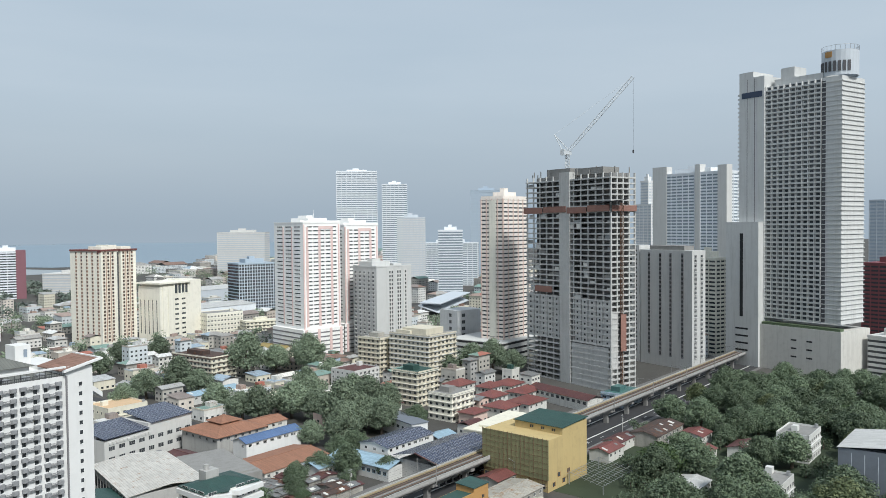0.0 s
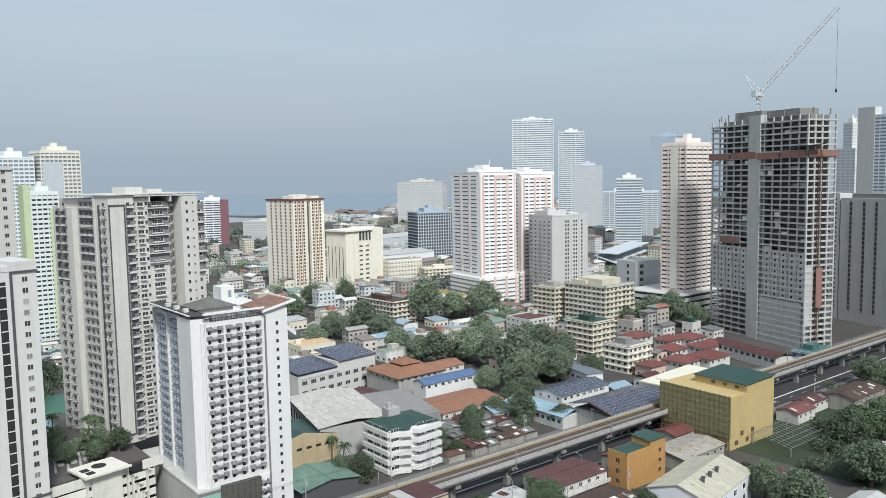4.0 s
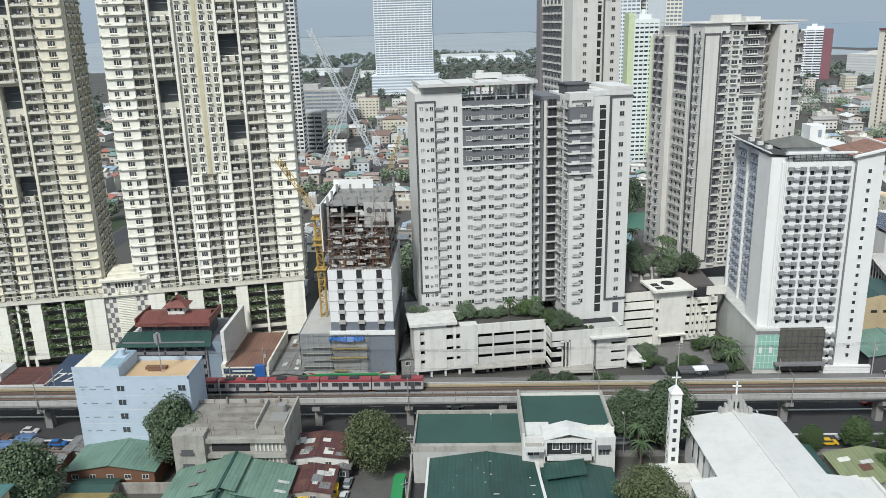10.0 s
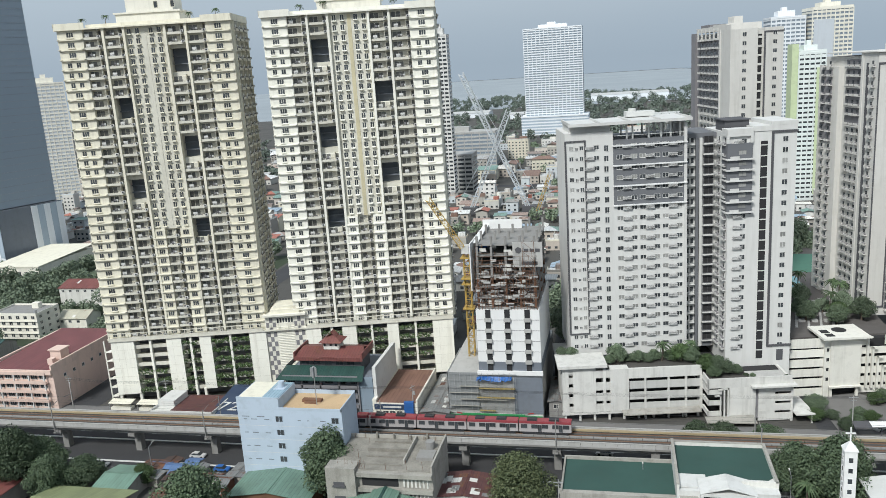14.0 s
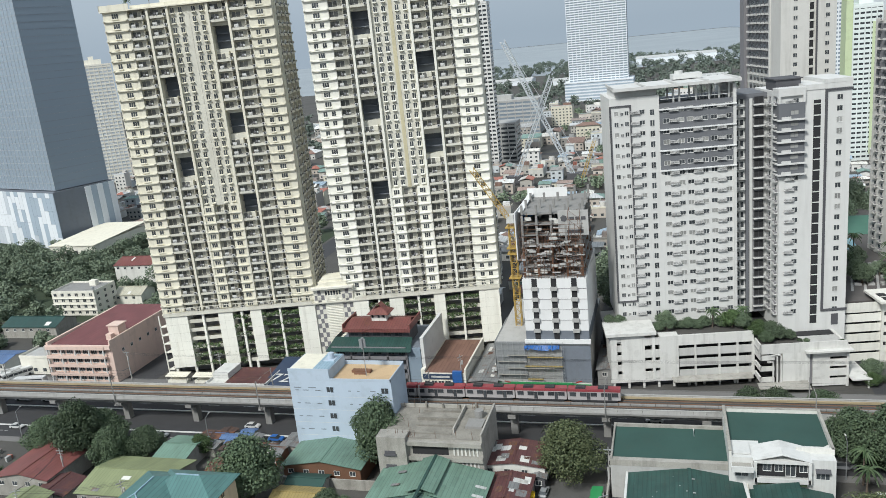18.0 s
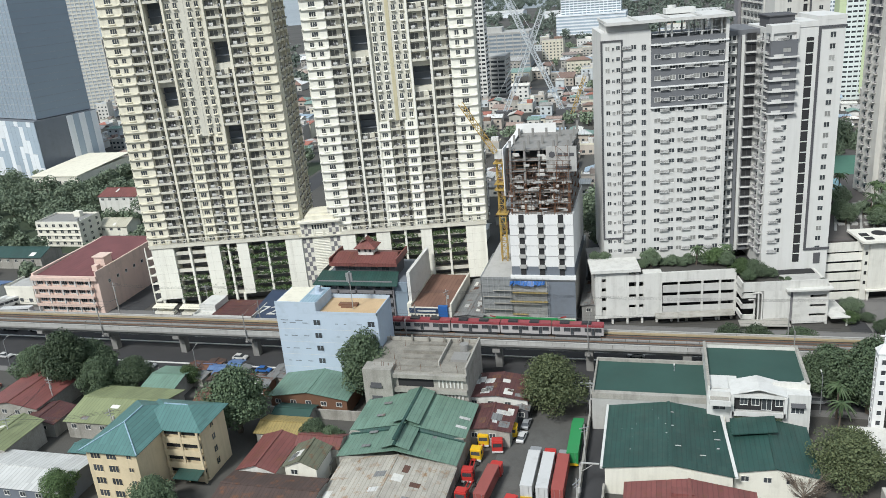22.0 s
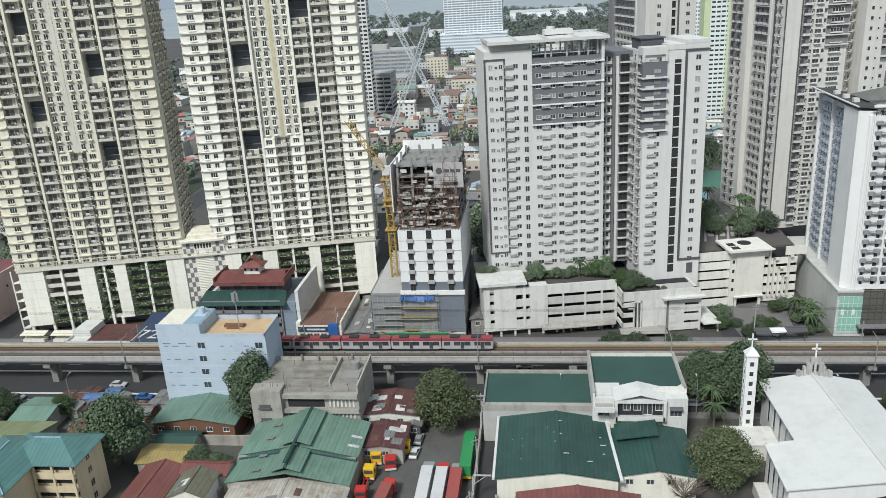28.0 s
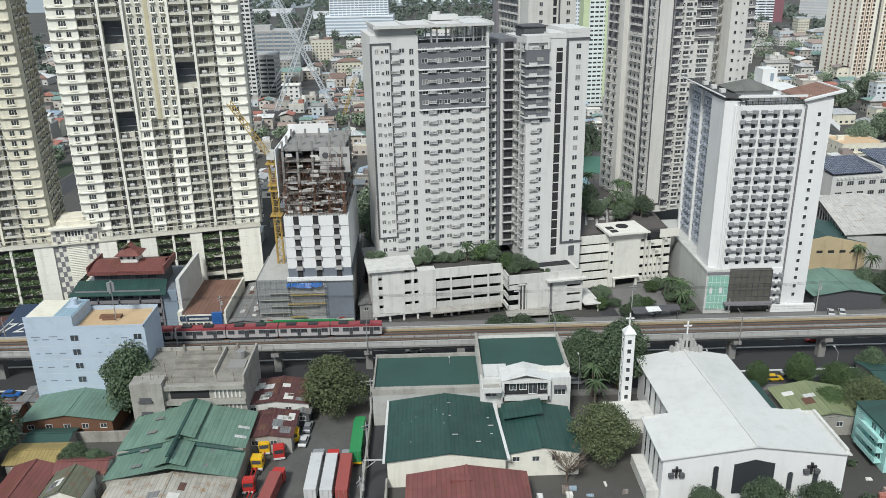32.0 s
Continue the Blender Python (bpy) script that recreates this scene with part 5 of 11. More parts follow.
part("strip_head", Shape().box(22.4, 29.4, 0.1, 15, HZ1 + 1.2, HZ1 + 1.4).prism([(24, 0.1), (29.4, 0.1), (29.4, 3), (24, 3)], HZ1 + 1.4, HZ1 + 2.0), CLEAN, hotel)
part("side_wing", Shape().slab([(29.4, 0.4, 57.0), (32.4, 0.4, 54.6), (32.4, 6, 54.6), (29.4, 6, 58.5)], 1.4), CLEAN, hotel, "slanted white fin at the roof corner")
part("left_roof", Shape().slab([(0.6, 2.2, HZ1 + 2.2), (7.0, 1.4, HZ1 + 1.6), (7.0, 38, HZ1 + 1.6), (0.6, 38, HZ1 + 2.2)], 0.25), surface("dark_roof_membrane", (0.06, 0.06, 0.058), rough=0.8, spread=0.35, patch=0.4), hotel, "dark flat roof over the side wall")
part("left_eave", Shape().slab([(0.3, 1.6, HZ1 + 2.4), (0.7, 1.6, HZ1 + 2.4), (0.7, 38.4, HZ1 + 2.5), (0.3, 38.4, HZ1 + 2.5)], 0.3), CLEAN, hotel, "slender white roof edge")
for yy in (10, 17, 24):
    part("roof_cooler", Shape().box(2.4, 3.8, yy, yy + 1.6, HZ1 + 2.0, HZ1 + 3.0), WHITE, hotel)
part("roof_beam", Shape().box(3.4, 21.8, -0.9, -0.3, HZ1 + 2.3, HZ1 + 2.8), CLEAN, hotel, "thin white beam over the terrace")
part("terrace_deck", Shape().box(4.6, 22.0, 1.1, 12, HZ1, HZ1 + 0.15), DULLROOF, hotel)
deckr = Shape()
for k in range(12):
    deckr.box(4.6 + k * 1.55, 4.7 + k * 1.55, 0.6, 0.7, HZ1, HZ1 + 2.4)
deckr.box(4.4, 22, 0.55, 0.75, HZ1 + 0.95, HZ1 + 1.05)
for k in range(40):
    deckr.box(4.5 + k * 0.44, 4.56 + k * 0.44, 0.6, 0.66, HZ1, HZ1 + 0.95)
part("roof_railing", deckr, DARKGREY, hotel, "dark terrace railing")
part("terrace_furniture", Shape().box(7, 9, 2.5, 4, HZ1 + 0.15, HZ1 + 0.9).box(12, 14, 2.5, 4, HZ1 + 0.15, HZ1 + 0.9).box(16, 18, 3, 4.4, HZ1 + 0.15, HZ1 + 1.0), GREYV, hotel)
part("roof_room", Shape().box(7, 18, 12, 22, HZ1, HZ1 + 2.2), CLEAN, hotel)
part("room_roof", Shape().hip(6.5, 18.5, 11.5, 22.5, HZ1 + 2.2, HZ1 + 4.6), DULLROOF, hotel, "grey-green hipped rooftop roof")
part("roof_tower", Shape().box(18.2, 22.5, 21, 27, HZ1, HZ1 + 6.6), CLEAN, hotel, "white stair tower on the roof")
part("tower_window", window_mesh(1.0, 2.2, 0, CLEAN, GLASS_B), None, hotel, at=pose(21, 21, HZ1 + 3.2))


# ---- construction site beside the condominium ----
def lattice(s, p, q, half, step, r, k=4, mi=0):
    """A square lattice boom from p to q."""
    p, q = Vector(p), Vector(q)
    ax = (q - p).normalized()
    side = ax.cross(Vector((0, 0, 1)))
    side = side.normalized() if side.length > 0.1 else Vector((1, 0, 0))
    up = side.cross(ax).normalized()
    cor = [side * a * half + up * b * half for a, b in ((-1, -1), (1, -1), (1, 1), (-1, 1))]
    for c in cor:
        s.tube(p + c, q + c, r, k, mi=mi)
    n = max(1, int((q - p).length / step))
    for i in range(n):
        a, b = p.lerp(q, i / n), p.lerp(q, (i + 1) / n)
        for j in range(4):
            s.tube(a + cor[j], b + cor[(j + 1) % 4], r * 0.6, 3, mi=mi)
            s.tube(a + cor[j], a + cor[(j + 1) % 4], r * 0.6, 3, mi=mi)
    return s


site = thing("unfinished_building", "unfinished building with white panels, rebar and scaffolding", "building site", -49.3, 208.6, 0)
part("base_block", Shape().box(0, 27, 0.4, 38, 0, 14), CONCRETE_L, site, "pale raw concrete base block")
nets_ = part("grey_net", Shape().box(-0.15, 9, 0.0, 0.3, 3, 14.2).box(-0.3, 0.0, 0.0, 20, 3, 14.2), GREYNET, site, "grey safety net over the scaffold")
part("blue_grey_wall", Shape().box(19, 27.1, 0.1, 0.4, 2.0, 13), SLATE, site, "blue-grey painted wall")
sc = Shape()
for k in range(9):
    sc.tube((8.6 + k * 1.3, -0.9, 2), (8.6 + k * 1.3, -0.9, 13), 0.05, 4)
for k in range(5):
    sc.tube((8, -0.9, 3 + k * 2), (19.5, -0.9, 3 + k * 2), 0.05, 4)
for k in range(28):
    sc.tube((9.6 + k * 0.36, -0.4, 3.4), (9.6 + k * 0.36, -0.4, 9.8), 0.035, 3)
part("scaffold", sc, STEEL, site)
outer = Shape()
for k in range(13):
    outer.tube((0.4 + k * 1.6, -0.75, 1.5), (0.4 + k * 1.6, -0.75, 14.6), 0.05, 4)
for k in range(7):
    outer.tube((0.2, -0.75, 2.2 + k * 2.0), (19.8, -0.75, 2.2 + k * 2.0), 0.05, 4)
for k in range(10):
    outer.tube((0.4 + k * 1.9, -0.8, 2.2 + (k % 3) * 4), (2.0 + k * 1.9, -0.8, 5.6 + (k % 3) * 3), 0.04, 4)
part("outer_scaffold", outer, STEEL, site, "grey tube scaffold across the base")["kind"] = "stuff"
for k in range(4):
    part("scaffold_board", Shape().box(0.4 + (k % 2) * 3, 9 + (k % 2) * 8, -0.95, -0.45, 4.3 + k * 2.0, 4.42 + k * 2.0), OLDCONC, site)
for z, a, b in ((3.0, 9, 13.5), (7.0, 8.4, 19.3), (9.8, 9.2, 19.4)):
    part("yellow_plank", Shape().box(a, b, -1.2, -0.4, z, z + 0.14), YELLOWTARP, site, "dull yellow scaffold board")
tarp = Shape()
rng = np.random.default_rng(8)
for k in range(10):
    tarp.slab([(8.4 + k * 1.0, -1.0, 12.2 + rng.uniform(-0.5, 0.6)), (9.5 + k * 1.0, -1.0, 12.4 + rng.uniform(-0.6, 0.6)), (9.5 + k, 0.1, 13.2), (8.4 + k, 0.1, 13.1)], 0.06)
part("blue_tarp", tarp, BLUEV, site, "crumpled blue tarpaulin")["kind"] = "stuff"
bunt = Shape()
for k in range(14):
    a, b = k / 14, (k + 1) / 14
    f = lambda u: 3.2 - 4 * 1.3 * u * (1 - u)
    bunt.slab([(0.5 + 24 * a, -1.6, f(a)), (0.5 + 24 * b, -1.6, f(b)), (0.5 + 24 * b, -1.5, f(b) - 0.35), (0.5 + 24 * a, -1.5, f(a) - 0.35)], 0.05, k % 2)
part("barrier_tape", bunt, (WHITE, REDPAINT), site, "sagging red and white barrier strip")
part("site_fence", Shape().box(0, 27, -1.9, -1.7, 0, 2.2).box(4, 22, -2.2, -1.7, 2.2, 2.6), GREENPAINT, site, "green corrugated site fence")
part("site_hoarding", Shape().box(3, 27, -1.2, -1.0, 0, 2.4), OFFWHITE, site)
part("panel_wall", Shape().box(9.2, 27.0, 0.2, 30, 17.6, 33), CLEAN, site, "new white wall panels")
part("slate_band", Shape().box(9.2, 27.0, 0.25, 30, 14.0, 17.6), SLATE, site)
part("white_ledge", Shape().box(8.8, 27.4, -0.4, 0.4, 13.8, 15.0), CLEAN, site)
for c in (12.6, 18.0, 23.6):
    part("recess_strip", Shape().box(c - 0.75, c + 0.75, 0.1, 0.24, 15, 33), DARK, site, "dark unfinished window strip")
    for k in range(5):
        part("sill_block", Shape().box(c - 0.95, c + 0.95, -0.5, 0.1, 17.2 + k * 3.1, 18.2 + k * 3.1), CONCRETE_L, site)
for z in (20.7, 23.8, 26.9, 30.0):
    part("panel_joint", Shape().box(9.2, 27.0, 0.14, 0.2, z, z + 0.1), MIDGREY, site)
for k in range(7):
    z = 33 + k * 2.9
    part("floor_slab", Shape().box(9.6, 26.6, 1.0 + k * 0.5, 29, z, z + 0.3), CONCRETE, site)
    for cx in (10, 14, 18, 22, 26):
        for cy in (1.6, 9, 18, 27):
            part("column", Shape().box(cx - 0.3, cx + 0.3, cy - 0.3 + k * 0.3, cy + 0.3 + k * 0.3, z + 0.3, z + 2.9), CONCRETE if k > 2 else RUSTSTEEL, site)
scf = Shape()
for k in range(40):
    xx = 9.4 + (k % 20) * 0.9
    y0 = 0.2 if k < 20 else 4.0
    scf.tube((xx, y0, 33), (xx, y0, 33 + rng.uniform(9, 18)), 0.06, 3)
for k in range(14):
    scf.tube((9.2, 0.2, 34 + k * 1.1), (27, 0.2, 34 + k * 1.1), 0.05, 3).tube((9.2, 4.0, 34 + k * 1.1), (27, 4, 34 + k * 1.1), 0.05, 3)
for k in range(60):
    a = Vector((rng.uniform(9.5, 26), rng.uniform(0, 8), 33 + rng.uniform(0, 14)))
    scf.tube(a, a + Vector((rng.uniform(-2, 2), rng.uniform(-0.3, 0.3), rng.uniform(0.5, 2.5))), 0.07, 3)
part("rusty_scaffold", scf, RUSTSTEEL, site, "dense rusty scaffold and rebar")["kind"] = "stuff"
fw = Shape()
for k in range(50):
    xx, zz, yy = rng.uniform(9.6, 25), 33 + rng.uniform(0, 17), rng.uniform(0.3, 6)
    fw.box(xx, xx + rng.uniform(0.8, 2.6), yy, yy + 0.15, zz, zz + rng.uniform(0.3, 1.2))
cl_ = Shape()
for k in range(150):
    a = Vector((rng.uniform(9.3, 26.5), rng.uniform(-0.4, 1.0), 33 + rng.uniform(0, 12)))
    if k % 3:
        cl_.tube(a, a + Vector((rng.uniform(-1.5, 1.5), 0, rng.uniform(-0.3, 1.6))), 0.06, 3, mi=k % 2)
    else:
        cl_.box(a.x, a.x + rng.uniform(0.5, 2.2), a.y, a.y + 0.1, a.z, a.z + rng.uniform(0.15, 0.7), mi=2)
part("scaffold_clutter", cl_, (STEEL, DARKSTEEL, CONCRETE_L), site, "loose pipes and boards on the scaffold")["kind"] = "stuff"
f_ = part("formwork", fw, OFFWHITE, site)
f_["kind"] = "stuff"
part("white_sheet", Shape().slab([(8.2, 6, 51), (8.2, 26, 52), (9.8, 26, 52), (9.8, 6, 51)], 0.2).box(8.0, 8.3, 2, 26, 38, 51.5).box(8.0, 20, 26, 26.3, 49, 53.5), CLEAN, site, "white weather sheeting")
board = part("sign_board", Shape().box(20.0, 28.2, 2.6, 2.9, 44.6, 51.6), CONCRETE_L, site, "pale grey contractor sign board with dark marks")
mark = Shape().prism([(0, -0.02), (0.9, -0.02), (0.9, 0.02), (0, 0.02)], 0, 1.2)
part("sign_mark", Shape().tube((21.6, 2.5, 49.4), (21.6, 2.6, 49.4), 0.95, 6), DARKGREY, board)
for k in range(3):
    part("sign_mark", Shape().box(23.2 + k * 1.55, 24.4 + k * 1.55, 2.5, 2.6, 48.9, 49.8), DARKGREY, board)
part("sign_mark", Shape().box(22.4, 26.8, 2.5, 2.6, 45.2, 46.2), DARKGREY, board)
part("hoist_frame", lattice(Shape(), (24.4, 3.4, 33), (24.4, 3.4, 52), 1.6, 2.5, 0.08), RUSTSTEEL, site)

crane = thing("tower_crane", "yellow tower crane with raised lattice jib", "crane", -44.6, 223, 14)
part("mast", lattice(Shape(), (0, 0, 0), (0, 0, 32), 0.9, 2.0, 0.16), CRANEYELLOW, crane)
for z in (15, 22.5, 24.2, 30.5):
    part("collar", Shape().box(-1.7, 1.7, -1.7, 1.7, z, z + 0.35), CRANEYELLOW, crane)
part("cab", Shape().box(-1.2, 1.0, -1.4, 1.2, 32, 34.4), WHITE, crane)
part("jib", lattice(Shape(), (-1, -1, 34), (-9.5, -4, 49), 0.7, 1.8, 0.13), CRANEYELLOW, crane, "raised yellow lattice jib")
part("counter_jib", Shape().box(1, 6, -0.8, 0.8, 33.4, 34.2).box(3.6, 6.4, -1.2, 1.2, 32.2, 35), BLUEV, crane, "short counter-jib with blue machinery")

# ---- restaurant with red pagoda roof ----
pg = thing("restaurant_building", "dark five-storey restaurant building with red pagoda roof", "restaurant", -100.5, 207.5, 0)
part("main_wall", Shape().box(0.5, 28.6, 1.6, 20, 0, 12.2), SLATE, pg, "dark slate-grey walls")
part("side_wall", Shape().box(28.6, 29.6, 0.6, 22, 0, 15.5), WHITE, pg, "white side wall")
for k in range(4):
    z = 2.9 + k * 3.0
    part("balcony", Shape().box(0.2, 24, 0.0, 0.25, z - 0.3, z + 0.8).box(0.2, 24, 0.2, 1.6, z - 0.3, z), MIDGREY, pg)
    for j in range(6):
        part("window", window_mesh(2.4, 1.7, 2, MIDGREY), None, pg, at=pose(2.4 + j * 4.0, 1.6, z - 2.2))
for j in range(5):
    part("column", Shape().box(0.2 + j * 5.9, 0.7 + j * 5.9, 0.0, 0.5, 0, 12), MIDGREY, pg)
part("blue_glass_bay", Shape().box(24.2, 28.4, 0.6, 1.6, 0.4, 12), GLASS_B, pg)
part("green_skirt_roof", Shape().slab([(-1.2, -1.4, 11.8), (26, -1.4, 11.8), (25, 4.5, 14.2), (0, 4.5, 14.2)], 0.2).slab([(-1.2, -1.4, 11.8), (0, 4.5, 14.2), (0, 18, 14.2), (-1.2, 19, 11.8)], 0.2), GREENROOF, pg, "dark green sheet skirt roof")
part("upper_wall", Shape().box(4.4, 24, 4.5, 13, 12.2, 17.6), DARKGREY, pg, "dark upper storey")
for j in range(5):
    part("window", window_mesh(2.2, 1.4, 1, DARKGREY), None, pg, at=pose(6.4 + j * 3.6, 4.5, 14.4))
part("red_roof", Shape().slab([(3.4, 3.0, 17.4), (25, 3.0, 17.4), (24, 8.6, 19.0), (4.4, 8.6, 19.0)], 0.25).slab([(4.4, 8.6, 19.0), (24, 8.6, 19.0), (25, 14.4, 17.4), (3.4, 14.4, 17.4)], 0.25), REDROOF, pg, "dark red pagoda roof")
part("roof_fascia", Shape().box(3.3, 25.1, 2.8, 3.05, 16.3, 17.4), REDROOF, pg)
for c in (3.3, 24.7):
    part("gable_board", Shape().prism([(c, 2.9), (c + 0.4, 2.9), (c + 0.4, 14.4), (c, 14.4)], 16.8, 18.8), REDROOF, pg)
arch = Shape()
for k in range(12):
    a0, a1 = math.pi * k / 12, math.pi * (k + 1) / 12
    arch.slab([(14.2 + 4.6 * math.cos(a1), 2.65, 16.4 + 1.3 * math.sin(a1)), (14.2 + 4.6 * math.cos(a0), 2.65, 16.4 + 1.3 * math.sin(a0)), (14.2 + 4.6 * math.cos(a0), 3.0, 16.4 + 1.3 * math.sin(a0)), (14.2 + 4.6 * math.cos(a1), 3.0, 16.4 + 1.3 * math.sin(a1))], 0.35)
part("arched_brow", arch, REDROOF, pg, "curved red brow over the front")
part("cupola", Shape().box(11.8, 16.6, 6.6, 10.6, 18.6, 21.0), OFFWHITE, pg)
for c in (12.2, 14.2, 15.8):
    part("cupola_window", window_mesh(0.7, 1.0, 0, OFFWHITE), None, pg, at=pose(c, 6.6, 19.6))
part("cupola_roof", Shape().hip(11.2, 17.2, 6.0, 11.2, 21.0, 23.0).gable(13, 15.4, 7.6, 9.6, 22.8, 24.0, "y"), REDROOF, pg, "small red cupola roof")

# ---- bank, sheds and shops in front of the podium ----
bank = thing("bank_building", "low bank building with terracotta flat roof", "bank", -72.0, 206.2, 0)
part("wall", Shape().box(0, 13.6, 0, 25, 0, 5.2), CREAM2, bank)
part("roof", Shape().slab([(1.2, 0.3, 5.35), (13.2, 0.3, 5.35), (13.2, 25, 5.6), (1.2, 25, 5.6)], 0.3), surface("dull_brown_roof", (0.21, 0.115, 0.085), rough=0.8, spread=0.25, seam=1.2), bank, "faded brown flat roof")
part("parapet", Shape().box(0, 1.2, 0, 25, 5.2, 6.2).box(13.2, 13.7, 0, 25, 5.2, 6.4), CREAM2, bank)
fas = part("sign_fascia", Shape().box(0.6, 9.6, -0.3, 0, 3.4, 4.9), NAVY, bank, "dark blue sign fascia")
part("sign_bar", Shape().box(3.2, 8.8, -0.36, -0.3, 3.9, 4.4), WHITE, fas)
part("sign_pylon", Shape().box(9.8, 12.6, -0.9, 0.2, 0, 6.0).tube((11.2, -0.95, 4.8), (11.2, -0.9, 4.8), 0.8, 10), BLUEV, bank, "bright blue sign pylon")
for j in range(4):
    part("window", window_mesh(1.6, 1.8, 1, CREAM2), None, bank, at=pose(1.8 + j * 2.1, 0, 0.9))


def shed(name, label, x, y, w, d, h, roof_mat, wall_mat, rise=1.2, along="y", ang=0, cat="shed", group="", patches=0, skylights=0, seed=1, over=0.5, windows=True):
    """A shed: walls with gable ends, two roof sheets, patches of newer sheet, doors."""
    t = thing(name, label, cat, x, y, 0, ang, group)
    wl = Shape().box(0, w, 0, d, 0, h)
    if along == "y":
        wl.face([(0, 0, h), (w, 0, h), (w / 2, 0, h + rise)]), wl.face([(w, d, h), (0, d, h), (w / 2, d, h + rise)])
    else:
        wl.face([(0, d, h), (0, 0, h), (0, d / 2, h + rise)]), wl.face([(w, 0, h), (w, d, h), (w, d / 2, h + rise)])
    part("wall", wl, wall_mat, t)
    r = part("roof", Shape().gable(0, w, 0, d, h + 0.05, h + rise + 0.05, along, over), roof_mat, t)
    if along == "y":
        part("ridge_cap", Shape().box(w / 2 - 0.25, w / 2 + 0.25, -over, d + over, h + rise, h + rise + 0.14), roof_mat, t)
    else:
        part("ridge_cap", Shape().box(-over, w + over, d / 2 - 0.25, d / 2 + 0.25, h + rise, h + rise + 0.14), roof_mat, t)
    rg = np.random.default_rng(seed)
    for k in range(patches + skylights):
        pw, pd = rg.uniform(1.0, 2.4), rg.uniform(1.0, 3.0)
        if along == "y":
            pw = min(pw, w / 2 - 0.6)
            pd = min(pd, d - 1)
            px_ = rg.uniform(0.2, w / 2 - pw - 0.2) if rg.random() < 0.5 else rg.uniform(w / 2 + 0.2, w - pw - 0.2)
            py = rg.uniform(0.3, max(d - pd - 0.3, 0.4))
            zf = lambda q: h + 0.1 + rise * (1 - abs(q - w / 2) / (w / 2))
            quad = [(px_, py, zf(px_)), (px_ + pw, py, zf(px_ + pw)), (px_ + pw, py + pd, zf(px_ + pw)), (px_, py + pd, zf(px_))]
        else:
            pd, pw = min(pd, d / 2 - 0.6), min(pw, w - 1)
            py = rg.uniform(0.2, d / 2 - pd - 0.2)
            px_ = rg.uniform(0.3, max(w - pw - 0.3, 0.4))
            zf = lambda q: h + 0.1 + rise * (1 - abs(q - d / 2) / (d / 2))
            quad = [(px_, py, zf(py)), (px_ + pw, py, zf(py)), (px_ + pw, py + pd, zf(py + pd)), (px_, py + pd, zf(py + pd))]
        part("roof_patch" if k < patches else "skylight", Shape().slab(quad, 0.05), (OFFWHITE, GREYROOF, RUSTROOF, WHITEROOF)[k % 4] if k < patches else WHITEROOF, r)
    if windows:
        for j in range(max(1, int(w / 4))):
            part("window", window_mesh(1.3, 1.0, 1, OFFWHITE), None, t, at=pose(2 + j * 4.0 if w > 4 else w / 2, 0, max(h - 2.0, 0.8)))
    return t


shed("lean_to_shed", "row of low sheds under overlapping pale grey sheets", -57.4, 206.2, 8.0, 28, 2.8, GREYROOF, CONCRETE, 0.5, patches=12, seed=3)
shed("lean_to_shed", "narrow grey sheet-roofed lean-to by the site", -20.8, 211, 4.6, 18, 5.0, GREYROOF, CONCRETE, 0.4, patches=4, seed=4)
shop = thing("shop_building", "low white flat-roofed shop with maroon roof", "shop", -138.5, 196.2, 0)
part("wall", Shape().box(0, 20, 0, 13, 0, 4.6), OFFWHITE, shop)
part("parapet", Shape().box(-0.3, 20.3, -0.3, 0, 4.0, 5.3).box(-0.3, 0, -0.3, 13, 4, 5.3).box(20, 20.3, -0.3, 13, 4, 5.3).box(0, 5.5, 4, 12, 4.6, 6.6), WHITE, shop)
part("roof", Shape().box(5.6, 20, 0, 13, 4.6, 4.75), MAROONROOF, shop, "maroon roof deck")
for j in range(5):
    part("shop_window", window_mesh(2.6, 2.2, 1, OFFWHITE), None, shop, at=pose(2.2 + j * 3.9, 0, 0.4))
ad = thing("roof_sign_building", "low building with dark blue painted sign roof", "shop", -119.6, 197.6, 0)
part("wall", Shape().box(0, 12.5, 0, 17, 0, 4.2), SLATE, ad)
sgn = part("sign_roof", Shape().slab([(-0.6, -0.4, 4.3), (12.8, -0.4, 4.3), (12.8, 17, 6.2), (-0.6, 17, 6.2)], 0.25), NAVY, ad, "dark blue sloped roof with white lettering")
fc = bpy.data.curves.new("roof_number", "FONT")
fc.body, fc.size, fc.extrude = "72", 7.0, 0.02
num = new("roof_number", fc)
num.data.materials.append(WHITE)
num.parent = sgn
num.matrix_basis = pose(0.5, 1.6, 4.62, 6.2, 0, 0)
for k in range(3):
    part("sign_bar", Shape().slab([(8.6 + k * 1.3, 8 - k, 5.42 - k * 0.11), (9.6 + k * 1.3, 8 - k, 5.42 - k * 0.11), (9.6 + k * 1.3, 12, 5.86), (8.6 + k * 1.3, 12, 5.86)], 0.05), (WHITE, REDPAINT, WHITE)[k], sgn)
awn = thing("food_stall", "row of small cream awnings by the podium", "stall", -160, 205.5, 0)
for k in range(2):
    part("awning", Shape().slab([(k * 10, 0, 2.6), (k * 10 + 8, 0, 2.6), (k * 10 + 8, 3, 3.1), (k * 10, 3, 3.1)], 0.12), CREAM, awn)
    part("counter", Shape().box(k * 10 + 0.4, k * 10 + 7.6, 0.5, 2.6, 0, 1.1), CREAM2, awn)
    for q in (0.2, 7.8):
        part("post", Shape().tube((k * 10 + q, 0.2, 0), (k * 10 + q, 0.2, 2.6), 0.06), STEEL, awn)

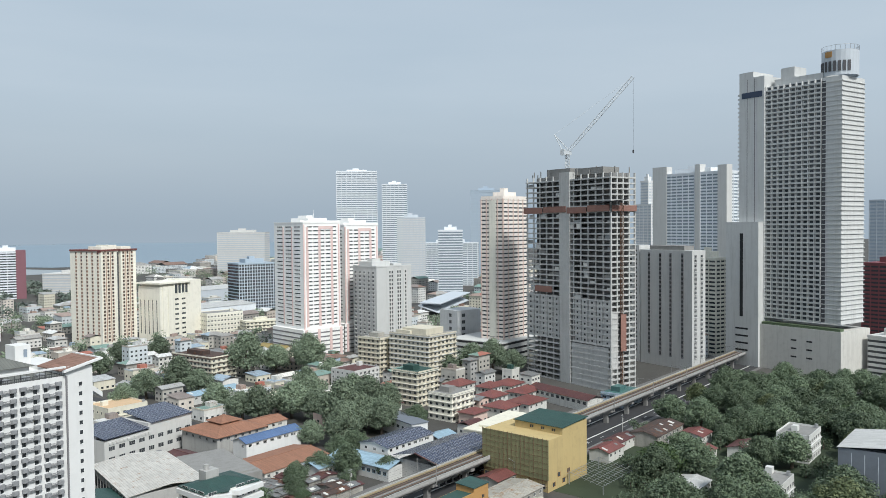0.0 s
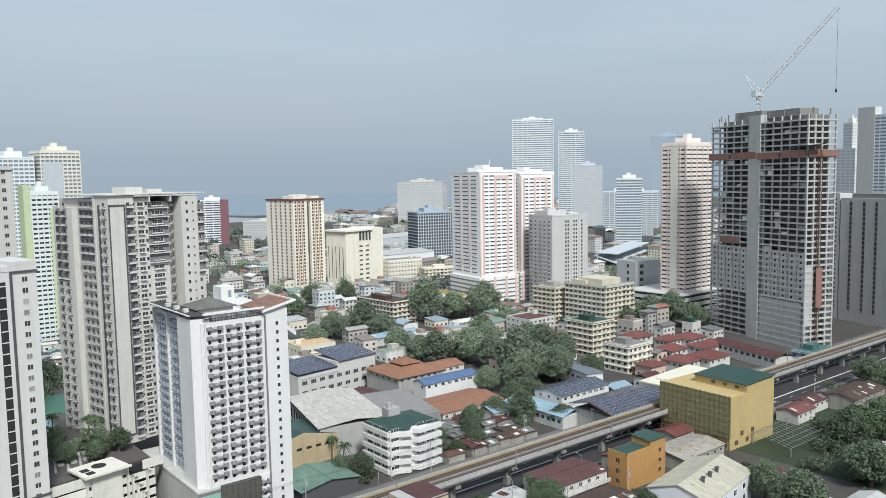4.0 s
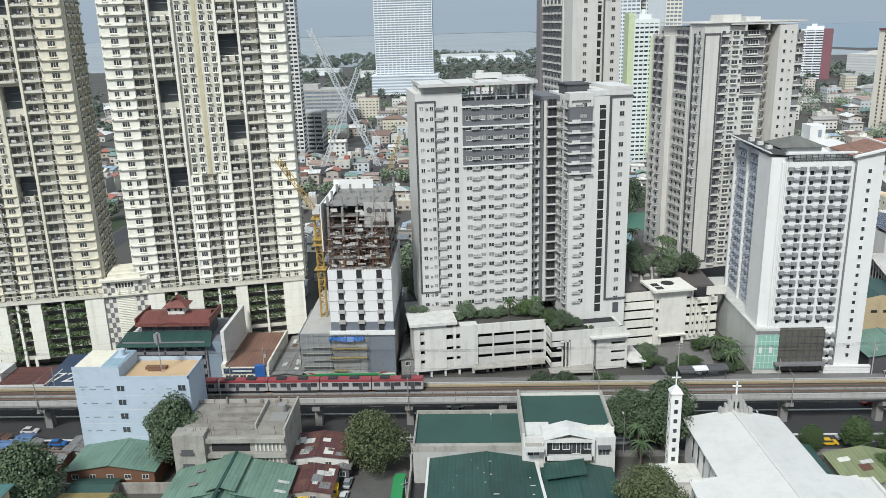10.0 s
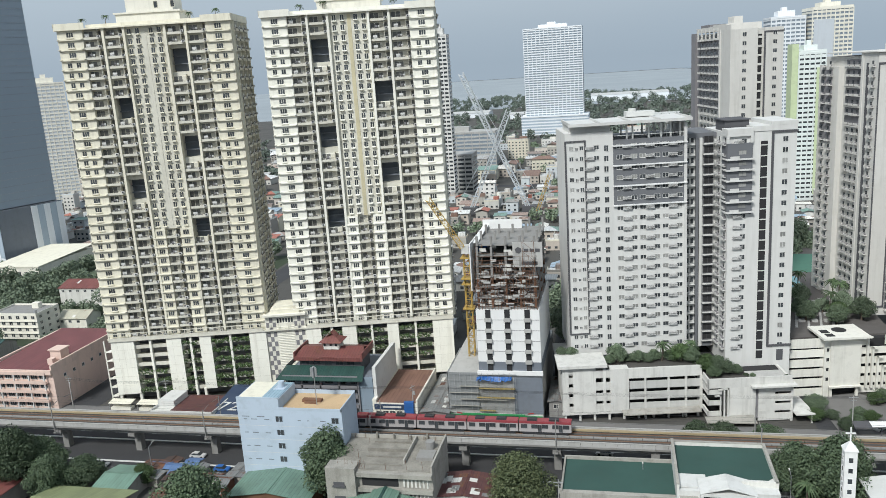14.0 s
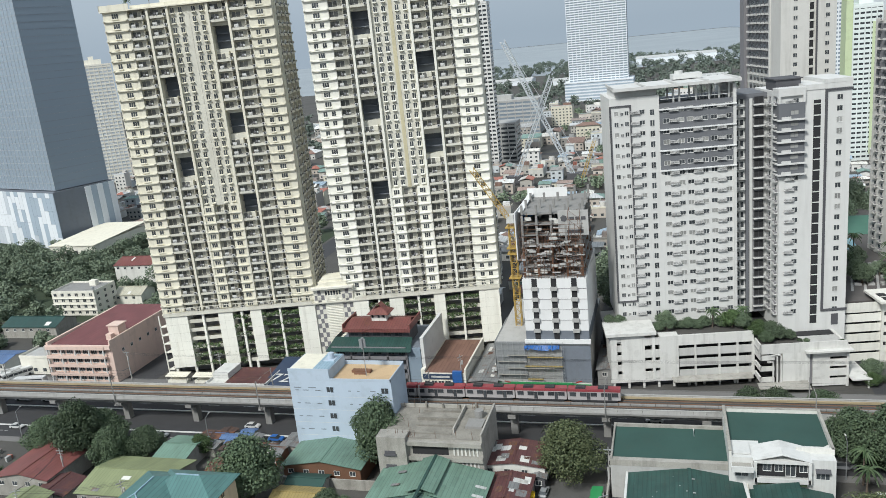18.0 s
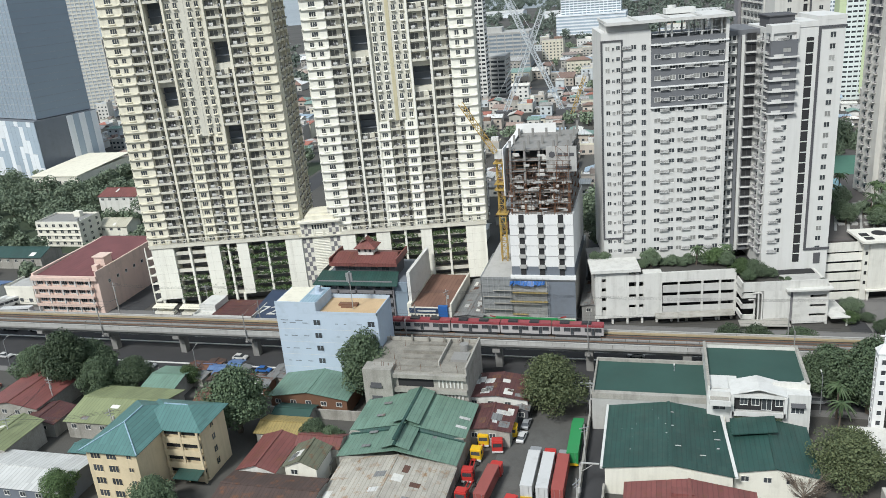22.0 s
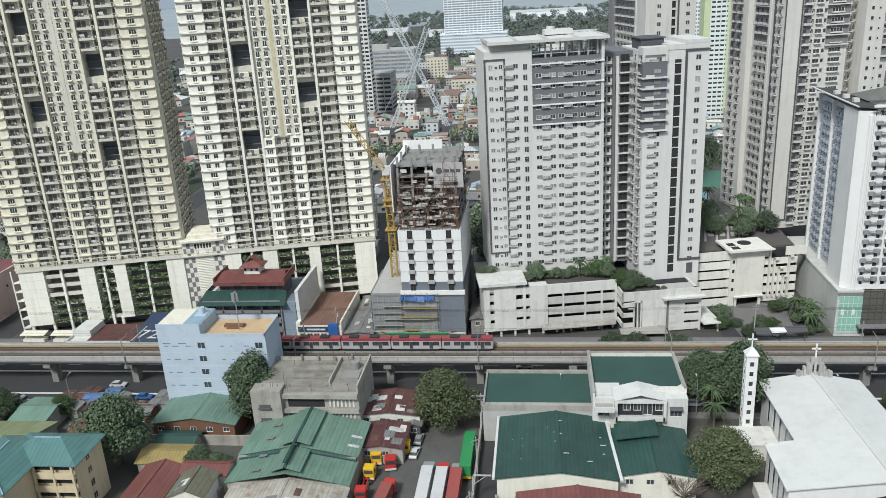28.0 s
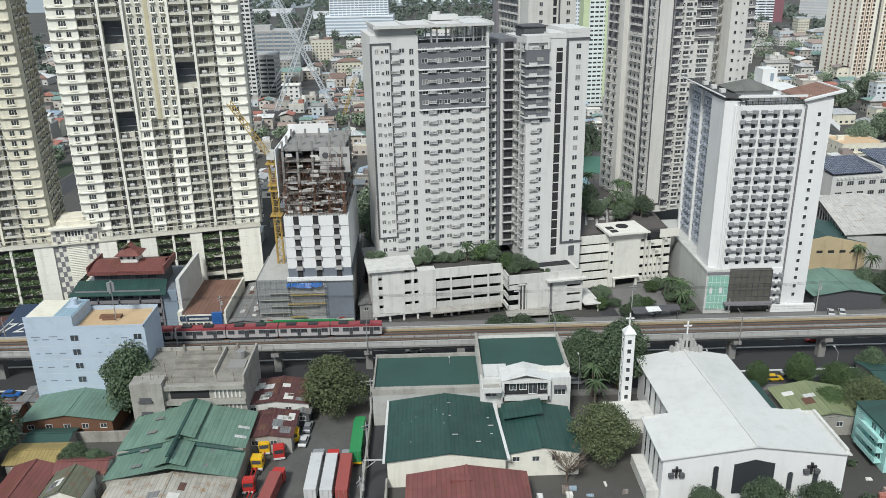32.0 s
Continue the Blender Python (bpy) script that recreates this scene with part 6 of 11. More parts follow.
# ---- pink school-like block ----
pk = thing("office_building", "pale pink four-storey block with maroon roof", "office building", -203, 204.5, 0)
part("wall", Shape().box(0, 25, 0.6, 38, 0, 13.1), PINK2, pk, "pale pink walls")
part("roof", Shape().slab([(0.6, 1.2, 13.5), (24.6, 1.2, 13.5), (24.6, 37.6, 14.9), (0.6, 37.6, 14.9)], 0.3), surface("dull_maroon_deck", (0.17, 0.06, 0.062), rough=0.75, spread=0.2, seam=1.4, grime=0.4), pk, "wide maroon roof deck")
part("parapet", Shape().box(-0.4, 25.2, -0.6, 0.0, 12.4, 13.9).box(24.7, 25.2, 0, 38, 12.8, 15.4).box(-0.4, 0.4, 0, 38, 12.8, 14.6), PINK2, pk)
for k in range(4):
    z = 0.4 + k * 3.1
    part("balcony", Shape().box(-0.4, 23, -0.7, 0.6, z + 2.6, z + 3.0).box(-0.4, 23, -0.8, -0.6, z + 2.6, z + 3.7), PINK2, pk)
    for j in range(7):
        part("window", window_mesh(2.3, 1.6, 2, WHITE), None, pk, at=pose(1.8 + j * 3.2, 0.6, z + 0.8))
for j in range(5):
    part("column", Shape().box(j * 5.6 - 0.2, j * 5.6 + 0.2, -0.7, -0.3, 0, 13), WHITE, pk)
part("roof_tank", Shape().box(19, 23, 8, 12, 13.6, 17.5).box(18.6, 23.4, 7.6, 12.4, 17.5, 17.8).box(20, 22, 5, 7, 13.6, 15.6), PINK2, pk)
for j in range(5):
    part("side_window", window_mesh(1.0, 1.0, 1, WHITE), None, pk, at=on("r", 25, 6 + j * 4.6, 9.5))


# ---- near side of the avenue ----
# pale blue apartment block
bh = thing("apartment_block", "pale blue six-storey block with stepped roof", "apartment block", -92.6, 165, 0)
part("wall", Shape().box(0, 27, 0, 10.5, 0, 21.4), BLUEPAINT, bh, "plain pale blue walls")
part("upper_wall", Shape().box(0, 11, 0, 10.5, 21.4, 24.2), BLUEPAINT, bh)
part("roof_deck", Shape().box(11.2, 26.8, 0.3, 10.3, 21.4, 21.5), surface("buff_roof_deck", (0.52, 0.37, 0.22), spread=0.25), bh, "buff stained roof deck")
part("roof_deck", Shape().box(0.3, 6.5, 0.3, 10.3, 24.2, 24.3), CREAM, bh)
part("roof_deck", Shape().box(6.5, 10.8, 0.3, 10.3, 24.2, 24.35), SKYROOF, bh)
part("parapet", Shape().box(11, 27, 0, 0.25, 21.4, 22.1).box(26.75, 27, 0, 10.5, 21.4, 22.3).box(11, 27, 10.25, 10.5, 21.4, 22.5).box(0, 11, 0, 0.25, 24.2, 24.6), BLUEPAINT, bh)
part("rust_pile", Shape().box(15, 20, 5, 6.4, 21.5, 22.1).box(16, 19, 4, 5, 21.5, 21.8), RUSTSTEEL, bh, "rusty scrap on the roof")
part("roof_tank", Shape().tube((9, 7, 24.3), (9, 7, 26.0), 0.8, 12).box(7.4, 10.4, 5.4, 8.4, 24.3, 24.5), BLUEPAINT, bh)
part("antenna", Shape().tube((19.5, 3.5, 21.5), (19.5, 3.5, 31), 0.12).box(18.7, 20.3, 3.3, 3.7, 29.0, 31.2).box(19.3, 19.7, 2.8, 4.2, 28.8, 31.4), STEEL, bh, "white antenna mast")
for k in range(5):
    z = 3.0 + k * 3.55
    part("window", window_mesh(1.7, 1.4, 1, BLUEPAINT), None, bh, at=pose(10.8, 0, z + 1.2))
    if k > 1:
        part("window", window_mesh(1.7, 1.4, 1, BLUEPAINT), None, bh, at=pose(25.2, 0, z + 1.2))
    for c, w in ((1.4, 0.9), (3.4, 1.6), (6.8, 1.4), (15.6, 0.8), (18, 0.6), (21.4, 1.4)):
        part("vent_slot", Shape().box(c, c + w, -0.03, 0.0, z + 1.6, z + 1.8), SLATE, bh)
    part("facade_joint", Shape().box(0, 27, -0.02, 0, z, z + 0.06), WHITE, bh)
for k in range(2):
    part("vent_slot", Shape().box(1 + k * 4, 3 + k * 4, -0.03, 0, 19.5, 19.7), SLATE, bh)

# old bare concrete block
oc = thing("old_concrete_building", "old stained concrete building with bare flat roof", "building", -65.5, 153.5, 0)
part("wall", Shape().box(0, 24, 0.8, 16.5, 0, 12.6), OLDCONC, oc, "stained bare concrete walls")
part("stair_block", Shape().box(-0.6, 6.4, -0.8, 3.0, 0, 13.6), OLDCONC, oc)
BLOTCHED = surface("blotched_old_roof_slab", (0.25, 0.235, 0.205), rough=0.9, spread=0.45, patch=0.35, streak=0.3, dirt=(0.06, 0.055, 0.05), grime=0.95)
part("roof_deck", Shape().box(0.2, 23.8, 1, 16.3, 12.6, 12.75), BLOTCHED, oc, "blotched bare roof slab")
for k in range(4):
    part("roof_beam", Shape().box(6.8, 16.4, 3.0 + k * 3.6, 3.35 + k * 3.6, 12.75, 13.05 + 0.12 * (k % 2)), BLOTCHED, oc)
for k in range(5):
    part("roof_upstand", Shape().box(6.6 + k * 4.2, 7.0 + k * 4.2, 15.7, 16.15, 12.75, 14.4 - 0.3 * (k % 3)), BLOTCHED, oc, "broken concrete column stub")
part("water_stain_wall", Shape().box(6.4, 16.5, 9.4, 9.7, 12.75, 13.6), BLOTCHED, oc, "low broken wall on the roof")
part("parapet", Shape().box(23.6, 24, 0.8, 16.5, 12.6, 14.2).box(0, 24, 16.2, 16.5, 12.6, 13.6).box(16.5, 16.8, 4, 16, 12.6, 13.8), OLDCONC, oc)
part("ledge", Shape().box(6.4, 24, -0.3, 0.9, 11.4, 12.4).box(6.4, 24, -0.1, 0.9, 7.6, 8.6), OLDCONC, oc)
for z in (8.9, 5.2):
    part("window_band", Shape().box(7.5, 16.0, 0.7, 0.8, z, z + 2.0), DARK, oc, "near-black band standing for the shade of open windows")
    for j in range(7):
        part("grille_bar", Shape().box(17.2 + j * 0.9, 17.55 + j * 0.9, 0.6, 0.85, z, z + 1.9), OFFWHITE, oc)
for z in (5.5, 9.0):
    part("hooded_window", Shape().box(1.0, 4.0, -1.2, -0.8, z, z + 0.4).box(1.2, 3.8, -0.9, -0.8, z + 0.4, z + 1.2), DARKGREY, oc)
rb = Shape()
rng = np.random.default_rng(11)
for k in range(26):
    a = Vector((rng.uniform(0.3, 23.5), (16.0, 1.2)[k % 2] if k % 3 else rng.uniform(1, 16), 12.7))
    rb.tube(a, a + Vector((rng.uniform(-0.2, 0.2), rng.uniform(-0.2, 0.2), rng.uniform(1, 2.4))), 0.05, 3)
part("rebar_stub", rb, RUSTSTEEL, oc)
part("roof_tank", Shape().tube((21, 12, 12.75), (21, 12, 14.6), 1.1, 12).box(19, 23, 6, 10, 12.75, 13.4), CONCRETE, oc)

# sage green market hall with raised ridge
mh = thing("market_hall", "sage green sheet-roofed hall with raised ridge vent", "warehouse", -64.8, 131.5, 0)
part("wall", Shape().box(0, 25.5, 7.8, 21.5, 0, 5.6), OLDCONC, mh)
part("front_wall", Shape().box(0, 25.5, 0, 7.78, 0, 4.6), OLDCONC, mh)
part("roof_sheet", Shape().gable(0, 25.5, 8.4, 21.5, 5.7, 8.3, "y", 0.4), SAGEROOF, mh, "sage green roof sheets")
part("roof_sheet", Shape().gable(0, 25.5, 0, 7.6, 4.7, 7.2, "y", 0.4), SAGEROOF, mh)
part("step_wall", Shape().slab([(0, 7.6, 5.0), (12.7, 7.6, 7.6), (12.7, 8.3, 8.0), (0, 8.3, 5.5)], 0.8).slab([(12.7, 7.6, 7.6), (25.5, 7.6, 5.0), (25.5, 8.3, 5.5), (12.7, 8.3, 8.0)], 0.8), GREENROOF, mh, "dark green step between the roofs")
part("ridge_vent", Shape().gable(9.6, 15.8, 8.0, 21.5, 8.5, 9.5, "y", 0.1).gable(9.6, 15.8, 0, 7.8, 7.4, 8.4, "y", 0.1), SAGEROOF, mh, "raised ridge vent")
part("ridge_line", Shape().box(12.4, 13.0, 0, 21.5, 9.4, 9.62).box(12.4, 13.0, -0.2, 7.8, 8.3, 8.52), GREENROOF, mh)
for k in range(8):
    yy, left = 1.6 + (k // 2) * 5.2, k % 2
    xx = 4.6 if left else 19.0
    zz = (5.8 if yy > 8 else 4.8) + 2.6 * (1 - abs(xx + 1 - 12.75) / 12.75)
    part("skylight", Shape().slab([(xx, yy, zz + 0.06), (xx + 2, yy, zz + (0.42 if left else -0.35)), (xx + 2, yy + 0.9, zz + (0.42 if left else -0.35)), (xx, yy + 0.9, zz + 0.06)], 0.05), GREYROOF, mh)
for yy in (11, 14.5):
    part("skylight", Shape().slab([(23, yy, 6.35), (25.4, yy, 5.85), (25.4, yy + 0.9, 5.85), (23, yy + 0.9, 6.35)], 0.05), WHITEROOF, mh, "white translucent roof panel")
shed("annex_shed", "low annex under patched rusty white roof sheets", -63.5, 114, 24, 17.2, 3.8, PATCHROOF, OLDCONC, 2.0, patches=7, seed=21)

# rust-roofed workshop and second shed
shed("workshop", "workshop under long patched rust-red roof sheets", -43.0, 157.2, 14.6, 10.4, 5.2, MAROONROOF, OFFWHITE, 0.9, patches=14, seed=5)
shed("workshop", "open truck shelter under patched rust-red roof", -40.4, 145.4, 9.8, 9.8, 4.2, MAROONROOF, OLDCONC, 0.7, patches=8, seed=9)
shed("hut", "small grey metal-roofed hut beside the workshop", -31.2, 155.6, 3.0, 4.0, 3.6, GREYROOF, DARKGREY, 0.4, seed=2)

# long flat green roof and villa
lg = thing("flat_roofed_hall", "long hall with flat dark green roof", "warehouse", -13.6, 155, 0)
part("wall", Shape().box(0, 24.5, 0, 15.5, 0, 9.0), CONCRETE_L, lg)
part("roof_deck", Shape().box(0.4, 24.5, 1.2, 15.0, 9.0, 9.12), GREENFLAT, lg, "dark green coated roof deck")
part("parapet", Shape().box(0, 24.5, 15.0, 15.5, 9, 9.9).box(0, 0.4, 0, 15.5, 9, 9.7), OLDCONC, lg, "stained grey parapet")
part("gutter", Shape().box(-0.06, 24.4, -0.08, 1.2, 7.9, 9.3), OLDCONC, lg, "stained grey gutter wall")
vl = thing("villa", "white villa with green flat roof and terrace", "house", 10.4, 152.6, 0)
part("wall", Shape().box(0, 20, 0.5, 20.5, 0, 12.2), WHITE, vl, "bright white walls")
part("roof_deck", Shape().prism([(0.6, 7.5), (6.2, 7.5), (6.2, 6.0), (18.6, 6.0), (19.6, 7), (19.6, 20), (0.6, 20)], 12.2, 12.35), GREENFLAT, vl, "dark green roof deck")
part("parapet", Shape().box(0, 0.5, 0.5, 20.5, 12.2, 13.6).box(0, 20, 20.1, 20.6, 12.2, 13.2).box(19.6, 20.1, 3, 20.5, 12.2, 13.3).box(13, 20, 3.2, 3.6, 12.2, 13.4), OFFWHITE, vl)
part("parapet_cap", Shape().box(-0.06, 0.56, 0.44, 20.66, 13.6, 13.7).box(0, 20, 20.04, 20.66, 13.2, 13.28).box(19.54, 20.16, 3, 20.5, 13.3, 13.4), OLDCONC, vl, "stained grey parapet top")
part("balcony_floor", Shape().box(0.5, 4.2, -2.35, 0.4, 11.0, 11.06), OLDCONC, vl, "bare concrete balcony floor")
# Thin dark sheet on the wall paints the terrace's shade.
part("terrace_cut", Shape().box(5.2, 14.8, 0.3, 0.52, 8.4, 12.0), DARK, vl, "dark sheet standing for the shade of the terrace")
part("gable_front", Shape().prism([(4.6, -0.6), (15.4, -0.6), (15.4, 3.4), (4.6, 3.4)], 11.6, 12.3).gable(4.6, 15.4, -0.6, 5.4, 12.3, 13.7, "y", 0.1), WHITE, vl, "white pediment over the terrace")
part("terrace_rail", Shape().box(4.8, 15.2, -0.8, -0.5, 7.4, 8.4), WHITE, vl)
for c in (4.6, 14.8):
    part("terrace_column", Shape().box(c, c + 0.6, -0.8, 0.5, 7.4, 12), WHITE, vl)
part("terrace_planter", Shape().box(5.4, 14.6, -0.4, 0.2, 6.6, 7.2), LEAF_A, vl)
part("door", window_mesh(1.8, 2.5, 1, WHITE), None, vl, at=pose(11.6, 0.3, 8.6))
for c in (7.2, 9.4, 14.0):
    part("window", window_mesh(1.4, 1.4, 1, WHITE), None, vl, at=pose(c, 0.3, 9.6))
part("window", window_mesh(2.4, 1.6, 2, WHITE), None, vl, at=pose(17.6, 0.5, 8.0))
part("window_awning", Shape().slab([(16.2, -0.4, 9.8), (19.0, -0.4, 9.8), (19.0, 0.5, 10.3), (16.2, 0.5, 10.3)], 0.1), DARKGREY, vl)
part("window", window_mesh(2.4, 1.4, 1, WHITE), None, vl, at=pose(2.4, 0.5, 8.0))
part("balcony", Shape().box(0.3, 4.4, -2.5, 0.5, 10.6, 11.0).box(0.3, 4.4, -2.7, -2.4, 10.6, 11.8).box(0.3, 4.2, 1.5, 6.5, 12.3, 12.6), WHITE, vl)

# dark green warehouse
gw = thing("warehouse", "large warehouse with worn dark green sheet roof", "warehouse", -9.5, 132.5, 0)
part("wall", Shape().box(0, 23.5, 0, 22.5, 0, 6.2).face([(0, 0, 6.2), (23.5, 0, 6.2), (12.5, 0, 7.9)]), CREAM2, gw, "cream corrugated front wall")
part("roof_sheet", Shape().slab([(-0.5, -0.5, 6.3), (12.5, -0.5, 8.0), (12.0, 23, 8.0), (-0.5, 23, 6.3)], 0.15), GREENROOF, gw, "worn dark green roof sheets")
part("roof_sheet", Shape().slab([(12.5, -0.5, 8.0), (24, -0.5, 6.3), (22.5, 23, 6.3), (12.0, 23, 8.0)], 0.15), GREENROOF, gw)
part("ridge_cap", Shape().slab([(12.2, -0.5, 8.12), (12.9, -0.5, 8.12), (12.4, 23, 8.12), (11.7, 23, 8.12)], 0.1), GREENROOF, gw)
for q in ([(-0.9, -0.5, 6.5), (-0.4, -0.5, 6.5), (-0.4, 23, 6.5), (-0.9, 23, 6.5)], [(23.8, -0.5, 6.5), (24.4, -0.5, 6.5), (23.0, 23, 6.5), (22.4, 23, 6.5)]):
    part("white_edge", Shape().slab(q, 0.5), WHITE, gw)
rng = np.random.default_rng(4)
for k in range(16):
    xx, yy = rng.uniform(1, 22), rng.uniform(1, 20)
    zz = (6.3 + 1.7 * xx / 12.5 if xx < 12.3 else 8.0 - 1.7 * (xx - 12.5) / 11.5) + 0.08
    part("repair_spot", Shape().box(xx, xx + rng.uniform(0.3, 1.2), yy, yy + 0.25, zz - 0.06, zz), WHITEROOF, gw)
ww = shed("warehouse", "smaller dark green sheet-roofed warehouse", 14.4, 135, 14.8, 16.5, 5.6, GREENROOF, CREAM2, 1.4, "y", seed=6)
part("roof_monitor", Shape().slab([(0.4, 10.5, 7.0), (9, 10.5, 8.2), (9, 16.4, 8.2), (0.4, 16.4, 7.0)], 0.25), GREENROOF, ww)
rr = shed("tin_roof_house", "house under faded red sheet roof", -5.2, 108, 22.5, 20.5, 5.6, REDROOF, WHITE, 1.8, "y", cat="house", seed=12)
part("roof_box", Shape().box(8, 12, 16, 18, 6.8, 7.6), REDROOF, rr)

# ---- white church ----
ch = thing("church", "white church with pale sheet roof and bell tower", "church", 43, 125, 0)
part("transept_wall", Shape().box(0, 35, 0, 14, 0, 10.4).face([(0, 0, 10.4), (35, 0, 10.4), (17.6, 0, 12.6)]), CLEAN, ch, "bright white front wall")
part("nave_wall", Shape().box(5.6, 25.6, 14, 39, 0, 10.4).face([(25.6, 39, 10.4), (5.6, 39, 10.4), (15.6, 39, 12.4)]), CLEAN, ch)
part("roof_sheet", Shape().slab([(-0.6, -0.6, 10.4), (17.6, -0.6, 12.8), (17.0, 14.4, 12.8), (-0.6, 14.4, 10.4)], 0.25), CHURCHROOF, ch, "bright white roof sheets")
part("roof_sheet", Shape().slab([(17.6, -0.6, 12.8), (35.6, -0.6, 10.4), (35.6, 14.4, 10.4), (17.0, 14.4, 12.8)], 0.25), CHURCHROOF, ch)
part("roof_sheet", Shape().slab([(5.0, 14.4, 11.2), (17.0, 14.4, 12.8), (15.6, 39.5, 12.6), (4.6, 39.5, 10.6)], 0.25), CHURCHROOF, ch)
part("roof_sheet", Shape().slab([(17.0, 14.4, 12.8), (26.6, 14.4, 11.2), (26.2, 39.5, 10.6), (15.6, 39.5, 12.6)], 0.25), CHURCHROOF, ch)
part("ridge_cap", Shape().slab([(17.2, -0.6, 12.95), (17.9, -0.6, 12.95), (15.9, 39.5, 12.8), (15.3, 39.5, 12.8)], 0.12), CHURCHROOF, ch)
part("gutter_wall", Shape().box(34.6, 35.2, 0, 14, 10.3, 11.2).box(26, 35, 13.6, 14.2, 9.6, 10.9).box(-0.2, 5.6, 13.6, 14.2, 9.6, 10.9), OFFWHITE, ch)


def arched_window(w, h):
    key = ("arch", w, h)
    if key not in _kept:
        s = Shape()
        pts = [(-w / 2, 0), (w / 2, 0)] + [(w / 2 * math.cos(math.pi * i / 8), h - w / 2 + w / 2 * math.sin(math.pi * i / 8)) for i in range(9)]
        s.face([(a, -0.05, b) for a, b in pts], 1)
        for i in range(len(pts)):
            a, b = pts[i], pts[(i + 1) % len(pts)]
            s.slab([(a[0] * 1.2, -0.12, a[1] + 0.1), (b[0] * 1.2, -0.12, b[1] + 0.1), (b[0], -0.02, b[1]), (a[0], -0.02, a[1])], 0.1)
        _kept[key] = s.mesh("arched_window", CLEAN, GLASS)
    return _kept[key]


for c in (10.2, 24.6, 29.5):
    part("arched_window", arched_window(1.0, 6.2 if c < 20 else 4.4), None, ch, at=pose(c, 0, 2.2))
part("front_window", Shape().box(13.6, 21.4, -0.1, 0.0, 2, 8.6).face([(13.6, -0.1, 8.6), (21.4, -0.1, 8.6), (17.5, -0.1, 9.6)]), GLASS, ch, "large dark gable-headed window")
for yy in (2.5, 5.5, 8.5, 11.5):
    part("arched_window", arched_window(1.0, 6.0), None, ch, at=on("l", 0, yy, 3.0))
for yy in (17, 21, 25, 29, 33):
    part("arched_window", arched_window(1.1, 5.6), None, ch, at=on("l", 5.6, yy, 4.2))
cross = Shape().box(-0.2, 0.2, -0.2, 0.2, 0, 2.4).box(-0.9, 0.9, -0.2, 0.2, 1.4, 1.8)
for c in (2.6, 28.4):
    part("wall_cross", cross, DARKSTEEL, ch, at=pose(c, -0.3, 6.2))
    part("wall_lamp", Shape().box(c - 1.5, c - 0.5, -0.8, -0.1, 6.4, 7.2).box(c + 0.5, c + 1.5, -0.8, -0.1, 6.4, 7.2), DARKGREY, ch)
STONEGREY = surface("weathered_grey_stucco", (0.40, 0.395, 0.38), spread=0.3, streak=0.6, grime=0.5)
gb = part("bell_gable", Shape().box(12.4, 20.0, 38.6, 39.3, 10.4, 13.2), STONEGREY, ch, "weathered grey ornate gable seen from behind")
for k in range(7):
    part("gable_rib", Shape().box(12.7 + k * 1.05, 13.2 + k * 1.05, 38.3, 39.5, 10.4, 13.4 + 0.9 * (3 - abs(k - 3)) ** 0.8), STONEGREY, gb)
part("gable_arch", Shape().prism([(14.4, 38.5), (18.0, 38.5), (18.0, 39.4), (14.4, 39.4)], 13.2, 15.2).prism([(15.2, 38.6), (17.2, 38.6), (17.2, 39.3), (15.2, 39.3)], 15.2, 16.6), STONEGREY, gb)
part("gable_bell_opening", Shape().box(15.6, 16.8, 38.4, 38.5, 13.4, 15.0), DARK, gb)
part("gable_cross", Shape().box(16.0, 16.3, 38.8, 39.1, 16.6, 19.8).box(15.2, 17.1, 38.8, 39.1, 18.5, 18.8), CLEAN, gb, "white cross")
bt = part("bell_tower", Shape().box(-0.4, 1.9, 31.2, 33.5, 0, 20.6), CLEAN, ch, "slim white bell tower with square openings")
for z in range(8):
    part("tower_opening", window_mesh(0.8, 1.0, 0, CLEAN), None, bt, at=pose(0.75, 31.2, 2.2 + z * 2.3))
    part("tower_opening", window_mesh(0.8, 1.0, 0, CLEAN), None, bt, at=on("l", -0.4, 32.35, 2.2 + z * 2.3))
part("tower_cap", Shape().box(-0.6, 2.1, 31.0, 33.7, 20.6, 20.85).hip(-0.4, 1.9, 31.2, 33.5, 20.9, 22.6, 0.1), CLEAN, bt)
part("tower_cross", Shape().box(0.63, 0.87, 32.2, 32.45, 22.4, 25.4).box(-0.2, 1.7, 32.2, 32.45, 24.0, 24.25), CLEAN, bt)
part("side_annex", Shape().box(-4.2, 5.5, 24, 31.1, 0, 3.6).box(-4.5, 5.5, 23.7, 31.15, 3.6, 3.9), OFFWHITE, ch, "low white side annex")
part("side_wing", Shape().box(-2.4, -0.02, 1, 13, 0, 2.4), OFFWHITE, ch, "low pale side passage")

# ---- mint building, beige box and roofs toward the bend ----
mt = thing("mint_building", "mint green building with dark green roof", "apartment block", 90.5, 132.5, 0)
part("wall", Shape().box(0, 24.5, 0, 12.5, 0, 8.6), MINT, mt, "mint green walls")
part("roof_deck", Shape().box(-0.3, 16.5, -0.2, 12.8, 8.6, 9.0), GREENFLAT, mt, "dark green flat roof")
part("roof_terrace", Shape().box(16.5, 24.5, 0, 12.5, 8.6, 8.75), CONCRETE, mt)
part("terrace_rail", Shape().box(16.5, 24.5, 0, 0.15, 9.6, 9.75).box(24.35, 24.5, 0, 12.5, 9.6, 9.75).box(16.5, 24.5, 0, 0.15, 9.1, 9.2), DARKSTEEL, mt)
for k in range(9):
    part("rail_post", Shape().box(16.6 + k * 0.97, 16.7 + k * 0.97, 0, 0.12, 8.7, 9.7), DARKSTEEL, mt)
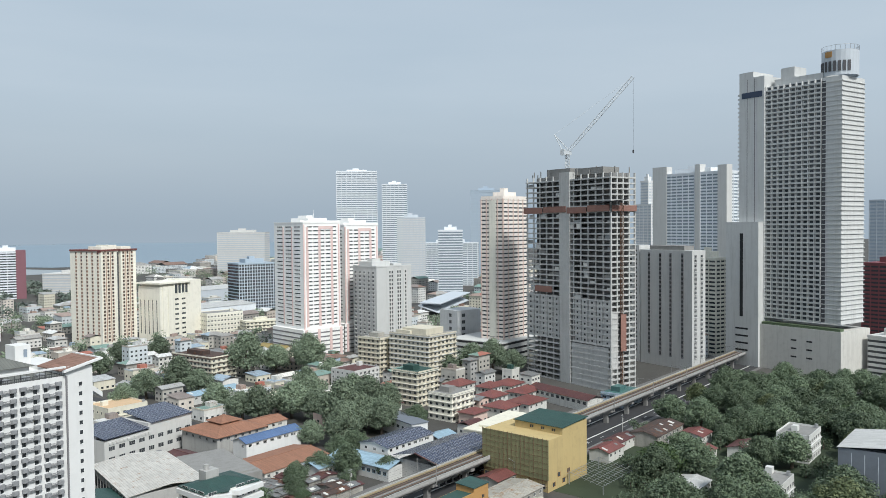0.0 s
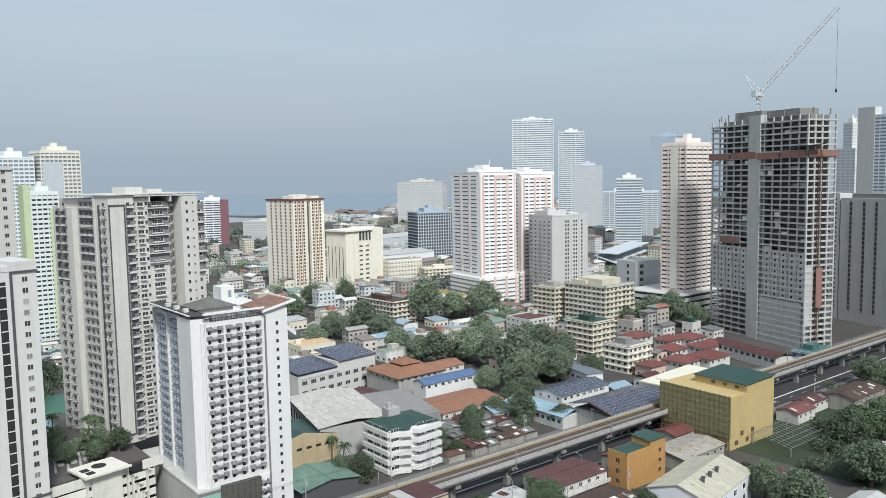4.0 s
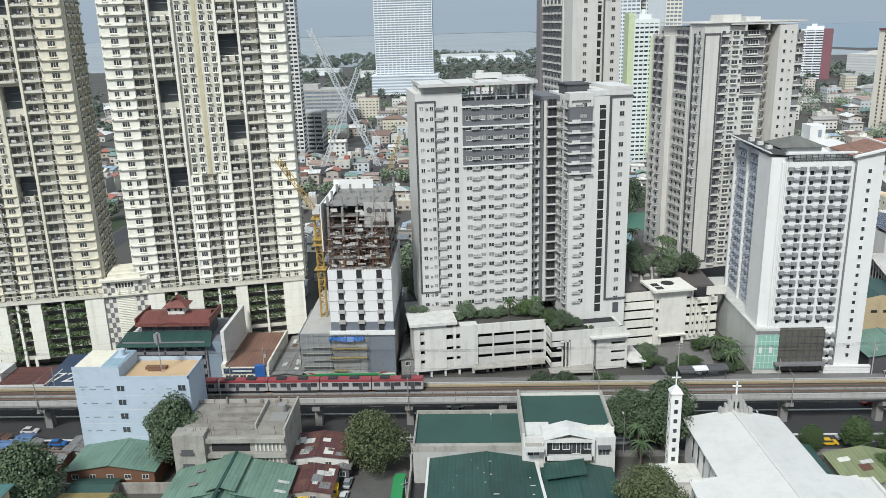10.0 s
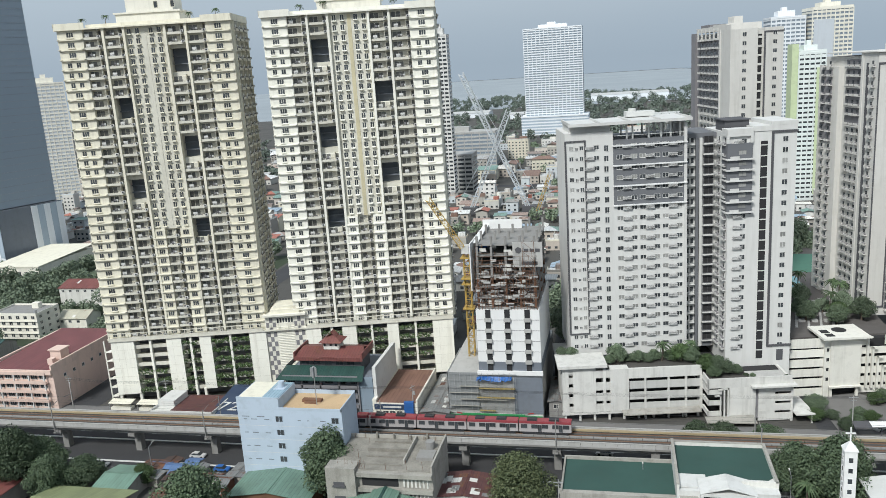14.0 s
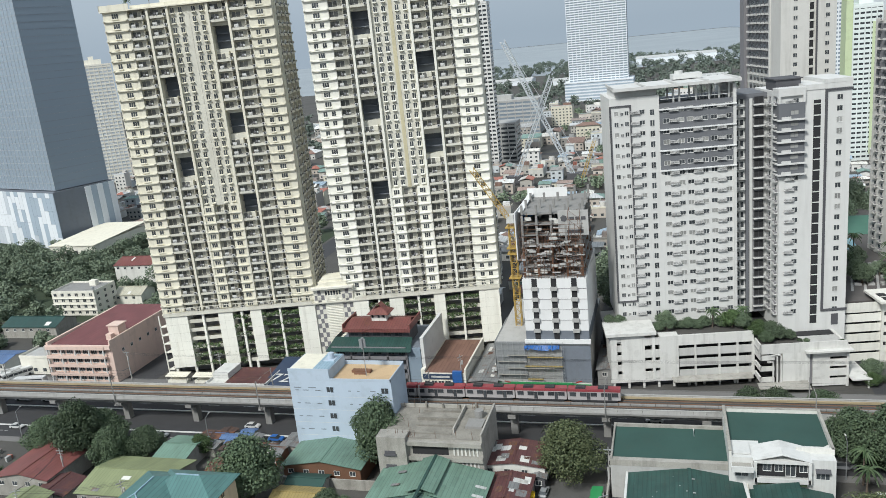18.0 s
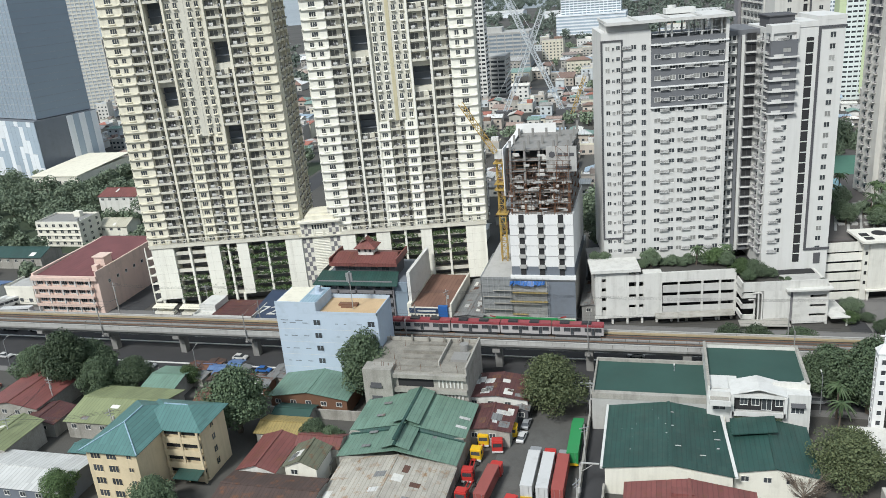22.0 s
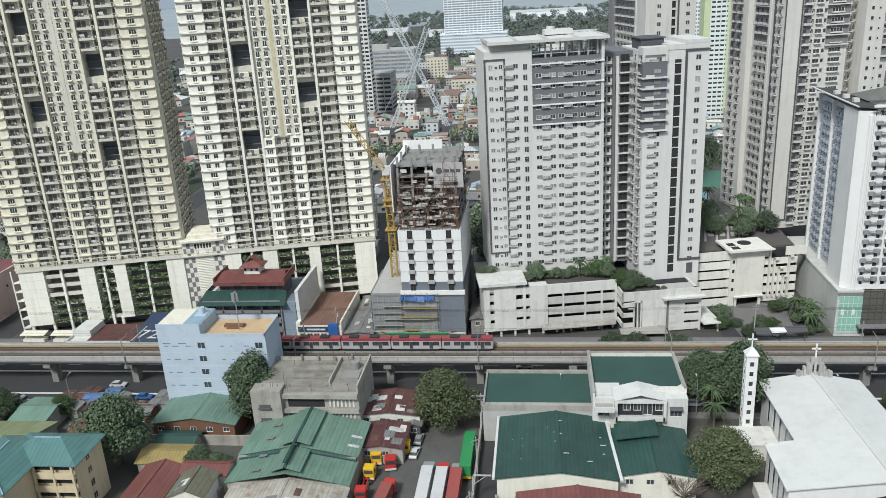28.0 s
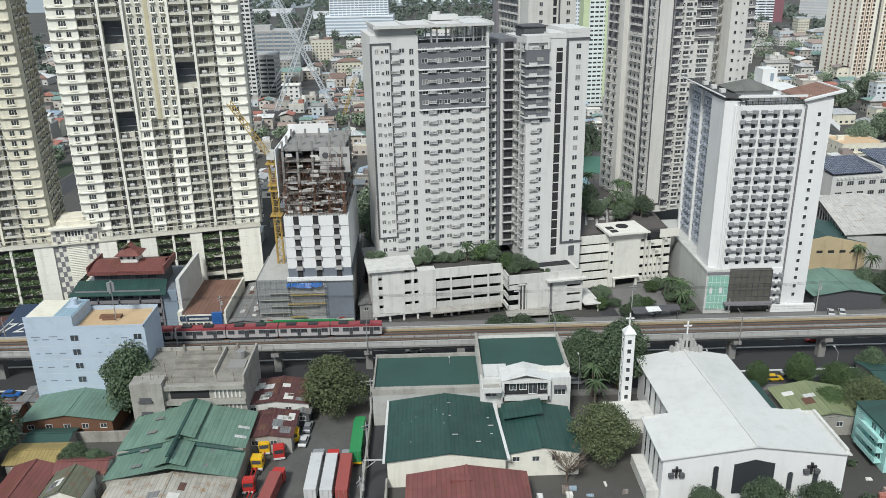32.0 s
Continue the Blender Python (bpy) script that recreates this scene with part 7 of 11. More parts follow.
for c, z in ((7, 6.6), (11, 6.6), (18.2, 6), (22, 6), (18.2, 2.8), (22, 2.8)):
    part("window", window_mesh(1.4 if c < 17 else 1.0, 0.6 if c < 17 else 1.4, 1, MINT), None, mt, at=pose(c, 0, z))
for k in range(3):
    part("fire_escape", Shape().box(-1.6, 0, 1, 9, 1.6 + k * 2.4, 1.8 + k * 2.4).box(-1.6, -1.5, 1, 9, 1.8 + k * 2.4, 2.7 + k * 2.4), MINT, mt, "mint side gallery")
    for yy in (2.5, 5.5):
        part("window", window_mesh(1.6, 1.3, 1, MINT), None, mt, at=on("l", 0, yy, 1.9 + k * 2.4))
bx = thing("narrow_block", "plain beige windowless block with maroon roof", "building", 117.0, 160, 0)
part("wall", Shape().box(0, 12, 0, 10.5, 0, 15.2), surface("sand_paint", (0.56, 0.47, 0.35), spread=0.08, streak=0.15), bx, "sand-coloured blank walls")
part("roof", Shape().slab([(3.6, -0.2, 15.3), (12.2, -0.2, 15.3), (12.2, 10.7, 15.6), (3.6, 10.7, 15.6)], 0.2), MAROONROOF, bx, "maroon sheet roof")
part("parapet", Shape().box(0, 12, 0, 0.2, 15.2, 15.5).box(0, 3.4, 0, 10.5, 15.2, 15.4), CONCRETE_L, bx)
part("side_opening", Shape().box(-0.05, 0.02, 1.5, 3.4, 12.6, 14.2).box(-0.05, 0.02, 4.6, 6.4, 12.6, 14.2), DARK, bx)


# ---- school with teal hipped roof ----
SCHOOLCREAM = surface("yellow_cream_paint", (0.62, 0.515, 0.345), spread=0.12, streak=0.35)
sch = thing("school_building", "cream four-storey school with teal hipped roof", "school", -113.7, 115.6, 0)
part("wall", Shape().box(0, 12.0, 0, 18.6, 0, 12.6), SCHOOLCREAM, sch, "cream painted walls")
part("wing_wall", Shape().box(12.0, 21.0, 9.6, 19.4, 0, 12.6), SCHOOLCREAM, sch)
part("roof", Shape().hip(0, 12.0, 0, 18.6, 12.7, 15.8, 0.9), TEALROOF, sch, "teal hipped sheet roof")
part("wing_roof", Shape().hip(5, 21.0, 9.4, 19.6, 12.75, 15.5, 0.9), TEALROOF, sch)
part("hip_ridge", Shape().tube((-0.9, -0.9, 12.8), (6, 6, 15.85), 0.16, 4).tube((12.9, -0.9, 12.8), (6, 6, 15.85), 0.16, 4).tube((6, 6, 15.85), (6, 12.6, 15.85), 0.16, 4).tube((10.1, 14.5, 15.55), (15.9, 14.5, 15.55), 0.16, 4), SKYROOF, sch)
for k in range(4):
    z = 0.6 + k * 3.1
    for c in (2.2, 6.0):
        part("window", window_mesh(2.2, 1.5, 2, SCHOOLCREAM), None, sch, at=pose(c, 0, z + 0.8))
    part("window", window_mesh(1.0, 0.9, 1, SCHOOLCREAM), None, sch, at=pose(10.2, 0, z + 1.2))
    part("window", window_mesh(1.2, 1.4, 1, SCHOOLCREAM), None, sch, at=on("r", 21.0, 14, z + 0.9))
    # Corridor shade laid on the wing wall as a dark sheet.
    part("corridor_void", Shape().box(12.05, 20.7, 9.5, 9.6, z + 1.3, z + 2.6), DARK, sch, "dark sheet standing for the shade of the corridor")
    part("corridor_wall", Shape().box(12.05, 21.0, 8.6, 8.85, z, z + 1.15).box(12.05, 21.0, 8.6, 9.6, z - 0.3, z), SCHOOLCREAM, sch)
for c in (12.3, 16.4, 20.5):
    part("corridor_column", Shape().box(c, c + 0.45, 8.55, 8.95, 0, 12.6), SCHOOLCREAM, sch)
part("entrance_canopy", Shape().slab([(15, 5.5, 3.0), (21, 5.5, 3.0), (21, 8.5, 3.5), (15, 8.5, 3.5)], 0.2), GREENROOF, sch)

MOSSROOF = surface("mossy_roof", (0.14, 0.145, 0.10), rough=0.85, spread=0.4, seam=0.9, rust=0.3)
# sheds and houses to the left of the yard
shed("workshop", "long shed under faded lime green roof sheets", -137.5, 136.5, 22, 16.5, 4.8, LIMEROOF, OLDCONC, 1.8, "x", patches=3, seed=31)
shed("shed", "small green sheet-roofed shed near the avenue", -128.5, 154.5, 9, 11.0, 4.2, SAGEROOF, OLDCONC, 1.0, "x", seed=32)
shed("shed", "green sheet-roofed hall with raised ridge", -91.5, 153.5, 20, 11, 4.6, SAGEROOF, RUSTSTEEL, 1.6, "y", seed=33)
shed("hut", "hut under faded yellow roof sheets", -88.5, 139.5, 10.5, 7, 3.4, YELLOWTARP, OLDCONC, 0.9, "x", seed=34)
shed("hut", "hut under dark mossy green roof", -88.0, 147.0, 9, 5.4, 3.2, GREENFLAT, OLDCONC, 0.7, "x", seed=35)
shed("tin_roof_house", "house under weathered red sheet roof", -84.2, 123.8, 8.2, 12.4, 5.0, REDROOF, OFFWHITE, 1.3, "y", cat="house", seed=36)
shed("tin_roof_house", "house with mossy green sheet roof", -74, 124.8, 7, 7.6, 6.0, MOSSROOF, CREAM2, 1.5, "y", cat="house", patches=2, seed=37)
shed("tin_roof_house", "house under long red sheet roof", -75.4, 133.6, 9.6, 5.0, 5.0, REDROOF, CREAM2, 1.0, "x", cat="house", seed=38)
shed("hut", "dark brown-roofed house among low houses", -84.5, 113.2, 20.5, 9.6, 4.8, BROWNROOF, OLDCONC, 0.8, "x", seed=39)
shed("storehouse", "low white-roofed storehouse with blue wall", -142, 111, 23, 12, 5.0, WHITEROOF, SLATE, 0.8, "x", seed=40)
shed("hut", "low hut under dark teal sheet", -128, 126, 10, 4.5, 4.0, TEALROOF, OLDCONC, 0.5, "x", seed=41)
shed("tin_roof_house", "house under dark red sheet roof beside trees", -165, 140, 16, 20, 5.2, REDROOF, OLDCONC, 1.4, "y", cat="house", seed=42)
shed("tin_roof_house", "wooden house with lime and rust roof", -152, 122, 10, 12, 6.0, LIMEROOF, OLDCONC, 1.3, "y", cat="house", patches=2, seed=43)
shed("tin_roof_house", "low house under maroon sheets", -150, 136, 9, 8, 4.0, MAROONROOF, OLDCONC, 1.0, "y", cat="house", seed=44)
shed("hut", "small shack under patched grey sheets", -108, 160, 12, 5, 3.0, GREYROOF, RUSTSTEEL, 0.5, "x", patches=4, seed=45)
shed("hut", "half-demolished shack with rusty frames", -112, 152, 9, 6, 2.8, RUSTROOF, RUSTSTEEL, 0.5, "x", patches=4, seed=46)
wallr = Shape()
for x0, x1, y0, y1 in ((-91, -66, 151.6, 152.0), (-67, -66.6, 131, 152), (-14.6, -14.2, 110, 158), (-9.9, -9.5, 110, 132)):
    wallr.box(x0, x1, y0, y1, 0, 2.6)
solid("yard_wall", wallr, OLDCONC, "stained concrete yard walls", "wall", kind="structure")
gate_ = Shape()
for yy in (132, 156):
    gate_.box(-14.4, -14.1, yy, yy + 0.3, 0, 7).box(-14.4, -10.5, yy, yy + 0.3, 6.8, 7.0)
    gate_.tube((-13.8, yy + 0.1, 5), (-11.6, yy + 0.1, 6.8), 0.08, 4)
solid("service_pole_frame", gate_, CONCRETE_L, "pale concrete pole frames over the alley", "pole")

# ---- right of the church: roofs, houses and small blocks ----
shed("tin_roof_house", "old house with moss green and rust roof", 78, 146, 16, 13, 4.4, LIMEROOF, OLDCONC, 1.6, "y", cat="house", patches=5, seed=51)
shed("shed", "long narrow green-roofed passage beside the church", 71.5, 139, 4.5, 24, 4.0, GREENROOF, OLDCONC, 0.4, "y", seed=52)
shed("shed", "green sheet-roofed shed by the avenue", 104, 157, 10.5, 13, 4.6, GREENROOF, OLDCONC, 1.2, "x", seed=53)
shed("shed", "small dark green sheet-roofed shed", 103, 148, 12, 8, 5.0, GREENROOF, OLDCONC, 1.0, "x", seed=54)
shed("hut", "rusty tin shack against the beige block", 113.5, 152, 8, 7, 4.4, RUSTROOF, RUSTSTEEL, 0.7, "x", patches=5, seed=55)
shed("tin_roof_house", "row house with dark brown roof", 130.5, 138.5, 10.5, 21, 4.6, BROWNROOF, OFFWHITE, 1.1, "y", cat="house", patches=2, seed=56)
shed("tin_roof_house", "house with bright red and white roof sheets", 118, 139, 10, 7, 4.6, REDROOF, OFFWHITE, 1.0, "y", cat="house", patches=4, seed=57)
shed("shanty", "cluster of shacks under bright white sheets", 144, 159.5, 13, 12, 3.6, WHITEROOF, OLDCONC, 0.5, "x", cat="house", patches=9, seed=58)
shed("shanty", "shacks under white and grey sheets", 157, 163, 9, 10, 3.4, WHITEROOF, OLDCONC, 0.5, "y", cat="house", patches=7, seed=59)
hb = shed("hall", "large hall under faded maroon-brown roof", 169, 157.5, 22.5, 14.5, 6.8, MAROONROOF, OFFWHITE, 0.7, "x", patches=1, seed=60)
part("gallery", Shape().box(0, 22.5, -1.4, 0, 3.4, 3.7).box(0, 22.5, -1.5, -1.3, 3.7, 4.7), OFFWHITE, hb)
shed("tin_roof_house", "big old house under rusty brown roof", 145, 134.5, 21.5, 18.5, 4.2, BROWNROOF, OLDCONC, 2.2, "x", cat="house", patches=2, seed=61)
shed("tin_roof_house", "low wooden house under a dark brown roof", 133.5, 126.5, 8.5, 9.5, 4.4, BROWNROOF, OLDCONC, 1.3, "y", cat="house", seed=62)
shed("tin_roof_house", "dark brown-roofed house with porch", 142.5, 127, 9.5, 8.5, 4.4, BROWNROOF, OLDCONC, 1.3, "x", cat="house", seed=63)


def flat_house(name, label, x, y, w, d, h, wall_mat, roof_mat=None, floors=2, ang=0, cat="house", tanks=True, seed=1, group=""):
    """A flat-roofed concrete house with parapet, windows, ledges and a water tank."""
    t = thing(name, label, cat, x, y, 0, ang, group)
    part("wall", Shape().box(0, w, 0, d, 0, h), wall_mat, t)
    part("roof_deck", Shape().box(0.2, w - 0.2, 0.2, d - 0.2, h, h + 0.1), roof_mat or CONCRETE, t)
    part("parapet", Shape().box(0, w, 0, 0.2, h, h + 0.8).box(0, 0.2, 0, d, h, h + 0.8).box(w - 0.2, w, 0, d, h, h + 0.8).box(0, w, d - 0.2, d, h, h + 0.8), wall_mat, t)
    fh = h / floors
    rg = np.random.default_rng(seed)
    for k in range(floors):
        n = max(1, int(w / 3.2))
        for c in spread_over(0, w, n):
            part("window", window_mesh(1.5, min(1.3, fh - 1.3), 1, wall_mat), None, t, at=pose(c, 0, k * fh + 0.95))
        for c in spread_over(0, d, max(1, int(d / 3.6))):
            for fc_ in (("l", 0) if x > 0 else ("r", w),):
                part("window", window_mesh(1.3, min(1.2, fh - 1.3), 1, wall_mat), None, t, at=on(fc_[0], fc_[1], c, k * fh + 0.95))
        if k:
            part("ledge", Shape().box(-0.2, w + 0.2, -0.5, 0.02, k * fh - 0.12, k * fh + 0.05), wall_mat, t)
    if tanks:
        cx, cy = rg.uniform(1.5, w - 1.5), rg.uniform(d * 0.5, d - 1.4)
        part("stair_head", Shape().box(max(cx - 1.6, 0.3), min(cx + 1.6, w - 0.3), cy - 1.2, cy + 1.2, h + 0.1, h + 2.4), wall_mat, t)
        part("water_tank", Shape().tube((w - 1.4, 1.6, h + 0.1), (w - 1.4, 1.6, h + 1.8), 0.7, 10), STEEL, t)
    return t


flat_house("house", "grey concrete house with open roof terrace", 143.5, 115.5, 9.5, 10, 9, OLDCONC, floors=3, seed=71)
chs = flat_house("house", "white three-storey house with cream roof", 156, 113, 11, 10, 8.4, CREAM2, OLDCONC, 3, seed=72, tanks=False)
part("roof_room", Shape().box(0.6, 6.4, 3.4, 9.8, 8.4, 10.6), CREAM2, chs, "cream room on the roof")
part("cream_roof", Shape().slab([(0.1, 2.9, 10.65), (7.2, 2.9, 10.65), (7.2, 10.4, 11.1), (0.1, 10.4, 11.1)], 0.2), CREAMROOF, chs, "plain cream roof sheet")
for k in range(3):
    part("water_tank", Shape().tube((8.6, 3.2 + k * 2.2, 8.5), (8.6, 3.2 + k * 2.2, 10.0), 0.75, 12).tube((8.6, 3.2 + k * 2.2, 10.0), (8.6, 3.2 + k * 2.2, 10.25), 0.75, 12, 0.2), STEEL, chs)
part("terrace_wall", Shape().box(0, 11, 0, 0.2, 8.4, 9.4).box(10.8, 11, 0, 10, 8.4, 9.4).box(0, 0.2, 0, 3.4, 8.4, 9.4), CREAM2, chs)
part("terrace_floor", Shape().box(0.35, 10.65, 0.35, 3.3, 8.3, 8.58), REDROOF, chs, "red tiled roof terrace")
part("window", window_mesh(1.6, 1.1, 2, CREAM2), None, chs, at=pose(3.4, 3.4, 9.0))
flat_house("house", "narrow pink house by the mint building", 121, 128, 5, 6, 6.5, PINK2, floors=2, seed=73)
flat_house("house", "dark walled house with blue roof edge", 114, 126, 7, 8, 6.5, DARKGREY, BLUEROOF, 2, seed=74, tanks=False)
rbh = shed("tin_roof_house", "house with rust-red roof and balcony", 179, 119.5, 9.5, 9.5, 5.8, REDROOF, CREAM, 1.2, "y", cat="house", seed=75)
part("balcony", Shape().box(0, 9.5, -2, 0, 3.0, 3.25).box(0, 9.5, -2.1, -1.95, 3.25, 4.2), CREAM2, rbh)
wg = thing("gable_hall", "white hall with large pale cream roof", "hall", 189.5, 119.5, 0, 10)
part("wall", Shape().box(0, 31, 0, 19, 0, 8.4).face([(0, 19, 8.4), (0, 0, 8.4), (0, 9.5, 11.4)]).face([(31, 0, 8.4), (31, 19, 8.4), (31, 9.5, 11.4)]), HAZEWHITE, wg, "pale grey-white walls")
part("roof", Shape().gable(0, 31, 0, 19, 8.5, 11.5, "x", 0.5), CREAMROOF, wg, "pale cream roof sheets")
for k in range(3):
    part("roof_vent", Shape().tube((9 + k * 5, 6.0, 10.3), (9 + k * 5, 6.0, 11.6), 0.55, 8).tube((9 + k * 5, 6, 11.6), (9 + k * 5, 6, 11.9), 0.75, 8), DARKGREY, wg)
for k in range(4):
    for z in (1.4, 4.9):
        part("window", window_mesh(2.0, 1.6, 1, HAZEWHITE), None, wg, at=pose(4 + k * 7, 0, z))
og = thing("orange_building", "narrow orange building with green roof deck", "building", 195, 152.5, 0)
part("wall", Shape().box(0, 20, 0, 7.5, 0, 11.6), ORANGE, og, "orange painted walls")
part("roof_deck", Shape().box(0.3, 12, 0.3, 7.2, 11.6, 11.7), GREENFLAT, og)
part("roof_box", Shape().box(12, 20, 0, 7.5, 11.6, 13.6), ORANGE, og)
part("roof_sheet", Shape().slab([(11.6, -0.3, 13.7), (20.3, -0.3, 13.7), (20.3, 7.8, 14.2), (11.6, 7.8, 14.2)], 0.15), GREENROOF, og)
part("parapet", Shape().box(0, 12, 0, 0.25, 11.6, 12.2).box(0, 0.25, 0, 7.5, 11.6, 12.2), ORANGE, og)
for z in (2, 5.2, 8.6):
    part("window", window_mesh(1.5, 1.4, 1, ORANGE), None, og, at=on("l", 0, 3.6, z))
    part("window", window_mesh(1.2, 1.2, 1, ORANGE), None, og, at=pose(17, 0, z + 0.6))
shed("shed", "wide shed under ribbed beige roof sheets", 222, 150, 24, 14, 4.6, PATCHROOF, OLDCONC, 1.0, "x", seed=76)
shed("tin_roof_house", "red-roofed house behind the orange building", 205, 163, 16, 8, 4.8, REDROOF, OLDCONC, 1.1, "x", cat="house", seed=77)
shed("tin_roof_house", "faded red-roofed house by the yellow block", 240, 166, 16, 9, 4.6, REDROOF, OLDCONC, 1.2, "x", cat="house", seed=78)
shed("shanty", "shacks of dark brown and grey sheets", 172, 141, 17, 14, 3.2, BROWNROOF, OLDCONC, 0.5, "x", cat="house", patches=12, seed=79)
shed("tin_roof_house", "dark brown-roofed house beside the white hall", 190, 105, 18, 12, 4.6, BROWNROOF, OLDCONC, 1.4, "x", cat="house", patches=3, seed=80)

# ---- ochre block wrapped in green netting ----
yb = thing("ochre_block", "ochre block wrapped in green safety netting", "building", 252, 151.5, 0, -2)
part("wall", Shape().box(0, 28, 0, 30, 0, 19.5), YELLOW, yb, "ochre painted wall")
part("upper_wall", Shape().box(10, 28, 0, 22, 19.5, 22.4), YELLOW, yb)
part("roof", Shape().slab([(9.4, -0.4, 22.5), (28.4, -0.4, 23.4), (28.4, 22.4, 23.4), (9.4, 22.4, 22.5)], 0.25), GREENROOF, yb, "dark green roof sheet")
part("safety_net", Shape().box(-0.5, -0.25, -0.4, 30.4, 4.6, 19.8), NET, yb, "translucent green safety net on scaffold")
ss = Shape()
for k in range(16):
    ss.tube((-0.7, k * 2.0, 0), (-0.7, k * 2.0, 20.3), 0.06, 4)
for k in range(9):
    ss.tube((-0.7, -0.4, 2.2 + k * 2.2), (-0.7, 30.4, 2.2 + k * 2.2), 0.06, 4)
part("scaffold", ss, RUSTSTEEL, yb)
for k in range(8):
    part("window", window_mesh(2.2, 1.6, 1, CONCRETE), None, yb, at=on("l", 0, 2.4 + k * 3.7, 1.2))
for k in range(3):
    part("roof_window", window_mesh(1.6, 1.1, 1, YELLOW), None, yb, at=on("l", 10, 4 + k * 5, 20.4))
for k in range(4):
    part("window", window_mesh(1.8, 1.6, 1, ORANGE), None, yb, at=pose(4 + k * 3.4, 0, 1.4 + (k % 2) * 3))
tent = Shape()
for k in range(12):
    tent.tube((262 + k * 2.2, 134, 3), (265 + k * 2.2, 150, 5), 0.08, 4)
for k in range(7):
    tent.tube((262, 134.4 + k * 2.5, 3.1 + k * 0.3), (290, 134.4 + k * 2.5, 3.1 + k * 0.3), 0.08, 4)
tent.box(262, 262.3, 134, 134.3, 0, 3).box(286, 286.3, 134, 134.3, 0, 3).box(289, 289.3, 150, 150.3, 0, 5).box(265, 265.3, 150, 150.3, 0, 5)
solid("roof_frame", tent, STEEL, "bare blue-grey steel roof trusses", "roof frame")

# grey corner building and white houses at the end of the path's first view
gb = thing("grey_building", "plain slate grey block with white roof", "building", 303, 24, 0)
part("wall", Shape().box(0, 30, 0, 40, 0, 20.5), SLATE, gb, "slate grey walls")
part("roof", Shape().gable(0, 30, 0, 40, 20.6, 23, "x", 0.4), WHITEROOF, gb)
for k in range(9):
    part("wall_joint", Shape().box(-0.03, 0, 2 + k * 4.2, 2.2 + k * 4.2, 2, 19), HAZEGREY, gb)
flat_house("house", "white three-storey house with roof tanks", 346, 84, 20, 13, 11, WHITE, floors=3, seed=81)
flat_house("house", "white low house among trees", 285, 78, 16, 10, 8, WHITE, floors=2, seed=82)
shed("tin_roof_house", "house under bright white roof among trees", 280, 105, 12, 11, 3.6, WHITEROOF, OFFWHITE, 1.0, "x", cat="house", seed=83)
shed("hall", "dark brown long hall with pale skylights", 329, 142, 29, 13, 5.8, BROWNROOF, OLDCONC, 1.6, "x", patches=8, seed=84)
for i, (x, y, w, d) in enumerate(((345, 128, 12, 11), (314, 153, 16, 8), (322, 117, 10, 8), (336, 104, 14, 10), (298, 150, 14, 9))):
    shed("tin_roof_house", "red sheet-roofed house among trees", x, y, w, d, 4.6, REDROOF if i % 2 == 0 else MAROONROOF, OFFWHITE, 1.3, "x", cat="house", seed=90 + i, group="red-roofed houses", patches=2)


# ---- far side of the avenue, past the hotel ----
cn = shed("covered_court", "open court under green sheet canopy", 112, 209.5, 20, 16, 5.0, SAGEROOF, DARKGREY, 1.6, "y", cat="shelter", seed=101, over=0.8, windows=False)
yw = thing("old_hall", "old hall with stained yellow gable and green roof", "hall", 116, 240, 0)
part("wall", Shape().box(0, 27, 0, 22, 0, 9).face([(0, 0, 9), (27, 0, 9), (13.5, 0, 12)]), surface("stained_yellow_wall", (0.46, 0.37, 0.23), spread=0.25, streak=0.5), yw, "stained yellowish gable wall")
part("roof", Shape().gable(0, 27, 0.6, 22, 9.0, 11.8, "y", 0.2), GREENROOF, yw)
for k in range(6):
    part("vent_block", Shape().box(3 + k * 3.8, 5 + k * 3.8, -0.06, 0.0, 6, 6.9), DARK, yw)
ws = thing("stepped_office", "white stepped office block with green roof", "office building", 146, 210.5, 0)
part("inner_wall", Shape().box(0.7, 20.6, 1.8, 17.5, 0, 15.4), OFFWHITE, ws, "off-white inner wall")
for k in range(5):
    z = 0.4 + k * 3.2
    s = Shape().prism([(0, 18), (0, 2.5), (7.5, -0.5 - 0.3 * k), (9.5, 1.5), (11, -0.8), (21.5, 0.2), (21.5, 18)], z, z + 1.55)
    part("floor_band", s, CLEAN, ws, "white floor parapet band")
    for c in (2.6, 13.2, 17.6):
        part("window", window_mesh(3.0, 1.0, 2, CLEAN), None, ws, at=pose(c, 1.8, z + 1.75))
    for c in (5.2, 9.6, 14):
        part("window", window_mesh(3.0, 1.0, 2, CLEAN), None, ws, at=on("l", 0.7, c, z + 1.75))
part("roof", Shape().prism([(0.4, 17.6), (0.4, 3), (7.4, 0), (9.6, 2), (21, 1), (21, 17.6)], 15.2, 15.5).hip(2, 19.5, 4, 16.5, 15.5, 17.2, 0), GREENROOF, ws, "dark green roof")
part("roof_box", Shape().box(8, 13, 13, 17, 15.5, 19.0).tube((9.6, 15, 19), (9.6, 15, 20.8), 0.9, 10), CONCRETE_L, ws)
bw = thing("market_hall", "long hall under rust-streaked white roof", "warehouse", 137, 242, 0, -14)
part("wall", Shape().box(0, 26, 0, 44, 0, 11.5), CONCRETE_L, bw)
part("roof", Shape().slab([(-0.8, -0.8, 11.6), (14, -0.8, 13.4), (14, 45, 13.4), (-0.8, 45, 11.6)], 0.2).slab([(14, -0.8, 13.4), (27, -0.8, 12.0), (27, 45, 12.0), (14, 45, 13.4)], 0.2), RUSTWHITE, bw, "white roof sheets streaked with rust")
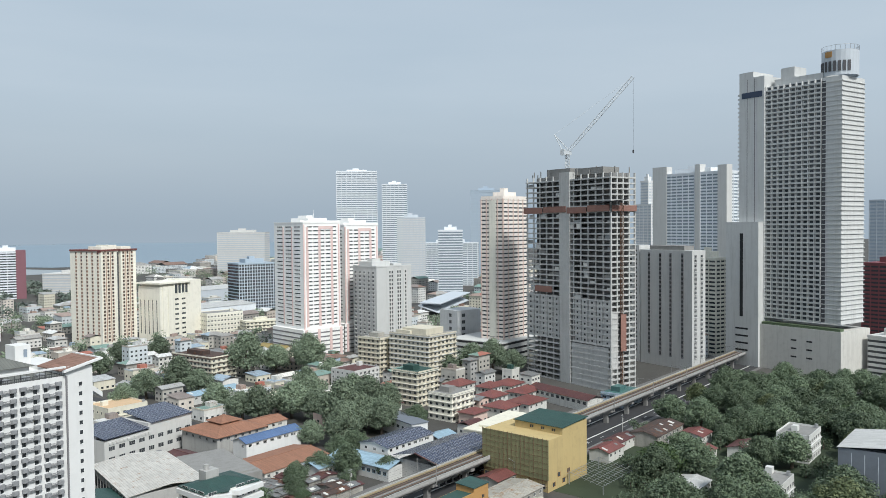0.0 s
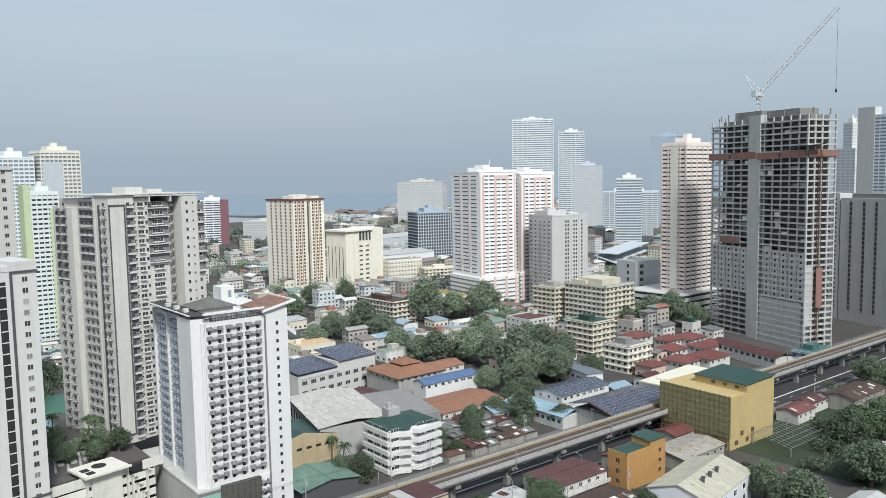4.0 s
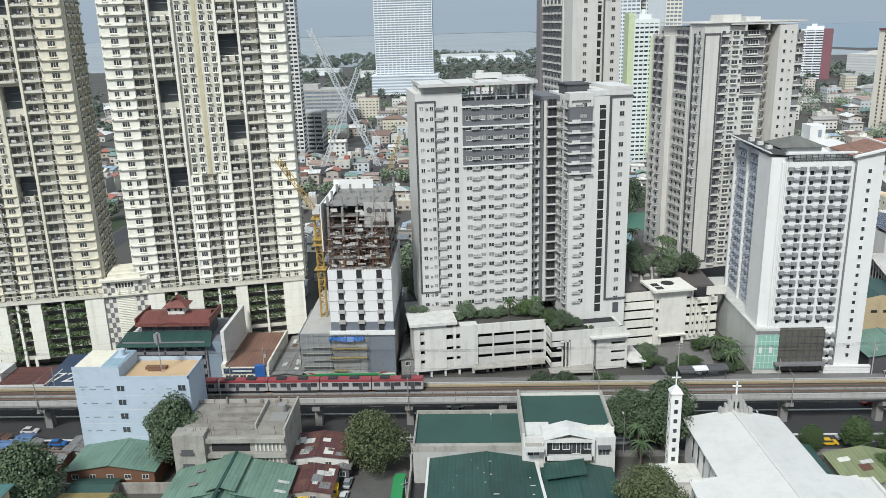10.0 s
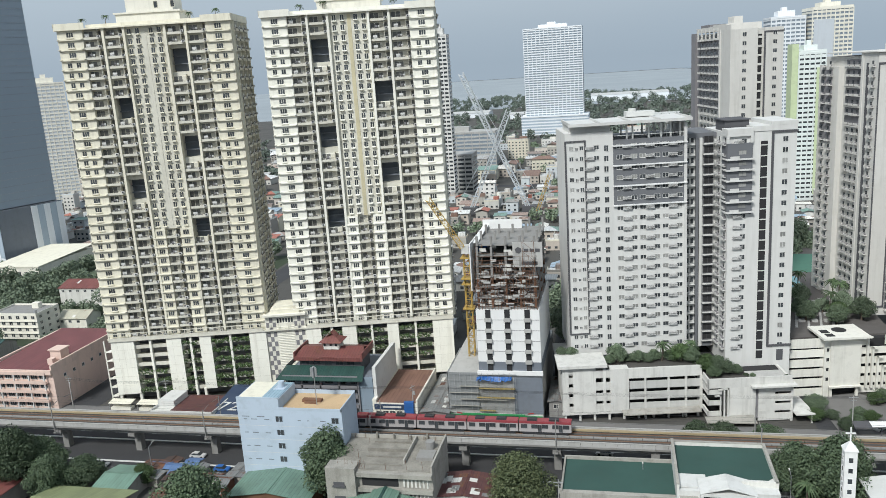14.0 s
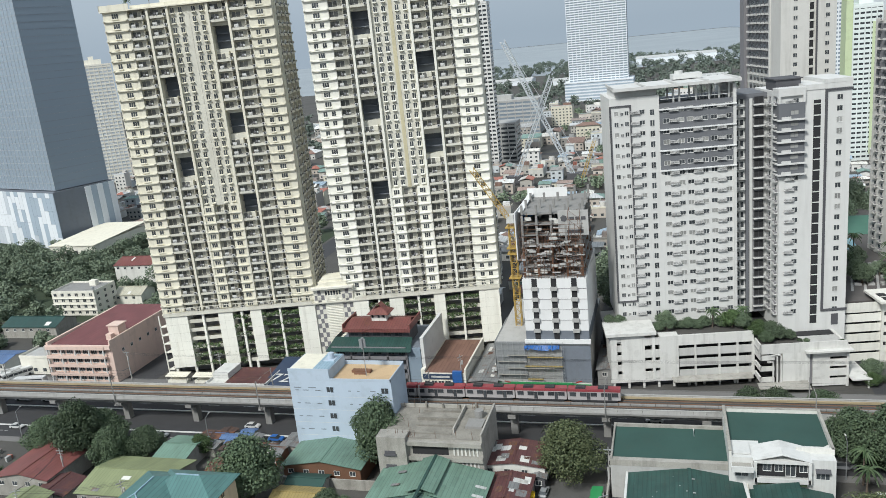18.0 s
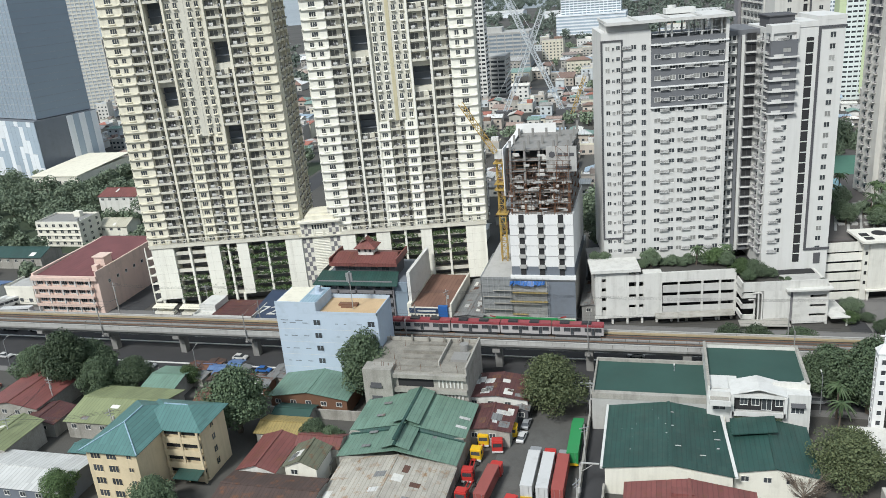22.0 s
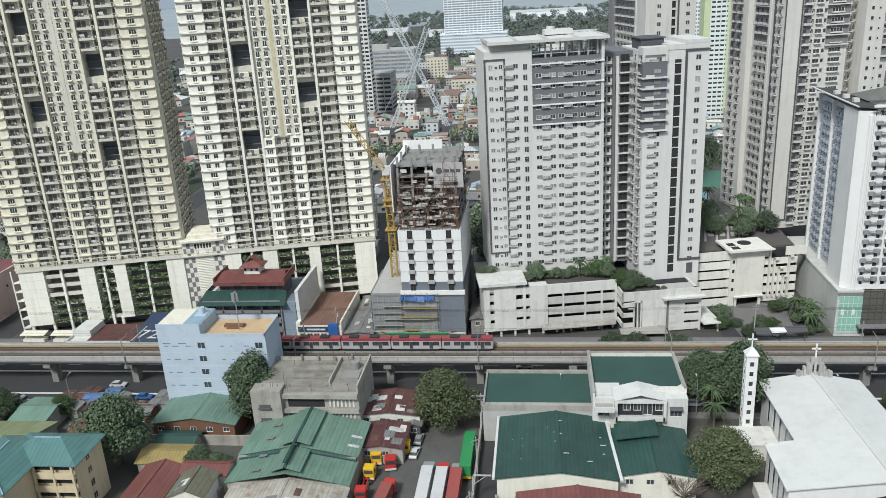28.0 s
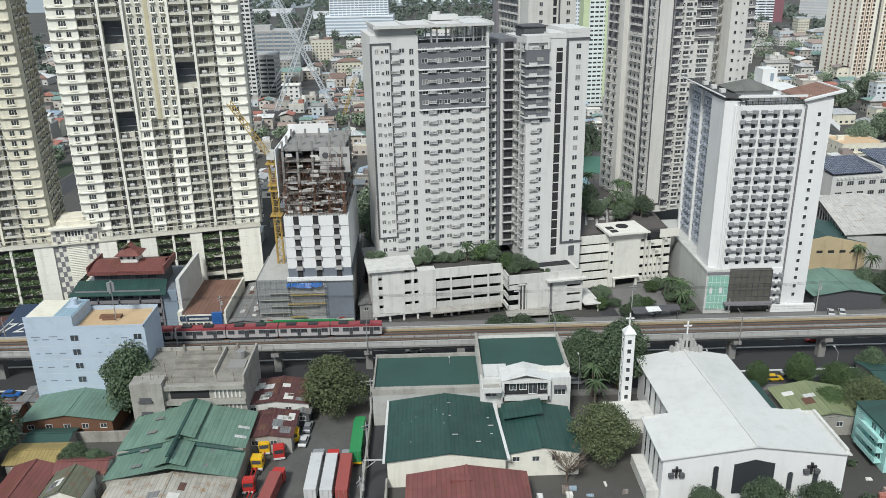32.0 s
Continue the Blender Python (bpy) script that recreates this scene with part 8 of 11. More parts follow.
part("side_band", Shape().box(-0.2, 0, 1, 43, 5, 8.4), DARK, bw)
for k in range(11):
    part("column", Shape().box(-0.5, 0.1, 1 + k * 4, 1.6 + k * 4, 0, 11.4), CONCRETE_L, bw)
part("flat_wing", Shape().box(27, 50, 6, 44, 0, 9).box(28, 49, 8, 30, 9, 9.6), CONCRETE, bw, "flat grey concrete wing")
sl = thing("college_building", "grey building with tilted solar roofs", "school", 166, 311, 0, 8)
part("wall", Shape().box(0, 46, 0, 18, 0, 12), CONDO, sl)
part("solar_roof", Shape().slab([(-0.5, -0.8, 13.0), (22, -0.8, 13.0), (22, 18, 15.5), (-0.5, 18, 15.5)], 0.3), SOLAR, sl, "dark blue tilted solar roof")
part("solar_roof", Shape().slab([(23, -0.8, 15.0), (46, -0.8, 15.0), (46, 18, 17.8), (23, 18, 17.8)], 0.3), SOLAR, sl)
part("upper_wall", Shape().box(22, 46, 0, 18, 12, 14.8).box(0.3, 22, 6, 17, 12, 13.5), CONDO, sl)
for k in range(9):
    for z in (3, 7.5):
        part("window", window_mesh(2.8, 1.7, 2, CONDO), None, sl, at=pose(3.5 + k * 5, 0, z))
for k in range(12):
    part("aircon_box", Shape().box(2 + k * 1.8, 3 + k * 1.8, -0.5, 0, 10.2, 11.0), WHITE, sl)
for x, y, w, d, h, rm, wm, lb, along in ((203, 286, 26, 26, 9.5, ORANGEROOF, CONCRETE_L, "house under broad terracotta hipped roof", "h"),
                                         (206, 270, 30, 9, 9.2, BLUEROOF, CLEAN, "white house under bright blue roof", "x"),
                                         (193, 242, 33, 22, 5.2, ORANGEROOF, OFFWHITE, "low house under wide terracotta roof", "x"),
                                         (241, 222, 30, 16, 7.4, SOLAR, CLEAN, "white building with dark solar roof and maroon eaves", "x"),
                                         (180, 262, 12, 30, 6, MAROONROOF, OFFWHITE, "long narrow building under maroon roof", "y"),
                                         (232, 296, 18, 14, 7, ORANGEROOF, OFFWHITE, "house under terracotta roof with solar panels", "x")):
    if along == "h":
        t = thing("tiled_house", lb, "house", x, y, 0)
        part("wall", Shape().box(0, w, 0, d, 0, h), wm, t)
        part("roof", Shape().hip(0, w, 0, d, h, h + 4.5, 1.0), rm, t)
        part("upper_roof", Shape().hip(w * 0.3, w * 0.7, d * 0.3, d * 0.7, h + 3.6, h + 6, 0.6), rm, t)
    else:
        t = shed("tiled_house", lb, x, y, w, d, h, rm, wm, 1.6, along, cat="house", seed=int(x))
    for k in range(max(2, int(w / 4))):
        part("upper_window", window_mesh(1.3, 1.1, 1, wm), None, t, at=pose(2 + k * 3.8, 0, h - 1.9 if h > 6 else 1.2))
    for k in range(max(1, int(d / 5))):
        part("side_window", window_mesh(1.3, 1.1, 1, wm), None, t, at=on("l", 0, 2.5 + k * 5, h - 2.2))
lb_ = thing("school_building", "low L-shaped white school with light blue roof", "school", 209, 208, 0)
part("wall", Shape().box(16, 28, -1, 30, 0, 5.4).box(0, 16, 21, 30, 0, 5.4), WHITE, lb_)
part("roof", Shape().gable(16, 28, -1, 31, 5.5, 7.2, "y", 0.6), SKYROOF, lb_, "light blue sheet roof")
part("roof", Shape().gable(0, 18, 21, 31, 5.45, 6.9, "x", 0.6), SKYROOF, lb_)
for k in range(7):
    part("window", window_mesh(1.6, 1.3, 1, SKYROOF), None, lb_, at=on("l", 16, 1 + k * 2.9, 2.4))
    if k < 4:
        part("window", window_mesh(1.6, 1.3, 1, SKYROOF), None, lb_, at=pose(2.2 + k * 3.6, 21, 2.4))
st = thing("rail_station_shed", "station shed with dark solar roof beside the viaduct", "station", 233, 188, 0)
part("wall", Shape().box(0, 36, 2, 20, 0, 7.5), CONCRETE_L, st)
part("roof", Shape().gable(-1, 37, 0, 22, 9.0, 11.5, "x", 0.6), SOLAR, st, "dark solar panel roof with maroon edge")
part("maroon_edge", Shape().box(-1.8, 37.8, -0.9, -0.5, 8.5, 9.0).slab([(-1.9, -0.7, 9.0), (-1.4, -0.7, 9.0), (-1.4, 11, 11.7), (-1.9, 11, 11.7)], 0.4), MAROONROOF, st)
for k in range(9):
    part("column", Shape().box(k * 4.4, 0.5 + k * 4.4, 0.2, 0.7, 0, 9), CONCRETE_L, st)
part("walkway_wall", Shape().box(0, 36, 0.2, 0.4, 6.0, 7.6), CLEAN, st)
cf = thing("flat_office", "long cream flat-roofed building by the rails", "building", 283, 197, 0, 4)
part("wall", Shape().box(0, 40, 0, 16, 0, 8), CREAM2, cf)
part("roof", Shape().box(-0.5, 40.5, -0.5, 16.5, 8, 8.6).box(6, 14, 4, 12, 8.6, 9.6), CREAM, cf, "pale cream roof")
for k in range(10):
    part("window", window_mesh(2.0, 1.4, 2, CREAM2), None, cf, at=pose(2.5 + k * 3.8, 0, 4.6))
wl_ = thing("long_office", "long white building with dark flat roof", "office building", 284, 236, 0, 74)
part("wall", Shape().box(0, 42, 0, 9, 0, 7.5), CLEAN, wl_)
part("roof", Shape().box(-0.4, 42.4, -0.4, 9.4, 7.5, 7.9), SLATE, wl_)
for k in range(9):
    part("window", window_mesh(2.2, 1.4, 1, CLEAN), None, wl_, at=on("b", 3 + k * 4.4, 9, 4))


def apartment(name, label, x, y, w, d, floors, wall_mat, ang=0, fh=3.1, bay=3.6, cat="apartment block", ledge_mat=None, group="", roof_mat=None):
    """A mid-rise with balconies on alternate bays, ledges on each floor and rooftop rooms."""
    t = thing(name, label, cat, x, y, 0, ang, group)
    h = floors * fh
    part("wall", Shape().box(0, w, 0, d, 0, h), wall_mat, t)
    part("roof_deck", Shape().box(-0.2, w + 0.2, -0.2, d + 0.2, h, h + 0.3).box(w * 0.3, w * 0.6, d * 0.4, d * 0.8, h + 0.3, h + 3.0), roof_mat or wall_mat, t)
    part("parapet", Shape().box(-0.2, w + 0.2, -0.2, 0.1, h + 0.3, h + 1.1).box(-0.2, 0.1, -0.2, d, h + 0.3, h + 1.1), wall_mat, t)
    for k in range(floors):
        z = k * fh
        part("floor_ledge", Shape().box(-0.7, w + 0.3, -0.7, d, z + fh - 0.3, z + fh), ledge_mat or wall_mat, t)
        for i, c in enumerate(spread_over(0, w, max(2, int(w / bay)))):
            part("window", window_mesh(1.9, 1.4, 2, wall_mat), None, t, at=pose(c, 0, z + 1.0))
            if i % 2 == 0:
                part("balcony", Shape().box(c - 1.5, c + 1.5, -1.2, 0, z + 0.0, z + 0.15).box(c - 1.5, c + 1.5, -1.25, -1.1, z + 0.15, z + 1.0), wall_mat, t)
    pieces("side_window", window_mesh(1.7, 1.4, 1, wall_mat), t, [on("l", 0, c, k * fh + 1.0) for k in range(floors) for c in spread_over(0, d, max(2, int(d / bay)))], 4)
    return t


apartment("apartment_block", "cream six-storey apartment block with balconies", 328, 279.5, 18, 19, 6, DULLCREAM, ledge_mat=CREAM2, roof_mat=GREENFLAT)
apartment("apartment_block", "cream four-storey apartment block", 313.5, 244.5, 18.5, 15.5, 4, CREAM2, fh=3.3, roof_mat=CONCRETE)
ap = apartment("apartment_block", "large cream apartment block with ribboned balconies", 385, 318, 28, 34, 9, DULLCREAM, fh=3.2, ledge_mat=SIDING, roof_mat=OLDCONC)
part("roof_room", Shape().box(4, 22, 6, 26, 28.8, 33).box(2, 14, 18, 30, 28.8, 31.5), DULLCREAM, ap)
apartment("apartment_block", "pale apartment block behind the cream one", 380, 356, 22, 20, 8, DULLCREAM, roof_mat=OLDCONC)
dm = apartment("dormitory", "long cream building with rows of brown balconies", 302, 430, 20, 40, 5, CREAM, ang=4, ledge_mat=BROWNROOF, roof_mat=BROWNROOF)
flat_house("house", "white flat-roofed house near palms", 336, 336, 22, 20, 12, WHITE, MAROONROOF, 4, seed=110, cat="house")
flat_house("house", "sand-coloured house with broad roof terrace", 205, 380, 22, 20, 8, CREAM, surface("sandy_roof", (0.60, 0.42, 0.26), spread=0.15), 2, seed=111)
shed("warehouse", "warehouse under light blue-white roof", 258, 385, 32, 12, 5, SKYROOF, WHITE, 1.4, "x", seed=112, patches=4)
shed("warehouse", "building with ridged pale cream roof", 272, 346, 34, 10, 5.0, CREAM, CREAM2, 2.0, "x", seed=113)
shed("warehouse", "white gabled hall behind trees", 340, 455, 34, 24, 8, WHITEROOF, OFFWHITE, 3, "x", seed=114)
shed("warehouse", "hall under bright yellow roof", 378, 452, 14, 30, 9, YELLOWTARP, CREAM, 2.5, "y", seed=115)
shed("warehouse", "hall under grey gabled roof", 325, 480, 26, 20, 8, GREYROOF, OFFWHITE, 3, "x", seed=116)
gk = thing("concrete_block", "bare grey concrete block with tall windows", "building", 472, 362, 0, -10)
part("wall", Shape().box(0, 24, 0, 20, 0, 35), SIDING, gk)
for k in range(6):
    part("window", window_mesh(3.2, 2.4, 1, MIDGREY), None, gk, at=pose(6, 0, 5 + k * 5))
    part("window", window_mesh(2.4, 2.4, 1, MIDGREY), None, gk, at=on("l", 0, 8, 5 + k * 5))
for i, (x, y, w, d) in enumerate(((350, 222, 18, 14), (371, 238, 18, 12), (352, 246, 14, 12), (384, 256, 15, 14), (334, 226, 13, 14), (372, 262, 12, 10), (366, 280, 16, 12))):
    t = thing("tiled_house", "two-storey house under red hipped roof", "house", x, y, 0, 0, "red-roofed houses")
    part("wall", Shape().box(0, w, 0, d, 0, 5.4), OFFWHITE, t)
    part("roof", Shape().hip(0, w, 0, d, 5.5, 8.2, 0.9), REDROOF, t)
    for k in range(3):
        part("window", window_mesh(1.4, 1.2, 1, OFFWHITE), None, t, at=pose(2.4 + k * w / 3.4, 0, 3.2))
        part("side_window", window_mesh(1.4, 1.2, 1, OFFWHITE), None, t, at=on("l", 0, 2.4 + k * d / 3.8, 3.2))
rh = thing("row_house", "long row of shophouses with dark eaves", "shophouse", 373, 200, 0, 74)
part("wall", Shape().box(0, 46, -12, 0, 0, 6.5), OFFWHITE, rh)
part("roof", Shape().gable(0, 46, -12, 0, 6.5, 8.2, "x", 0.8), MAROONROOF, rh)
for k in range(11):
    part("window", window_mesh(2.0, 1.4, 1, DARKGREY), None, rh, at=on("b", 2.2 + k * 4.1, 0, 3.8))
pal = apartment("shophouse", "pale blue-green shophouse by the rails", 392, 189, 24, 13, 2, HAZEBLUE, fh=3.4, cat="shophouse", roof_mat=TEALROOF)


# ---- towers behind ----
def slab_condo(label, x, y, ang, zb, fl):
    """Slab on the garden deck: a stepped front with frame line, dark balcony panels and a long side of ledged windows."""
    t = thing("condominium", label, "tower block", x, y, zb, ang, group="pale slab condominiums")
    fh = 2.93
    h = fl * fh + 1.6
    dz = h - 21
    part("frame_wall", Shape().box(0, 8.3, 0, 9, 0, h + 1.0), SLABPAINT, t, "blank pale wall with a dark frame line")
    part("front_wall", Shape().box(8.3, 13.6, 0.8, 30, 0, h), SLABPAINT, t)
    part("panel_wall", Shape().box(13.6, 21.0, 1.6, 30, 0, dz), SLABPAINT, t)
    part("dark_top", Shape().box(13.6, 21.0, 1.5, 30, dz, h - 1.5), MIDGREY, t, "dark grey upper panel")
    part("link_wall", Shape().prism([(21.0, 1.6), (24.6, 5.0), (24.6, 30), (21.0, 30)], 0, h - 2), SLABPAINT, t, "slanted pale recess wall")
    part("end_wall", Shape().box(24.6, 30.6, -1.0, 30, 0, h), SLABPAINT, t, "blank pale wall with small windows")
    part("dark_corner", Shape().box(30.6, 34.0, 0.5, 24, h - 26, h - 2), MIDGREY, t, "dark grey corner bay")
    part("corner_wall", Shape().box(30.6, 34.0, 0.8, 24, 0, h - 26), SLABPAINT, t)
    part("side_wall", Shape().box(1.0, 8.3, 9, 34, 0, h), SLABPAINT, t)
    part("side_dark_top", Shape().box(0.7, 1.0, 10.4, 20.0, dz, h - 1), MIDGREY, t, "dark grey upper panel")
    part("side_fin", Shape().box(-0.2, 1.0, 8.2, 9.4, 0, h + 1), SLABPAINT, t, "pale upright fin")
    part("end_bay", Shape().box(-0.7, 8, 22.0, 35, 0, h - 3), SLABPAINT, t, "rear bay stepping out from the side")
    part("end_dark", Shape().box(-1.0, -0.7, 26.0, 33, h - 27, h - 4), MIDGREY, t, "dark grey upper panel")
    for a, b, c, e, f in ((0.0, 0.35, 3.0, h - 2.4, 0), (5.0, 5.4, 3.0, h - 2.4, 0), (0.0, 5.4, h - 2.4, h - 1.9, 0), (0.0, 5.4, 2.5, 3.0, 0)):
        part("dark_outline", Shape().box(a, b, -0.22, f, c, e), DARKGREY, t, "dark painted frame line")
    part("grey_strip", Shape().box(5.6, 8.1, -0.06, 0, 2, h - 2), MIDGREY, t, "grey upright strip with ledged windows")
    # Slot shadow painted as a flat dark strip on the side wall.
    part("shadow_strip", Shape().box(-0.06, 0, 5.2, 6.6, 2, h - 2), DARKGREY, t, "dark upright strip standing for a shaded slot")
    part("top_frame", Shape().box(8.3, 30.6, -0.6, -0.2, h + 0.4, h + 0.9).box(13.4, 13.8, -0.6, 6, h - 1.5, h + 0.9).box(21, 21.4, -0.6, 6, h - 1.5, h + 0.9).box(-0.6, 34, -0.8, 30, h + 1.0, h + 1.3), SLABPAINT, t, "pale roof frame")
    part("roof_room", Shape().box(8, 14, 4, 12, h + 1.3, h + 3.4).box(17, 22, 6, 14, h + 1.3, h + 2.6), SLABPAINT, t)
    for k in range(7):
        part("panel_band", Shape().box(13.4, 21.2, 0.6, 1.5, dz + k * fh - 0.2, dz + k * fh + 0.12), SLABPAINT, t)
        part("panel_band", Shape().box(30.6, 34.6, -0.4, 0.5, h - 25.6 + k * 3.3, h - 25.1 + k * 3.3), SLABPAINT, t)
        if k % 2 == 0:
            part("panel_band", Shape().box(0.0, 0.7, 10.2, 20.0, dz + k * fh - 0.2, dz + k * fh + 0.15), SLABPAINT, t)
    ledge = window_mesh(1.9, 1.1, 1, SLABPAINT, ledge=0.7)
    wide = window_mesh(3.6, 1.15, 3, SLABPAINT, ledge=0.8)
    small = window_mesh(0.8, 1.0, 0, SLABPAINT)
    tiny = window_mesh(0.5, 0.55, 0, SLABPAINT)
    side = Shape().box(-1.25, 1.25, -0.95, 0, -0.16, 0.0).box(-1.25, 1.25, -0.95, -0.85, 0.0, 0.5).box(-0.9, 0.9, -0.7, -0.1, 0, 0.45, 1).box(-1.0, 0.1, -0.05, 0, 0.6, 1.6, 2).mesh("ledged_window", SLABPAINT, MIDGREY, GLASS)
    a1, a2, a3, a4, a5, a6 = [], [], [], [], [], []
    for k in range(fl):
        z = h - fh * (k + 1) - 0.6
        a1.append(pose(11.0, 0.8, z + 0.9))
        a3 += [pose(9.0, 0.8, z + 1.0), pose(13.0, 0.8, z + 1.0), pose(26.6, -1.0, z + 0.9)]
        a4 += [pose(8.35, -0.02, z + 1.1), pose(28.9, -1.0, z + 1.0)]
        a5.append(pose(6.8, -0.06, z + 0.6))
        a2.append(pose(17.2, 1.6 if z < dz else 1.5, z + 0.9))
        a5 += [on("l", 1.0 if z < dz else 0.7, yy, z + 0.6) for yy in (11.8, 14.9, 18.0)]
        a5 += [on("l", 0.0, 2.6, z + 0.6)]
        a5 += [on("l", -0.7 if z < h - 27 else -1.0, yy, z + 0.6) for yy in (26.4, 31.0)]
        a6.append(pose(22.8, 3.3, z + 0.6, 0, 0, 43))
        a3.append(pose(32.3, 0.8 if z < h - 26 else 0.5, z + 0.9))
    pieces("window", ledge, t, a1, 28)
    pieces("wide_window", wide, t, a2, 28)
    pieces("small_window", small, t, a3, 56)
    pieces("vent_window", tiny, t, a4, 20)
    pieces("ledged_window", side, t, a5 + a6, 100)
    return t


def rear_slab(label, x, y, ang, zb, fl):
    """Slimmer sister block: plain front with stair slit and frame line, side of balcony windows."""
    t = thing("condominium", label, "tower block", x, y, zb, ang, group="pale slab condominiums")
    fh = 2.91
    h = fl * fh + 1.2
    part("front_wall", Shape().box(0, 9.0, 0, 10, 0, h), SLABPAINT, t, "plain pale front wall")
    part("right_wall", Shape().box(11.2, 17.4, 0, 26, 0, h), SLABPAINT, t, "plain pale front wall")
    part("slit_wall", Shape().box(9.0, 11.2, 1.0, 26, 0, h - 1), SLABPAINT, t)
    part("stair_slit", Shape().box(9.3, 10.6, 0.9, 1.0, 0, h - 2), DARK, t, "near-black strip standing for the shade of a stair slit")
    part("side_wall", Shape().box(0.9, 9.0, 10, 41, 0, h - 0.6), SLABPAINT, t)
    part("side_dark_top", Shape().box(0.6, 0.9, 10, 41, h - 27, h - 3.0), MIDGREY, t, "dark grey upper panel")
    part("side_fin", Shape().box(-0.3, 0.9, 9.4, 10.6, 0, h), SLABPAINT, t)
    part("end_fin", Shape().box(-0.4, 0.6, 36.0, 41, 0, h), MIDGREY, t, "dark grey end fin")
    part("dark_outline", Shape().box(11.0, 11.5, -0.22, 0, 3, h - 1.5).box(11.0, 17.5, -0.22, 0, h - 1.5, h - 1.1), DARKGREY, t, "dark painted frame line")
    part("roof_room", Shape().box(2, 14, 10, 24, h, h + 2.2).box(6, 9, 14, 20, h + 2.2, h + 4.6).box(0, 0.4, 0, 36, h, h + 1.6), SLABPAINT, t)
    part("roof_box", Shape().box(1, 8, 24, 34, h, h + 2.6), MIDGREY, t, "dark roof box")
    for k in range(6):
        part("roof_post", Shape().box(-0.2, 0.2, 12 + k * 4.4, 12.6 + k * 4.4, h - 3.0, h + 1.0), SLABPAINT, t)
    balc = Shape().box(-1.5, 1.5, -1.0, 0, -0.16, 0.0).box(-1.5, 1.5, -1.0, -0.9, 0.0, 0.5).box(-1.1, 1.1, -0.05, 0, 0.6, 1.8, 1).mesh("balcony_window", SLABPAINT, GLASS)
    a1, a2 = [], []
    for k in range(fl):
        z = h - fh * (k + 1) - 0.4
        a1 += [pose(4.6, 0, z + 0.9), pose(14.6, 0, z + 0.9)]
        a2 += [on("l", 0.6 if z > h - 27 else 0.9, 12.6 + j * 3.9, z + 0.5) for j in range(6)]
        part("stair_landing", Shape().box(9.1, 10.8, 0.7, 0.9, z, z + 0.7), SLABPAINT, t) if k < 16 else None
    pieces("window", window_mesh(1.2, 1.2, 1, SLABPAINT), t, a1, 40)
    pieces("balcony_window", balc, t, a2, 60)
    return t


slab_condo("pale grey slab condominium with dark frame lines", 72.5, 253.4, 12, DECKZ, 26)
rear_slab("slimmer pale grey slab condominium further back", 35.9, 282.6, 12, DECKZ, 30)


def ribbon(label, x, y, ang, w, d, h, fh, wall_mat, glass, sp=1.2, piers=0, pier_mat=None, name="tower", cap=True, z0=0.0, proud=0.18, group="", side_piers=0, cat="tower block"):
    """A tower of glazed floors between projecting wall bands, with upright piers."""
    t = thing(name, label, cat, x, y, 0, ang, group)
    part("glazing", Shape().box(0.2, w - 0.2, 0.2, d - 0.2, z0, h - 0.5), glass, t)
    n = int((h - z0) / fh)
    band = Shape().box(0, w, 0, d, 0, sp).mesh("floor_band", wall_mat)
    far = x * x + y * y > 420 ** 2
    pieces("floor_band", band, t, [pose(0, 0, z0 + k * fh) for k in range(n + 1)], 6 if far else 300, "band_field")
    pm = pier_mat or wall_mat
    if far and piers + side_piers > 8:
        s = Shape()
        for i in range(piers + 1 if piers else 0):
            s.box(w * i / piers - 0.35, w * i / piers + 0.35, -proud, 0.5, z0, h)
        for i in range(side_piers + 1 if side_piers else 0):
            s.box(-proud, 0.5, d * i / side_piers - 0.35, d * i / side_piers + 0.35, z0, h)
        part("pier_field", s, pm, t)["kind"] = "stuff"
        piers = side_piers = 0
    for c in ([w * i / piers for i in range(piers + 1)] if piers else []):
        part("pier", Shape().box(c - 0.35, c + 0.35, -proud, 0.5, z0, h), pm, t)
    for c in ([d * i / side_piers for i in range(side_piers + 1)] if side_piers else []):
        part("pier", Shape().box(-proud, 0.5, c - 0.35, c + 0.35, z0, h), pm, t)
    if cap:
        part("roof_room", Shape().box(w * 0.25, w * 0.75, d * 0.25, d * 0.75, h, h + 5).box(w * 0.4, w * 0.55, d * 0.4, d * 0.6, h + 5, h + 8).box(-0.2, w + 0.2, -0.2, d + 0.2, h - 0.8, h + 0.6), wall_mat, t)
    return t


c1 = ribbon("slim white tower with green corner strips", 110, 544, 4, 16, 20, 93, 3.0, surface("mint_white_paint", (0.66, 0.71, 0.69), spread=0.08, streak=0.15, grime=0.1), GLASS, 1.8, 5)
part("green_strip", Shape().box(-4, -0.2, 1, 12, 0, 99).box(10.6, 12.2, -0.3, 0, 4, 84), surface("lime_paint", (0.52, 0.60, 0.38), spread=0.1), c1, "lime green wall strip")
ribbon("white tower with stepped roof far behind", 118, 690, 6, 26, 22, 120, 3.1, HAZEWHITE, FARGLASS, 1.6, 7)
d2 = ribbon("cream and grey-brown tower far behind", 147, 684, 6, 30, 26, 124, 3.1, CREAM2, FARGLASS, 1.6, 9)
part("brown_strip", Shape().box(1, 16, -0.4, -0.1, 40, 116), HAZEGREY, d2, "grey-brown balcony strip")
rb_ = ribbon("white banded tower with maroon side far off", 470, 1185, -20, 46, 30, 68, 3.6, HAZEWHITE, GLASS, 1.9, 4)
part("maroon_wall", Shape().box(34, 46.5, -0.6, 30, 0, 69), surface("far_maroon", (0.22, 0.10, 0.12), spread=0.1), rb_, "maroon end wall")
